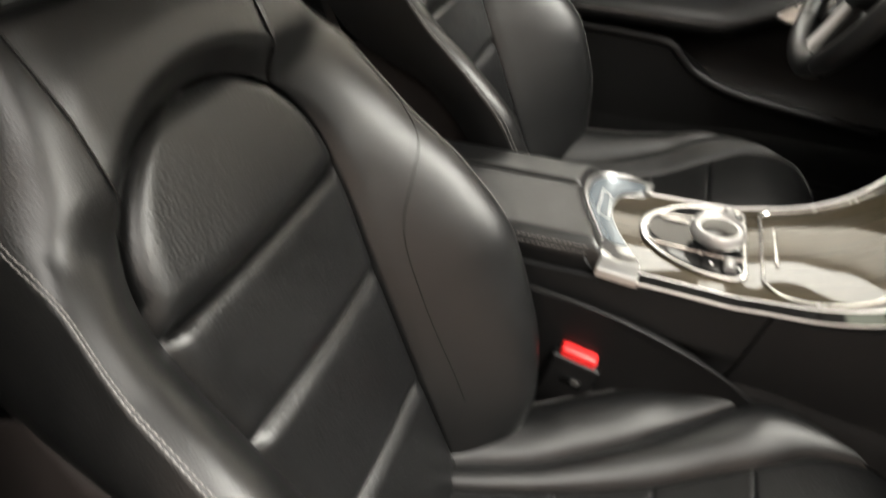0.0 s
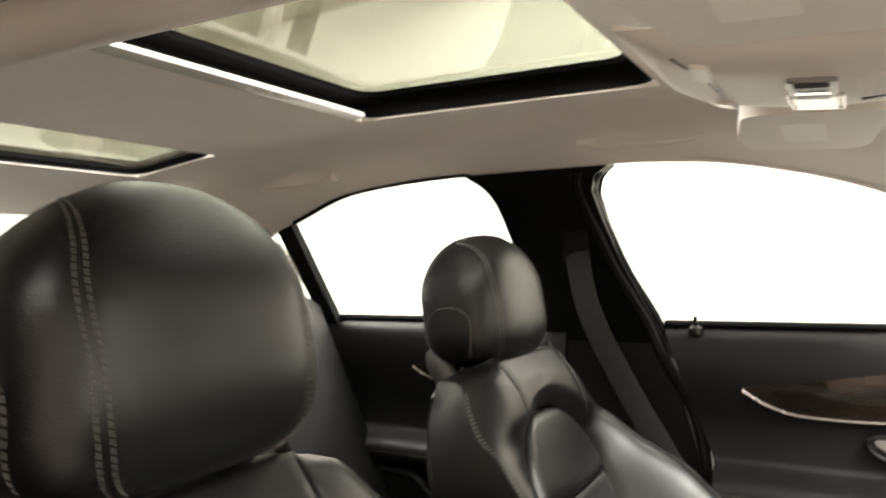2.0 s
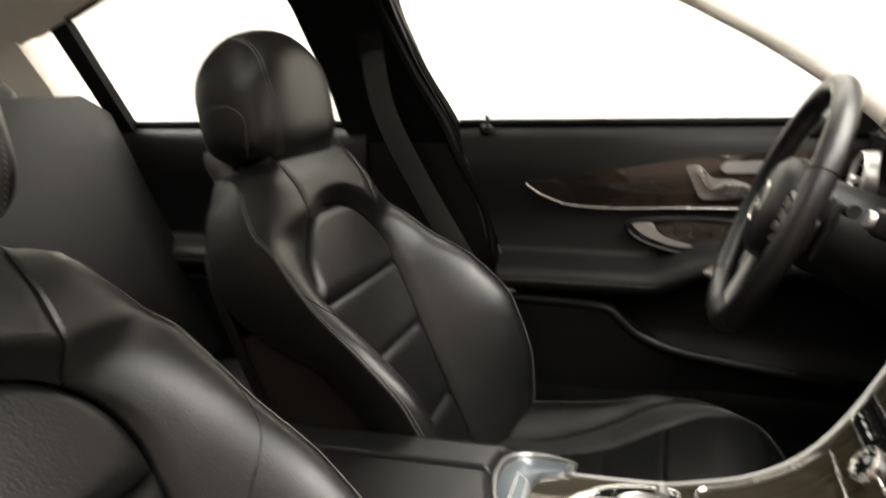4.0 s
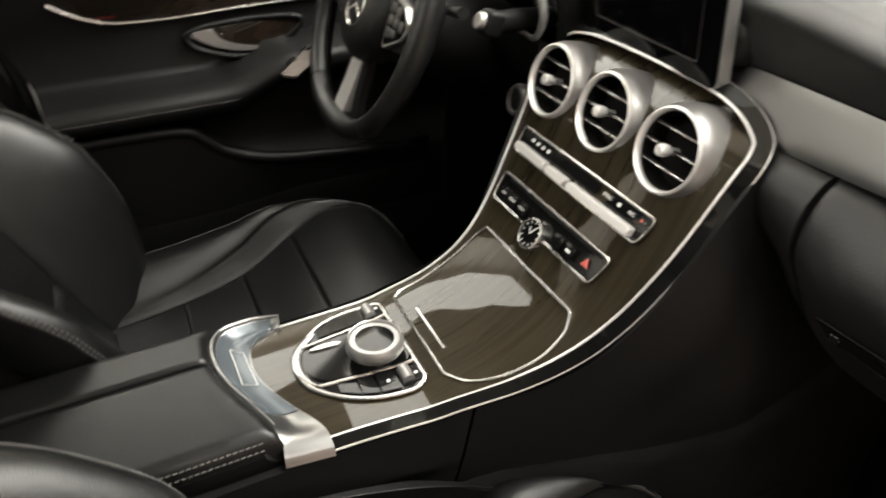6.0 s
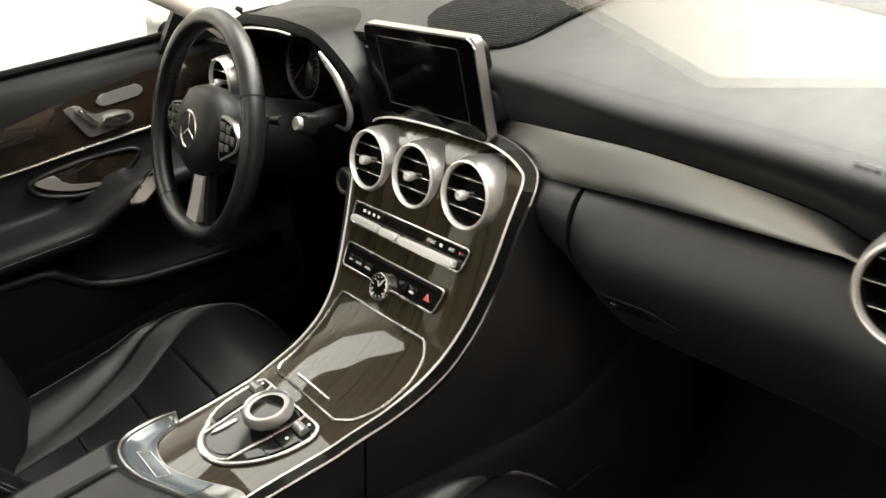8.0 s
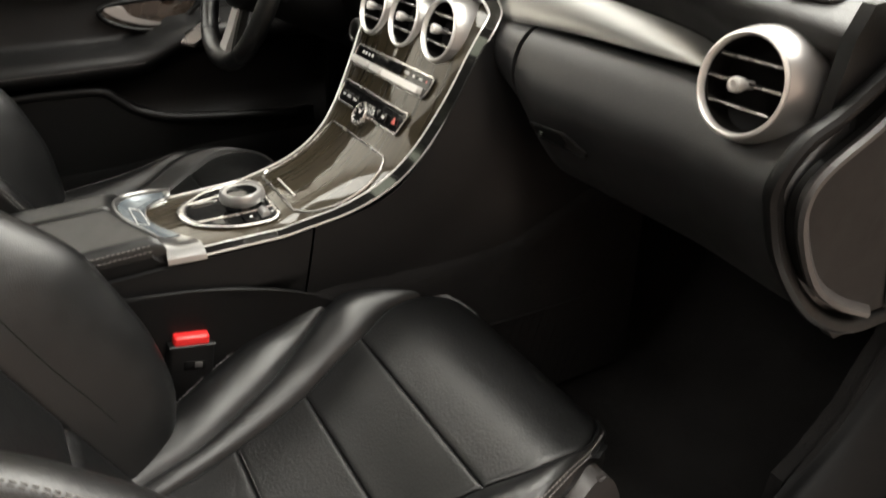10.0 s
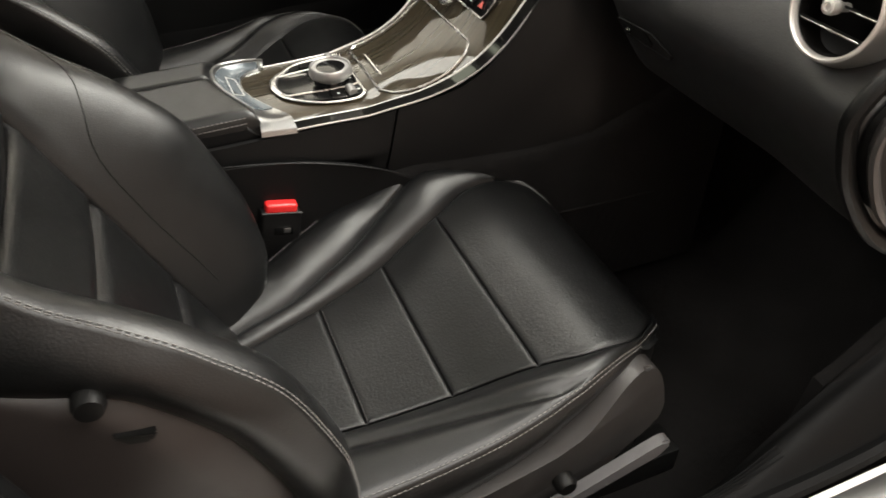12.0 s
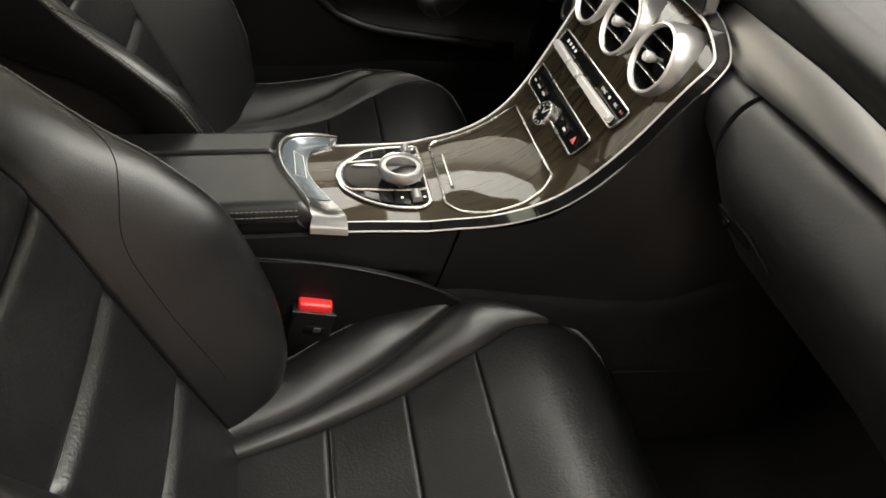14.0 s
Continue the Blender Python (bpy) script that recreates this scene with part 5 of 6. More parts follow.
    for x, y in ((0.4015, 0.0835), (0.4015, -0.0385)):
        part("roller_switch", tube(shape(), [face(x, y - 0.010, 0.0052), face(x, y + 0.010, 0.0052)], 0.0068, 18), SILVER, cl, "silver roller switch")
        part("roller_well", prism(shape(), rounded([(x - 0.0085, y - 0.0125), (x + 0.0155, y - 0.0125), (x + 0.0155, y + 0.011), (x - 0.0085, y + 0.011)], 0.002, 2), 0.0020, 0.0030, lambda a, b, h: face(a, b, h)), DARK, cl)
    for x, y in ((0.412, 0.084), (0.411, -0.002), (0.381, -0.039), (0.4125, -0.042)):
        part("button_mark", box(shape(), 0.0035, 0.0035, 0.0006, Matrix.Translation(face(x, y, 0.0055))), GREYBAR, cl)
    # silver bracket round the console's rear end, with a grey button on its back
    outer = curve([(0.301, 0.125, 0.602), (0.284, 0.130, 0.603), (0.262, 0.132, 0.604), (0.232, 0.125, 0.606), (0.216, 0.100, 0.610), (0.213, 0.062, 0.612), (0.221, 0.022, 0.612), (0.238, -0.020, 0.611), (0.250, -0.050, 0.610), (0.255, -0.074, 0.606), (0.2535, -0.088, 0.600), (0.2525, -0.0935, 0.590)], 5)
    inner = curve([(0.298, 0.110, 0.601), (0.286, 0.107, 0.600), (0.274, 0.102, 0.600), (0.261, 0.092, 0.599), (0.255, 0.070, 0.599), (0.255, 0.042, 0.599), (0.264, 0.010, 0.600), (0.280, -0.026, 0.601), (0.293, -0.052, 0.603), (0.3005, -0.076, 0.606), (0.302, -0.092, 0.600), (0.302, -0.098, 0.590)], 5)

    def horn(u, q):
        i = u * (len(outer) - 1)
        k = min(int(i), len(outer) - 2)
        a = outer[k].lerp(outer[k + 1], i - k)
        b = inner[k].lerp(inner[k + 1], i - k)
        p = a.lerp(b, q)
        side = ease((u - 0.72) / 0.13)
        dip = 0.010 * math.sin(math.pi * q) * ease(u / 0.1) * (1 - side)
        return w((p.x, p.y, p.z + 0.004 * (1 - q) * (1 - 0.7 * side) - 0.7 * dip))
    br = part("silver_bracket", sheet(shape(), horn, span(0, 1, 60), span(0, 1, 12), 0.004), STRIP, t, "curved matt silver bracket", angle=50)
    part("bracket_rim", tube(shape(), [horn(u, 0.06) + Vector((0, 0, 0.001)) for u in span(0.0, 0.74, 50)], [0.0012 + 0.0024 * math.sin(math.pi * k / 50) for k in range(51)], 10), STRIP, br)
    part("bracket_window", sheet(shape(), lambda u, q: horn(u, 0.16 + 0.80 * q) + Vector((0, 0, 0.0012)), span(0.06, 0.66, 36), span(0, 1, 6), 0.002), SMOKED, br, "grey glossy inlay")
    part("bracket_button", tube(shape(), [horn(0.34, 0.45) + Vector((0, 0, 0.002)), horn(0.34, 0.8) + Vector((0, 0, 0.002)), horn(0.52, 0.8) + Vector((0, 0, 0.002)), horn(0.52, 0.45) + Vector((0, 0, 0.002))], 0.0007, 6, True), GREYBAR, br)
    # side walls under the veneer: rear quarter and front quarter, parted by a joint
    foot = interp([(-0.16, -0.112), (0.2, -0.112), (0.44, -0.124), (0.55, -0.16), (0.66, -0.205), (0.72, -0.225), (0.9, -0.23)])

    def edge(x, side):
        k = 1 + 0.16 * ease((x - 0.5) / 0.1)
        return (CON_R(x) - 0.0148 * k) if side < 0 else (CON_L(x) + 0.0148 * k)

    def wall(side):
        def f(x, q):
            xx = min(x, 0.69)
            top = CON_Z(max(xx, 0.2)) - 0.011 - 0.012 * ease((x - 0.45) / 0.12)
            y0 = edge(max(xx, 0.24), side)
            y1 = foot(x) if side < 0 else -foot(x) + 0.03
            z = top + (0.27 - top) * q
            bulge = 0.004 * math.sin(math.pi * min(1, q * 3))
            ledge = 0.014 * ease((q - 0.17) / 0.06) * ease((0.44 - x) / 0.1) * (1 - ease((q - 0.27) / 0.02) * 0.6)
            step = y0 + (y1 - y0) * ease(q / 0.5)
            return w((x, step + side * (bulge - ledge), z))
        return f
    for side, nm in ((-1, "passenger"), (1, "driver")):
        f = wall(side)
        part("side_panel", sheet(shape(), lambda x, q: f(x - 0.09 * q * ease((x - 0.1) / 0.3), q), span(-0.16, 0.446, 40), span(0, 0.16, 6) + span(0.17, 0.36, 16) + span(0.4, 1, 8), 0.01 * side), SOFT, t, "soft black console side", angle=70)
        part("side_panel", sheet(shape(), lambda x, q: f(x - 0.09 * q * (1 - ease((x - 0.46) / 0.3)), q), span(0.4495, 0.95, 40), span(0, 1, 30), 0.01 * side), SOFT, t, "soft black console side", angle=70)
    SKIRT_TOP = interp([(-0.1, 0.571), (0.16, 0.570), (0.20, 0.568), (0.29, 0.554), (0.365, 0.534), (0.42, 0.513), (0.47, 0.489), (0.52, 0.465)])
    part("ledge_strip", tube(shape(), curve([w((0.16, -0.113, 0.571)), w((0.20, -0.116, 0.569)), w((0.29, -0.120, 0.555)), w((0.365, -0.124, 0.535)), w((0.42, -0.128, 0.514)), w((0.47, -0.134, 0.490))], 6), 0.0015, 8), DARK, t)
    part("lower_skirt", sheet(shape(), lambda x, q: w((x, -0.120 - 0.012 * q - 0.03 * ease((x - 0.35) / 0.2), SKIRT_TOP(x) * (1 - q) + 0.27 * q)), span(-0.1, 0.52, 26), span(0, 1, 6), -0.008), SOFT, t)
    # armrest: two padded lids and the box below
    part("armrest_box", box(shape(), 0.36, 0.186, 0.12, pose(*w((0.045, 0.018, 0.535))), 0.012, 3), SOFT, t)
    rear = -0.135
    front_x = interp([(-0.09, 0.257), (-0.055, 0.251), (-0.02, 0.237), (0.022, 0.221), (0.062, 0.213), (0.10, 0.216), (0.125, 0.231)])
    for y0, y1 in ((-0.080, 0.0535), (0.0565, 0.122)):
        def pad(u, y, y0=y0, y1=y1):
            x = rear + (front_x(y) + 0.002 - rear) * u
            seam = min(abs(y - 0.055) - 0.0013, 1.0) * 4.5
            d = min(seam, (y - y0) if y0 < 0 else 1, (y1 - y) if y1 > 0.1 else 1, (1 - u) * 0.35, u * 0.35)
            return w((x, y, 0.600 + 0.026 * math.sqrt(max(0.0, 1 - (1 - min(1.0, d / 0.016)) ** 2)) - 0.008 * (1 - u)))
        us = [0, 0.004, 0.01, 0.02, 0.032, 0.045] + span(0.08, 0.92, 14) + [0.955, 0.968, 0.98, 0.99, 0.996, 1.0]
        d = y1 - y0
        ys = [y0 + k for k in (0, 0.0015, 0.004, 0.008, 0.012, 0.016)] + span(y0 + 0.02, y1 - 0.02, 8) + [y1 - k for k in (0.016, 0.012, 0.008, 0.004, 0.0015, 0)]
        lid = part("armrest_lid", sheet(shape(), pad, us, ys, 0.02), LEATHER_FINE, t, "padded black leather armrest lid", angle=80)
        part("lid_skirt", prism(shape(), [(rear, y0), (front_x(y0) - 0.004, y0), (front_x((y0 + y1) / 2) - 0.004, (y0 + y1) / 2), (front_x(y1) - 0.004, y1), (rear, y1)], 0.572, 0.601, lambda a, b, h: w((a, b, h))), LEATHER_FINE, lid)
    for y, z in ((-0.0795, 0.6098), (-0.0765, 0.6170)):
        part("armrest_stitching", stitches(shape(), [w((x, y, z - 0.008 * (0.25 - x) / 0.385)) for x in span(-0.12, 0.242, 30)], 0.0006, 0.0042, 0.002), THREAD, t, "grey armrest stitching")
    part("rear_end", box(shape(), 0.06, 0.20, 0.30, pose(*w((-0.15, 0.018, 0.44))), 0.02, 3), DARK, t)
    # climate bar
    def slab(x0, x1, ya, yb, h0, h1, bev=0.0, r=0.006):
        return prism(shape(), rounded([(x0, ya), (x1, ya), (x1, yb), (x0, yb)], r), h0, h1, lambda a, b, h: face(a, b, h), bev)

    def outline_bar(x0, x1, yl, yr, cut):
        return rounded([(x0, yl), (x1, yl + 0.002), (x1, yr - cut), (x0, yr + cut * 0.4)], 0.006, 5)
    hv = outline_bar(0.6175, 0.6325, 0.119, -0.123, 0.006)
    climate = part("climate_bar", prism(shape(), hv, 0.0, 0.0035, lambda a, b, h: face(a, b, h)), PIANO, t, "gloss black climate control strip")
    part("chrome_frame", tube(shape(), [face(a, b, 0.004) for a, b in hv], 0.0016, 8, True), CHROME, climate)
    for ya, yb in ((0.112, 0.044), (0.038, 0.000), (-0.006, -0.112)):
        part("toggle_bar", slab(0.6190, 0.6238, yb, ya, 0.004, 0.013, 0.0015, 0.002), BRIGHT, climate, "silver toggle bar")
    part("display_strip", slab(0.6252, 0.6316, -0.045, 0.045, 0.0035, 0.0046), PIANO, climate, "dark climate display window")
    for y, word in ((-0.060, "SYNC"), (-0.098, "A/C")):
        m = con_frame(0.6285, y, 0.0040)
        m.translation = w(m.translation)
        part("printed_label", text_mesh(shape(), word, 0.0062, m), GREYBAR, climate)
    for y in (0.092, 0.080, 0.068, 0.056, -0.079):
        m = con_frame(0.6285, y, 0.0040)
        m.translation = w(m.translation)
        part("printed_symbol", box(shape(), 0.005, 0.004, 0.0006, m), GREYBAR, climate)
    for y, mat in ((-0.1135, PALE_RED), (-0.1185, SMOKED)):
        m = con_frame(0.6285, y, 0.0040)
        m.translation = w(m.translation)
        part("temperature_mark", lathe(shape(), [(0.0026, 0), (0.0026, 0.0005)], m, 3), mat, climate)
    # lower button strip with the round clock
    lo = outline_bar(0.5855, 0.6035, 0.112, -0.100, 0.007)
    strip = part("button_strip", prism(shape(), lo, 0.0, 0.0035, lambda a, b, h: face(a, b, h)), PIANO, t, "gloss black button strip")
    part("chrome_frame", tube(shape(), [face(a, b, 0.004) for a, b in lo], 0.0016, 8, True), CHROME, strip)
    part("disc_slot", slab(0.6008, 0.6022, -0.095, 0.095, 0.0036, 0.0042, 0, 0.0005), DARK, strip)
    for y in (0.092, 0.071, 0.048, -0.030, -0.052):
        m = con_frame(0.5925, y, 0.0042)
        m.translation = w(m.translation)
        part("push_button", box(shape(), 0.019, 0.014, 0.003, m, 0.001), PIANO, strip)
    for y, word in ((0.092, "NAV"), (0.071, "RADIO"), (0.048, "MEDIA")):
        m = con_frame(0.5925, y, 0.0060)
        m.translation = w(m.translation)
        part("printed_label", text_mesh(shape(), word, 0.0042, m), GREYBAR, strip)
    m = con_frame(0.5925, -0.052, 0.0060)
    m.translation = w(m.translation)
    part("printed_symbol", box(shape(), 0.008, 0.003, 0.0006, m), GREYBAR, strip)
    m = con_frame(0.5935, -0.081, 0.0045)
    m.translation = w(m.translation)
    part("hazard_button", lathe(shape(), [(0.0065, 0), (0.0065, 0.0012), (0.005, 0.0016)], m @ pose(0, 0, 0, 0, 0, 90), 3), PALE_RED, strip, "red triangle hazard button")
    m = con_frame(0.5850, 0.008, 0.004)
    m.translation = w(m.translation)
    ck = part("clock", lathe(shape(), [(0.0185, -0.006), (0.0195, 0.004), (0.0185, 0.007), (0.0168, 0.0075), (0.016, 0.005)], m, 44, False), CHROME, t, "small round analogue clock")
    part("clock_dial", lathe(shape(), [(0.0005, 0.0052), (0.0163, 0.0052), (0.0163, 0.003), (0.0005, 0.003)], m, 40), PIANO, ck)
    for ang, ln in ((35, 0.0085), (-30, 0.012)):
        part("clock_hand", box(shape(), 0.0012, ln, 0.0005, m @ pose(0, 0, 0.0062, 0, 0, ang) @ pose(0, ln / 2, 0), 0), GREYBAR, ck)
    bm = shape()
    for k in range(12):
        box(bm, 0.0009, 0.0026, 0.0004, m @ pose(0, 0, 0.0056, 0, 0, 30 * k) @ pose(0, 0.0135, 0))
    part("hour_marks", bm, GREYBAR, ck)
    # three round vents in the veneer
    for y in (0.104, 0.0, -0.104):
        mm = Matrix.Translation(w((0.654, y, 0.850))) @ Euler((radians(90 - 18), 0, radians(-90))).to_matrix().to_4x4()
        vent(t, mm, 0.0445, 0.050)
    # carpet on the tunnel below the soft side panel
    hem = interp([(0.40, 0.500), (0.47, 0.512), (0.53, 0.520), (0.65, 0.548), (0.76, 0.588), (0.95, 0.66)])
    fw = wall(-1)

    def tunnel(x, q):
        z = hem(x) + (0.27 - hem(x)) * q
        top = CON_Z(min(max(x, 0.2), 0.69)) - 0.011 - 0.012 * ease((x - 0.45) / 0.12)
        p = fw(x, (z - top) / (0.27 - top))
        return Vector((p.x, p.y - 0.006 * ease(q / 0.04), p.z))
    part("tunnel_carpet", sheet(shape(), tunnel, span(0.42, 0.95, 30), [0, 0.01, 0.02, 0.04] + span(0.1, 1, 8), -0.004), CARPET, t, "black carpet along the tunnel", angle=70)
    # storage net on the tunnel's passenger side
    net = thing("storage_net", "black elastic storage net on the footwell side", "storage net", 0.76, -0.232, 0.36)
    bm = shape()
    for k in range(12):
        a, b = -0.10 + 0.018 * k, -0.10 + 0.018 * (k + 3)
        tube(bm, [(a, 0, 0.075), (min(b, 0.13), -0.003, -0.09)], 0.0005, 5)
        tube(bm, [(b, -0.001, 0.075), (max(a, -0.12), -0.004, -0.09)], 0.0005, 5)
    part("mesh", bm, CARPET, net)
    part("net_hem", tube(shape(), [(-0.12, 0, 0.078), (0.0, -0.004, 0.074), (0.13, 0, 0.070)], 0.0022, 8), CARPET, net)
    return t


console()


# ---- dashboard ----
LIP_X = interp([(-0.68, 0.700), (-0.4, 0.705), (0.0, 0.715), (0.2, 0.72), (0.68, 0.70)])
LIP_Z = interp([(-0.66, 0.942), (-0.57, 0.952), (-0.43, 0.966), (-0.29, 0.974), (-0.15, 0.987), (0.0, 0.990), (0.16, 0.992), (0.66, 0.965)])
STRIP_TOP = interp([(-0.53, 0.886), (-0.49, 0.901), (-0.44, 0.909), (-0.39, 0.914), (-0.27, 0.921), (-0.13, 0.921), (-0.08, 0.918)])
STRIP_LOW = interp([(-0.55, 0.882), (-0.475, 0.880), (-0.345, 0.878), (-0.24, 0.873), (-0.10, 0.866)])


def dashboard():
    t = thing("dashboard", "black soft dashboard with silver trim strip", "dashboard", 0.8, 0, 0)

    def w(p):
        return Vector(p) - Vector((0.8, 0, 0))

    def crown(y, x):
        """height of the top pad"""
        u = (x - LIP_X(y)) / (1.24 - LIP_X(y))
        return LIP_Z(y) + 0.030 * math.sin(min(1.0, u * 2.2) * math.pi / 2) - 0.02 * u * u

    def top(y, q):
        """from the trim strip up the front face, round the soft edge and over the top to the windshield"""
        lx, lz = LIP_X(y), LIP_Z(y)
        z1 = STRIP_TOP(max(min(y, -0.08), -0.53)) + 0.001 if y < 0.2 else 0.92
        if q <= 1.0:
            rise = lz - z1
            pts = [(0.737, z1), (0.727, z1 + 0.30 * rise), (lx + 0.010, z1 + 0.58 * rise), (lx + 0.006, lz - 0.011), (lx + 0.013, lz - 0.002), (lx + 0.032, crown(y, lx + 0.032))]
            p = along(curve([(a, b, 0) for a, b in pts], 6), q * 30)
            return w((p.x, y, p.y))
        x = lx + 0.032 + (1.24 - lx - 0.032) * (q - 1.0)
        return w((x, y, crown(y, x)))
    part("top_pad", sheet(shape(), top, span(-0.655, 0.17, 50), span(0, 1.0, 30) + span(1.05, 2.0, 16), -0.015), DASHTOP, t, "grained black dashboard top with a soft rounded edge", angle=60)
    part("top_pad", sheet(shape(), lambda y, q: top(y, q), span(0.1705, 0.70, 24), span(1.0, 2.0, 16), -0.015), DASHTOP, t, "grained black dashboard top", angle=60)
    part("silver_strip", sheet(shape(), lambda y, q: w((0.713 + 0.023 * max(0.0, q) ** 1.5, y, STRIP_LOW(y) + (STRIP_TOP(y) - STRIP_LOW(y)) * q)), span(-0.535, -0.085, 40), span(0, 1, 14), -0.006), STRIP, t, "wide satin aluminium trim strip", angle=60)

    prof = curve([(0.722, 0.872), (0.706, 0.866), (0.690, 0.848), (0.677, 0.822), (0.674, 0.800), (0.681, 0.775), (0.697, 0.745), (0.716, 0.715), (0.745, 0.685), (0.82, 0.655), (0.92, 0.635), (1.05, 0.62)], 5)

    def lower(y0, y1):
        def f(y, k):
            i = min(int(k), len(prof) - 2)
            p = prof[i].lerp(prof[i + 1], k - i)
            push = -0.016 * ease((-0.50 - y) / 0.16) * ease((0.87 - p.y) / 0.05)
            out = 0.05 * ease((y + 0.30) / 0.14) * ease((0.86 - p.y) / 0.10)
            d = min(abs(y - y0), abs(y - y1))
            r = 0.006 * (1 - min(1, d / 0.006)) ** 2
            return w((p.x + push + out + r, y, p.y))
        return f
    ks = span(0, len(prof) - 1, 54)
    part("knee_panel", sheet(shape(), lower(-9, 9), span(-0.236, -0.155, 14), ks, 0.012), DASHSKIN, t, "soft black panel beside the console", angle=60)
    gb = part("glovebox_door", sheet(shape(), lower(-0.660, -0.240), [-0.660, -0.658, -0.656, -0.652] + span(-0.645, -0.25, 34) + [-0.246, -0.244, -0.242, -0.240], ks, 0.012), DASHSKIN, t, "closed black glovebox door", angle=60)
    # glovebox handle
    hp = rounded([(-0.280, 0.766), (-0.352, 0.773), (-0.386, 0.757), (-0.379, 0.748), (-0.292, 0.747)], 0.004)

    def hpl(a, b, h):
        return w((0.6875 + (0.760 - b) * 0.55 - h, a, b))
    part("handle_recess", prism(shape(), hp, -0.004, 0.0012, hpl), CARPET, gb, "black glovebox handle recess")
    part("handle_frame", tube(shape(), [hpl(a, b, 0.0016) for a, b in hp], 0.0009, 8, True), DARK, gb)
    part("handle_flap", prism(shape(), rounded([(-0.286, 0.764), (-0.340, 0.769), (-0.350, 0.756), (-0.340, 0.7495), (-0.295, 0.7495)], 0.004), 0.0012, 0.003, hpl, 0.0008), DARK, gb, "black pull flap")
    part("lock_cylinder", lathe(shape(), [(0.0055, 0), (0.0055, 0.002), (0.0042, 0.003)], Matrix.Translation(hpl(-0.302, 0.757, 0.003)) @ Euler((0, radians(-61), 0)).to_matrix().to_4x4(), 18), PIANO, gb, "small dark lock")
    # round vents at both ends
    for y in (-0.588, 0.612):
        mm = Matrix.Translation(w((0.672, y, 0.889))) @ Euler((radians(90 - 10), 0, radians(-90))).to_matrix().to_4x4()
        vent(t, mm, 0.047, 0.075)
    # side window outlet on the top
    de = [(0.722, -0.576), (0.778, -0.566), (0.793, -0.590), (0.776, -0.602), (0.733, -0.618)]

    def dp(a, b, h):
        return w((a, b, LIP_Z(b) + 0.030 * math.sin(min(1.0, (a - LIP_X(b)) / (1.24 - LIP_X(b)) * 2.2) * math.pi / 2) + h))
    ol = part("window_outlet", tube(shape(), [dp(a, b, 0.002) for a, b in rounded(de, 0.012)], 0.0028, 8, True), GREYTRIM, t, "grey side window air outlet")
    part("outlet_well", prism(shape(), rounded(de, 0.012), 0.0008, 0.0018, dp), DARK, ol)
    for k in range(8):
        f = (k + 0.6) / 8.4
        x = 0.728 + 0.058 * f
        ya, yb = -0.575 + 0.008 * f - 0.002, -0.614 + 0.016 * f
        part("slat", tube(shape(), [dp(x, ya, 0.0025), dp(x - 0.002, yb, 0.0025)], 0.0019, 6), GREYTRIM, ol)
    bm = shape()
    for k in range(6):
        box(bm, 0.004, 0.0055, 0.0003, Matrix.Translation(dp(0.722, -0.515 - 0.0075 * k, 0.0005)), 0)
    part("embossed_mark", bm, SOFT, t)
    # speaker grille in the middle of the top
    sp = [tuple(q)[:2] for q in curve([(0.765, 0.06, 0), (0.748, -0.03, 0), (0.775, -0.09, 0), (0.86, -0.10, 0), (0.98, -0.08, 0), (1.0, 0.05, 0), (0.95, 0.13, 0), (0.83, 0.135, 0)], 6, True)]
    gr = part("speaker_grille", prism(shape(), sp, 0.001, 0.004, dp, 0.001), DARK, t, "fine black speaker grille")
    bm = shape()
    for i in range(46):
        x = 0.752 + 0.0054 * i
        ins = [y for y in span(-0.10, 0.135, 60) if inside(sp, x, y)]
        if len(ins) > 2:
            tube(bm, [dp(x, ins[0], 0.0045), dp(x, ins[-1], 0.0045)], 0.0014, 5)
    part("grille_ribs", bm, SOFT, gr)
    # end cover towards the door, with a lighter bevel
    cap = rounded([(0.664, 0.785), (0.660, 0.815), (0.672, 0.836), (0.73, 0.862), (0.79, 0.895), (0.90, 0.90), (0.90, 0.66), (0.80, 0.668), (0.74, 0.700), (0.695, 0.735)], 0.012)
    part("side_cover", prism(shape(), cap, 0.0, 0.016, lambda a, b, h: w((a, -0.662 - h, b)), 0.006), DARK, t, "dark grey end cover of the dashboard")
    part("side_wall", prism(shape(), [(0.705, 0.935), (0.72, 0.96), (0.84, 0.97), (1.1, 0.965), (1.1, 0.62), (0.80, 0.625), (0.70, 0.72), (0.672, 0.80), (0.69, 0.85)], 0.0, 0.012, lambda a, b, h: w((a, -0.645 - h, b))), SOFT, t, "black dashboard end")
    rim = curve([(0.78, -0.664, 0.925), (0.735, -0.664, 0.898), (0.694, -0.664, 0.876), (0.662, -0.662, 0.860), (0.643, -0.660, 0.831), (0.648, -0.660, 0.805), (0.665, -0.662, 0.763), (0.706, -0.664, 0.709), (0.75, -0.667, 0.672), (0.80, -0.668, 0.650), (0.85, -0.668, 0.645)], 6)
    part("end_seal", tube(shape(), [w(p) for p in rim], 0.010, 10, flat=0.8), DARK, t, "black rubber edge strip")
    rim2 = curve([(0.78, -0.676, 0.896), (0.73, -0.677, 0.866), (0.676, -0.677, 0.840), (0.660, -0.677, 0.818), (0.668, -0.677, 0.785), (0.70, -0.677, 0.735), (0.745, -0.677, 0.700), (0.80, -0.677, 0.672)], 6)
    part("cover_bevel", tube(shape(), [w(p) for p in rim2], 0.0095, 8, flat=0.55), GREYTRIM, t, "grey bevelled edge")
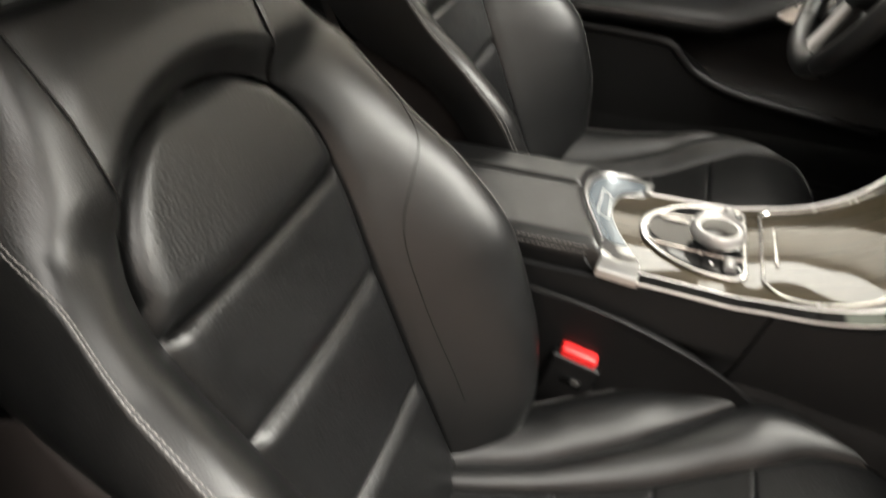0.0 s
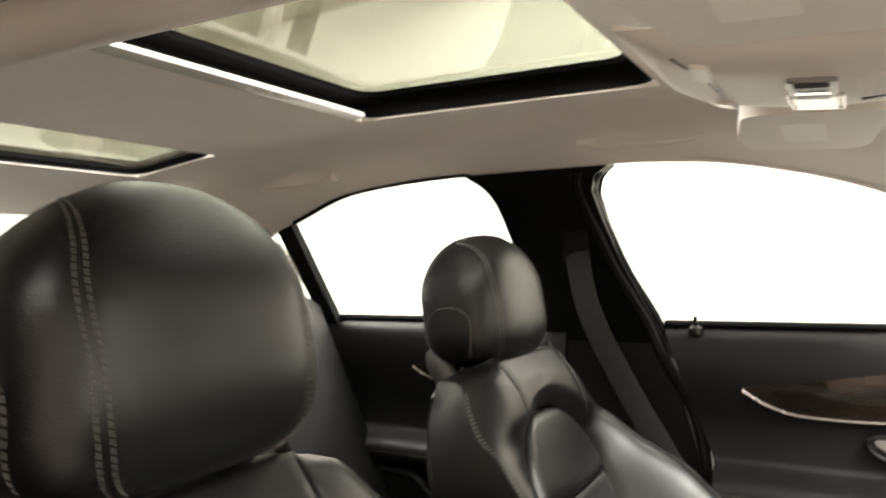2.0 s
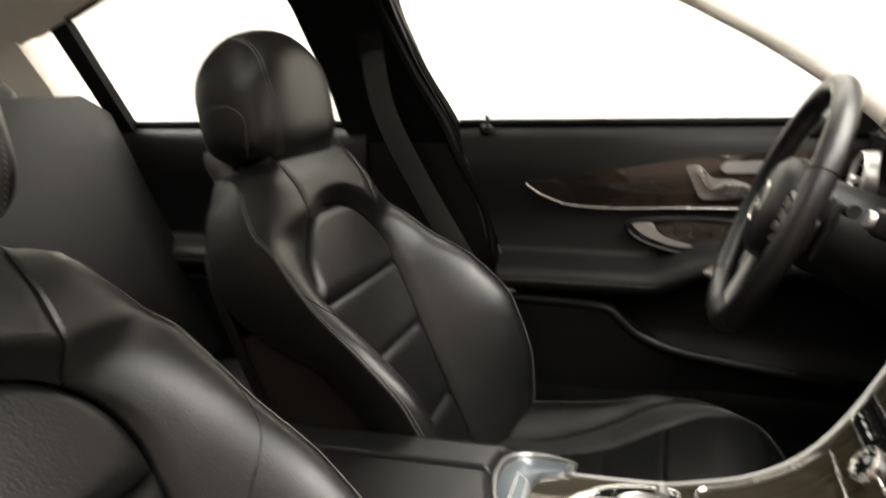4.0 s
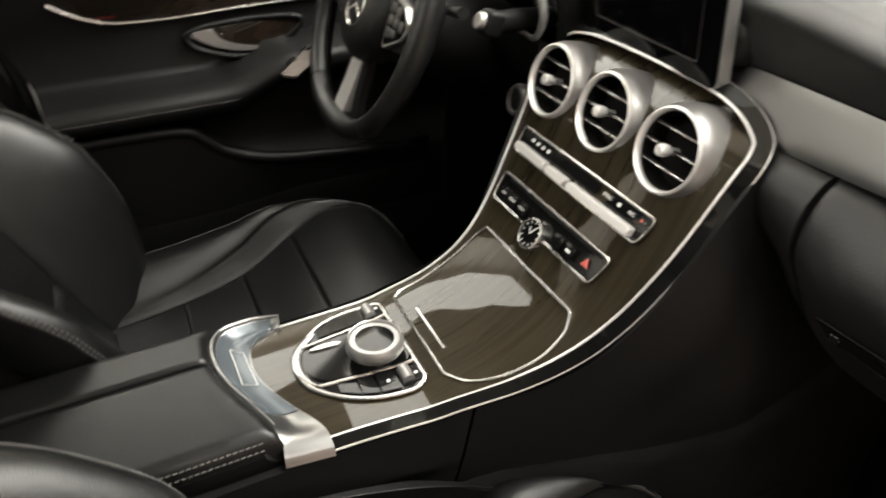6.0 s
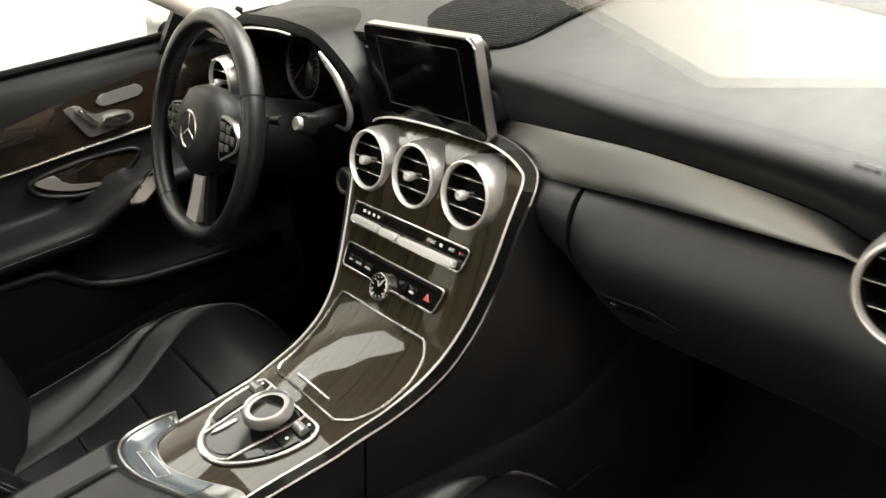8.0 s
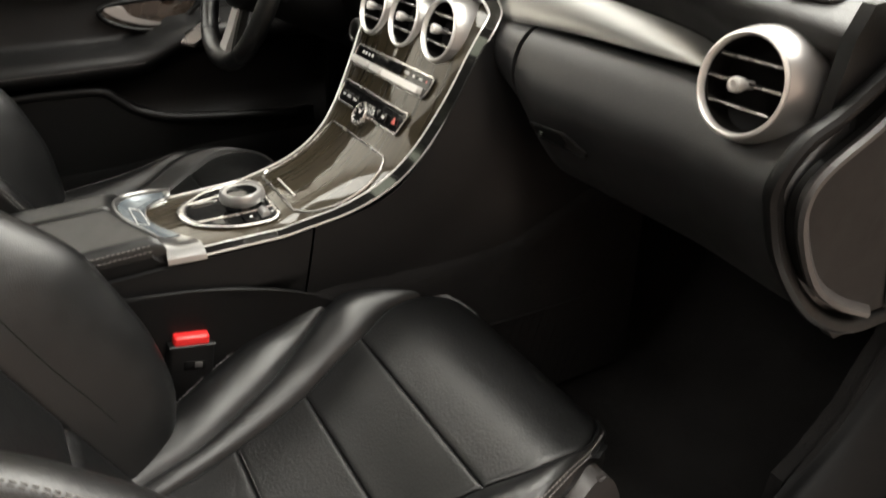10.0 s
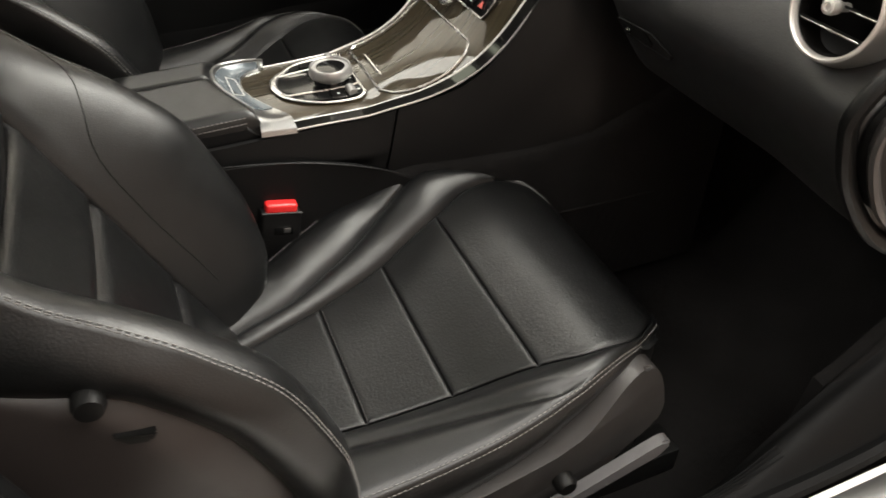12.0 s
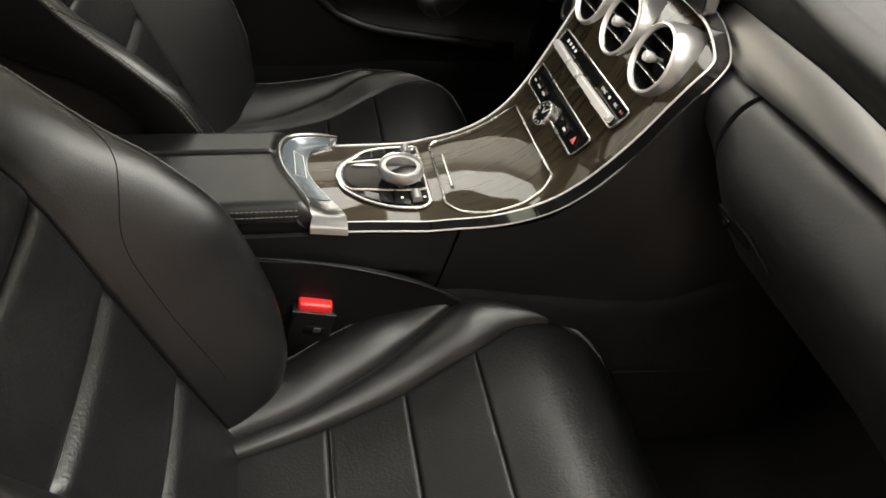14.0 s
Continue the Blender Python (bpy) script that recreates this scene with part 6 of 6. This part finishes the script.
    part("cover_joint", tube(shape(), [w((0.762, -0.6795, 0.880)), w((0.80, -0.6795, 0.77)), w((0.832, -0.6795, 0.668))], 0.0016, 6), GREYTRIM, t)
    # driver's side: hood over the instruments, gauges, lower cover, column
    hood = curve([(0.155, 0.875), (0.158, 0.92), (0.19, 0.955), (0.25, 0.992), (0.33, 1.004), (0.40, 1.006), (0.48, 1.004), (0.53, 0.985), (0.555, 0.945), (0.56, 0.89), (0.54, 0.86)], 6)

    def cave(k, q):
        p = along(hood, k)
        return w((0.690 + 0.14 * q, p.x + (0.355 - p.x) * 0.10 * q, p.y - 0.014 * q))
    ks2 = list(range(len(hood)))
    part("instrument_hood", sheet(shape(), cave, ks2, span(0, 1, 8), 0.016), DARK, t, "black instrument hood", angle=60)
    part("hood_top", sheet(shape(), lambda k, q: w((0.69 + 0.30 * q, along(hood, k).x, along(hood, k).y + 0.012 * (1 - q) - 0.06 * q * q)), [k for k in ks2 if hood[k].y > 0.93], span(0, 1, 8), -0.012), DARK, t, angle=60)
    part("instrument_panel", prism(shape(), rounded([(0.19, 0.86), (0.53, 0.86), (0.53, 0.98), (0.19, 0.98)], 0.03), 0.0, 0.02, lambda a, b, h: w((0.785 + h + 0.15 * (b - 0.9), a, b))), PIANO, t, "dark instrument panel")
    for y in (0.270, 0.445):
        mm = Matrix.Translation(w((0.768, y, 0.915))) @ Euler((radians(78), 0, radians(-90))).to_matrix().to_4x4()
        g = part("gauge", lathe(shape(), [(0.058, -0.02), (0.060, 0.006), (0.057, 0.008), (0.054, 0.003)], mm, 48, False), GREYTRIM, t, "round gauge with a thin dark ring")
        part("gauge_face", lathe(shape(), [(0.0005, 0.003), (0.055, 0.003), (0.055, 0.001), (0.0005, 0.001)], mm, 40), PIANO, g)
        bm = shape()
        for k in range(22):
            box(bm, 0.0012, 0.006 if k % 2 else 0.009, 0.0004, mm @ pose(0, 0, 0.0034, 0, 0, 130 - 12.4 * k) @ pose(0, 0.046, 0))
        part("gauge_marks", bm, THREAD_DARK, g)
        part("needle", box(shape(), 0.0018, 0.042, 0.0008, mm @ pose(0, 0, 0.0045, 0, 0, 130) @ pose(0, 0.018, 0)), NEEDLE, g)
    arc = curve([(0.681, 0.228, 0.982), (0.68, 0.212, 0.970), (0.68, 0.190, 0.949), (0.678, 0.172, 0.922), (0.676, 0.165, 0.899), (0.672, 0.176, 0.877), (0.668, 0.20, 0.880)], 6)
    part("silver_arc", tube(shape(), [w(p) for p in arc], [0.0026 + 0.0044 * math.sin(math.pi * min(1, k / (len(arc) - 1) + 0.05)) for k in range(len(arc))], 10, flat=0.7, up=(1, 0, 0)), SILVER, t, "silver arc trim of the instrument hood")
    arc = curve([(0.684, 0.31, 1.0), (0.682, 0.36, 1.004), (0.68, 0.44, 1.002), (0.68, 0.50, 0.992), (0.678, 0.54, 0.965)], 6)
    part("hood_line", tube(shape(), [w(p) for p in arc], 0.0022, 8), CHROME, t)
    part("lower_cover", sheet(shape(), lambda y, q: w((0.672 + 0.03 * ease(q) + 0.16 * q * q, y, 0.872 - 0.24 * q)), span(0.165, 0.70, 26), span(0, 1, 10), 0.012), DARK, t, "black lower cover on the driver's side", angle=60)
    part("driver_end", sheet(shape(), lambda y, q: w((0.70 + 0.03 * q, y, 0.955 - 0.09 * q)), span(0.545, 0.70, 8), span(0, 1, 6), 0.012), SOFT, t, angle=60)
    part("driver_fill", sheet(shape(), lambda y, q: w((0.725 + 0.01 * q, y, 0.985 - 0.12 * q)), span(0.10, 0.175, 6), span(0, 1, 6), 0.012), DARK, t, angle=60)
    bt = part("start_button", lathe(shape(), [(0.020, -0.01), (0.022, 0.006), (0.019, 0.012), (0.015, 0.012), (0.013, 0.009)], Matrix.Translation(w((0.660, 0.178, 0.797))) @ Euler((radians(75), 0, radians(-90))).to_matrix().to_4x4(), 36), GREYTRIM, t, "round light switch with a dark face")
    part("button_face", lathe(shape(), [(0.0005, 0.012), (0.012, 0.011), (0.014, 0.009), (0.0005, 0.008)], Matrix.Translation(w((0.660, 0.178, 0.797))) @ Euler((radians(75), 0, radians(-90))).to_matrix().to_4x4(), 30), DARK, bt)
    # start key slot beside the column
    kb = part("starter", box(shape(), 0.024, 0.028, 0.030, pose(*w((0.612, 0.178, 0.903)), 0, 20, 0), 0.006, 3), DARK, t, "engine start button")
    part("starter_face", lathe(shape(), [(0.0105, 0), (0.0105, 0.005), (0.009, 0.007)], Matrix.Translation(w((0.600, 0.178, 0.907))) @ Euler((0, radians(-70), 0)).to_matrix().to_4x4(), 24), SILVER, kb, "silver round button face")
    part("starter_arm", tube(shape(), [w((0.612, 0.178, 0.902)), w((0.66, 0.20, 0.895)), w((0.72, 0.22, 0.885))], 0.014, 10), DARK, t)


def inside(poly, x, y):
    hit = False
    for (x0, y0), (x1, y1) in zip(poly, poly[1:] + poly[:1]):
        if (y0 > y) != (y1 > y) and x < x0 + (y - y0) / (y1 - y0) * (x1 - x0):
            hit = not hit
    return hit


dashboard()


def display():
    t = thing("display_screen", "dark freestanding display screen with silver bezel, off", "display screen", 0.700, 0.016, 0.90)
    m = pose(0.004, 0, 0.063, 0, 0, -2.3) @ pose(0, 0, 0, 0, -4, 0)

    def pl(a, b, h):
        return m @ Vector((-h, a, b))
    body = rounded([(-0.118, -0.065), (0.118, -0.065), (0.118, 0.065), (-0.118, 0.065)], 0.012, 5)
    part("bezel", prism(shape(), body, -0.014, 0.0, pl, 0.003), SILVER, t, "slim silver bezel")
    front = rounded([(-0.1160, -0.0630), (0.1160, -0.0630), (0.1160, 0.0630), (-0.1160, 0.0630)], 0.0105, 5)
    part("glass", prism(shape(), front, 0.0002, 0.0016, pl), SCREEN, t, "dark glossy glass")
    part("frame_line", tube(shape(), [pl(a, b, 0.0018) for a, b in rounded([(-0.088, -0.044), (0.088, -0.044), (0.088, 0.050), (-0.088, 0.050)], 0.002)], 0.0004, 5, True), GREYTRIM, t)
    part("back_cover", prism(shape(), rounded([(-0.108, -0.055), (0.108, -0.055), (0.108, 0.055), (-0.108, 0.055)], 0.02), -0.030, -0.014, pl), DARK, t)
    part("foot", box(shape(), 0.09, 0.10, 0.03, pose(0.055, -0.02, 0.025, 0, 20, 0), 0.012, 3), DARK, t, "black foot of the screen")
    part("foot", box(shape(), 0.07, 0.05, 0.05, pose(0.050, -0.10, 0.040, 0, 0, 0), 0.018, 3), SOFT, t)


display()


def steering_wheel():
    c, up, to = Vector((0.527, 0.365, 0.886)), Vector((0.385, 0, 0.923)).normalized(), Vector((-0.923, 0, 0.385)).normalized()
    across = Vector((0, 1, 0))
    t = thing("steering_wheel", "black leather three-spoke steering wheel with silver spokes", "steering wheel", *c)
    m = Matrix((across, up, to)).transposed().to_4x4()  # local: x to the car's left, y up the wheel, z to the driver

    def p(a, b, h=0.0):
        return m @ Vector((a, b, h))
    R = 0.170

    def rim(a):
        flat = 0.008 * max(0.0, -math.sin(a)) ** 8
        return p(R * math.cos(a), (R - flat) * math.sin(a), 0)
    ring = part("rim", tube(shape(), [rim(2 * math.pi * k / 96) for k in range(96)], 0.0155, 14, True, 1.08, to), LEATHER_FINE, t, "leather-wrapped rim")
    for a in (25, 155, 232, 308):
        k = radians(a)
        q = rim(k)
        d = (rim(k + 0.01) - rim(k - 0.01)).normalized()
        z = d.cross(to)
        bm = shape()
        tube(bm, [q + 0.0158 * (1.06 * math.cos(s) * to + math.sin(s) * z) for s in [2 * math.pi * j / 24 for j in range(24)]], 0.0008, 5, True)
        part("rim_seam", bm, DARK, ring)
    hub = shape()
    lathe(hub, [(0.002, 0.022), (0.034, 0.0215), (0.058, 0.0175), (0.069, 0.009), (0.073, -0.006), (0.069, -0.03)], m @ Matrix.Diagonal((1.05, 0.98, 1, 1)), 48)
    part("airbag_cover", hub, SOFT, t, "soft black airbag cover")
    em = part("emblem", lathe(shape(), [(0.0285, 0.016), (0.0300, 0.0220), (0.0280, 0.0235), (0.0262, 0.0205)], m, 40, False), CHROME, t, "round chrome emblem ring")
    for k in range(3):
        part("emblem_ray", box(shape(), 0.0038, 0.027, 0.002, m @ pose(0, 0, 0.0215, 0, 0, 120 * k) @ pose(0, 0.0135, 0), 0.0008), CHROME, em)
    part("emblem_ground", lathe(shape(), [(0.0005, 0.0204), (0.027, 0.0200), (0.027, 0.017), (0.0005, 0.018)], m, 32), DARK, em)
    for s in (-1, 1):
        arm = rounded([(0.045 * s, 0.034), (0.100 * s, 0.030), (0.158 * s, 0.022), (0.158 * s, -0.022), (0.100 * s, -0.030), (0.045 * s, -0.036)], 0.012)
        part("spoke", prism(shape(), arm, -0.022, -0.004, lambda a, b, h: p(a, b, h), 0.004), DARK, t)
        fr = rounded([(0.068 * s, 0.036), (0.112 * s, 0.030), (0.136 * s, 0.008), (0.130 * s, -0.010), (0.078 * s, -0.034)], 0.008)
        pad = part("button_pad", prism(shape(), fr, -0.005, 0.0045, lambda a, b, h: p(a, b, h), 0.002), SILVER, t, "silver-framed button pad")
        mid = Vector((0.100 * s, 0.006))
        inset = [tuple(mid + (Vector(q) - mid) * 0.88) for q in fr]
        part("pad_face", prism(shape(), inset, 0.0040, 0.0054, lambda a, b, h: p(a, b, h)), PIANO, pad)
        for a, b, sa, sb in ((0.086, 0.0205, 0.017, 0.0125), (0.1045, 0.0185, 0.015, 0.0125), (0.087, 0.0055, 0.017, 0.0125), (0.1055, 0.0045, 0.015, 0.0125), (0.121, 0.004, 0.012, 0.013), (0.0875, -0.0105, 0.015, 0.0125), (0.104, -0.0085, 0.013, 0.010)):
            part("wheel_button", box(shape(), sa, sb, 0.002, m @ pose(a * s, b, 0.0060), 0.0009), GREYTRIM, pad)
        part("paddle", box(shape(), 0.05, 0.075, 0.008, m @ pose(0.105 * s, 0.01, -0.040), 0.003), SILVER if s > 0 else DARK, t)
        leg = rounded([(0.016 * s, -0.052), (0.033 * s, -0.055), (0.037 * s, -0.110), (0.046 * s, -0.152), (0.030 * s, -0.158), (0.020 * s, -0.11)], 0.005)
        part("lower_spoke", prism(shape(), leg, -0.018, -0.006, lambda a, b, h: p(a, b, h), 0.003), DARK, t)
    blade = rounded([(-0.021, -0.052), (0.014, -0.052), (0.022, -0.108), (0.036, -0.156), (-0.004, -0.160), (-0.014, -0.108)], 0.006)
    part("spoke_blade", prism(shape(), blade, -0.014, -0.002, lambda a, b, h: p(a, b, h), 0.003), BRIGHT, t, "silver blade of the lower spoke")
    part("spoke_foot", prism(shape(), rounded([(-0.05, -0.146), (0.05, -0.146), (0.046, -0.164), (-0.046, -0.164)], 0.006), -0.014, -0.003, lambda a, b, h: p(a, b, h), 0.003), DARK, t)
    part("column", tube(shape(), [p(0, 0, -0.012), p(0, 0, -0.06), p(0, -0.004, -0.20)], [0.058, 0.062, 0.07], 28), DARK, t, "black steering column shroud")
    for s, y in ((1, 0.03), (-1, 0.035), (1, -0.03)):
        part("stalk", tube(shape(), [p(0.04 * s, y, -0.05), p(0.12 * s, y + 0.005, -0.05), p(0.165 * s, y + 0.012, -0.045)], [0.007, 0.0055, 0.008], 10), DARK, t, "black column stalk")


steering_wheel()


# ---- fittings of the roof ----
def grab_handle(x, s):
    t = thing("grab_handle", "beige folding grab handle on the roof edge", "grab handle", x, s * 0.50, ROOFMID(x) - (ROOFMID(x) - ROOFLINE(x)) * 0.52, group="grab handles")
    part("bar", tube(shape(), curve([(-0.10, s * 0.006, -0.006), (-0.07, s * -0.004, -0.018), (0.0, s * -0.006, -0.020), (0.07, s * -0.004, -0.018), (0.10, s * 0.006, -0.006)], 5), 0.008, 10, flat=0.7, up=(0, 0, 1)), BEIGE, t)
    for x1 in (-0.10, 0.10):
        part("bracket", box(shape(), 0.035, 0.022, 0.016, pose(x1, s * 0.006, -0.002), 0.005, 3), BEIGE, t)


for gx in (0.005, -0.755):
    for gs in (1, -1):
        grab_handle(gx, gs)


def sun_visor(s):
    t = thing("sun_visor", "folded beige sun visor with a white label", "sun visor", 0.25, s * 0.29, 1.262, group="sun visors")

    def pl(a, b, h):
        return Vector((b, a * s, -0.06 * b - 0.02 * a + h))
    out = rounded([(-0.135, -0.055), (0.03, -0.080), (0.125, -0.070), (0.140, 0.055), (0.10, 0.075), (-0.135, 0.09)], 0.03, 6)
    part("flap", prism(shape(), out, -0.012, 0.008, pl, 0.005), HEADLINER, t, "beige cloth-covered flap")
    part("warning_label", prism(shape(), rounded([(-0.075, -0.022), (0.055, -0.022), (0.055, 0.026), (-0.075, 0.026)], 0.003), 0.0044, 0.0050, lambda a, b, h: pl(a, b, -h - 0.0078)), PATCH, t, "off-white paper label")
    part("hinge", tube(shape(), [pl(-0.13, 0.084, 0.004), pl(0.10, 0.074, 0.004)], 0.007, 10), BEIGE, t)
    part("pivot", box(shape(), 0.035, 0.03, 0.022, pose(0.055, s * 0.135, -0.004), 0.007, 3), BEIGE, t)


sun_visor(1)
sun_visor(-1)


def overhead_console():
    t = thing("overhead_console", "beige overhead lamp console with reading lights", "overhead console", 0.26, 0.0, ROOFMID(0.26) - 0.006)

    def belly(a, b):
        return max(0.0, 1 - (abs(a) / 0.128) ** 2.6) ** 0.7 * max(0.0, 1 - (abs(b) / 0.128) ** 5) ** 0.7

    def pl(a, b, h):
        """h = -0.02 lies on the housing's face"""
        return Vector((a, b, h + 0.022 - 0.10 * a - 0.030 * belly(a, b)))
    part("housing", sheet(shape(), lambda a, b: pl(a, b, -0.0195), span(-0.128, 0.128, 30), span(-0.128, 0.128, 30), -0.006), BEIGE, t, "beige plastic housing with a rounded belly", angle=70)
    for s in (-1, 1):
        part("lamp_seam", tube(shape(), [pl(-0.088, s * 0.098, -0.020), pl(-0.070, s * 0.06, -0.0205), pl(-0.066, 0.0, -0.0205)], 0.0012, 6), GREYTRIM, t)
        part("side_lamp", prism(shape(), rounded([(-0.080, 0.055 * s), (-0.062, 0.055 * s), (-0.060, 0.092 * s), (-0.076, 0.092 * s)], 0.004), -0.0235, -0.0195, pl, 0.001), LENS, t, "small white side lamp")
    rl = part("reading_lamp", prism(shape(), rounded([(-0.004, 0.006), (0.032, 0.006), (0.032, 0.092), (-0.004, 0.092)], 0.004), -0.0235, -0.0195, pl, 0.001), LENS, t, "white reading lamp lens")
    part("lamp_rim", tube(shape(), [pl(a, b, -0.0225) for a, b in ((-0.008, 0.0), (-0.008, 0.096), (0.036, 0.096), (0.036, 0.0))], 0.0016, 6, True), CHROME, rl)
    sw = part("switch_block", prism(shape(), rounded([(-0.006, -0.060), (0.032, -0.060), (0.032, 0.0), (-0.006, 0.0)], 0.004), -0.024, -0.0195, pl, 0.001), BRUSHED, t, "grey metallic switch block")
    for b in (-0.048, -0.030, -0.012):
        part("roof_switch", prism(shape(), rounded([(0.0, b - 0.006), (0.026, b - 0.006), (0.026, b + 0.006), (0.0, b + 0.006)], 0.002), -0.027, -0.0235, pl), CHROME if b == -0.030 else GREYTRIM, sw)
    for k in range(7):
        x = 0.048 + 0.0075 * k
        part("vent_rib", tube(shape(), [pl(x, -0.055, -0.0205), pl(x, 0.03, -0.0205)], 0.0014, 6), BEIGE, t)
    part("slot", prism(shape(), rounded([(0.050, 0.040), (0.095, 0.044), (0.095, 0.052), (0.050, 0.048)], 0.002), -0.0212, -0.0195, pl), DARK, t, "narrow dark slot")
    m = thing("rear_view_mirror", "black rear view mirror behind the windshield", "mirror", 0.47, 0.0, 1.175)
    part("shell", box(shape(), 0.03, 0.24, 0.065, pose(0, 0, 0, 0, 0, 6), 0.014, 3), DARK, m)
    part("mirror_glass", box(shape(), 0.003, 0.225, 0.052, pose(-0.0155, 0, 0, 0, 0, 6), 0.001), MIRROR, m)
    part("stem", tube(shape(), [(0.01, 0, 0.02), (0.03, 0, 0.05), (0.04, 0, 0.075)], 0.012, 10), DARK, m)


overhead_console()


def door_mirror():
    t = thing("door_mirror", "white door mirror outside the driver's window", "door mirror", 0.66, 0.955, 1.0)
    bm = shape()
    lathe(bm, [(0.002, 0.055), (0.05, 0.05), (0.085, 0.03), (0.098, 0.0), (0.094, -0.012)], Euler((0, radians(90), 0)).to_matrix().to_4x4() @ Matrix.Diagonal((0.72, 1.05, 1.1, 1)), 36)
    part("shell", bm, PAINT, t, "white painted mirror shell")
    part("mirror_glass", lathe(shape(), [(0.001, -0.010), (0.088, -0.010), (0.088, -0.006), (0.001, -0.006)], Euler((0, radians(90), 0)).to_matrix().to_4x4() @ Matrix.Diagonal((0.70, 1.04, 1, 1)), 36), MIRROR, t, "mirror glass")
    part("arm", tube(shape(), [(0.03, -0.08, -0.04), (0.05, -0.16, -0.055), (0.06, -0.20, -0.06)], 0.022, 12), DARK, t)
    part("sail_panel", prism(shape(), [(0.62 - 0.66, -0.05), (0.80 - 0.66, -0.05), (0.80 - 0.66, -0.02), (0.68 - 0.66, 0.03)], -0.22, -0.20, lambda a, b, h: Vector((a, h, b))), DARK, t)


door_mirror()
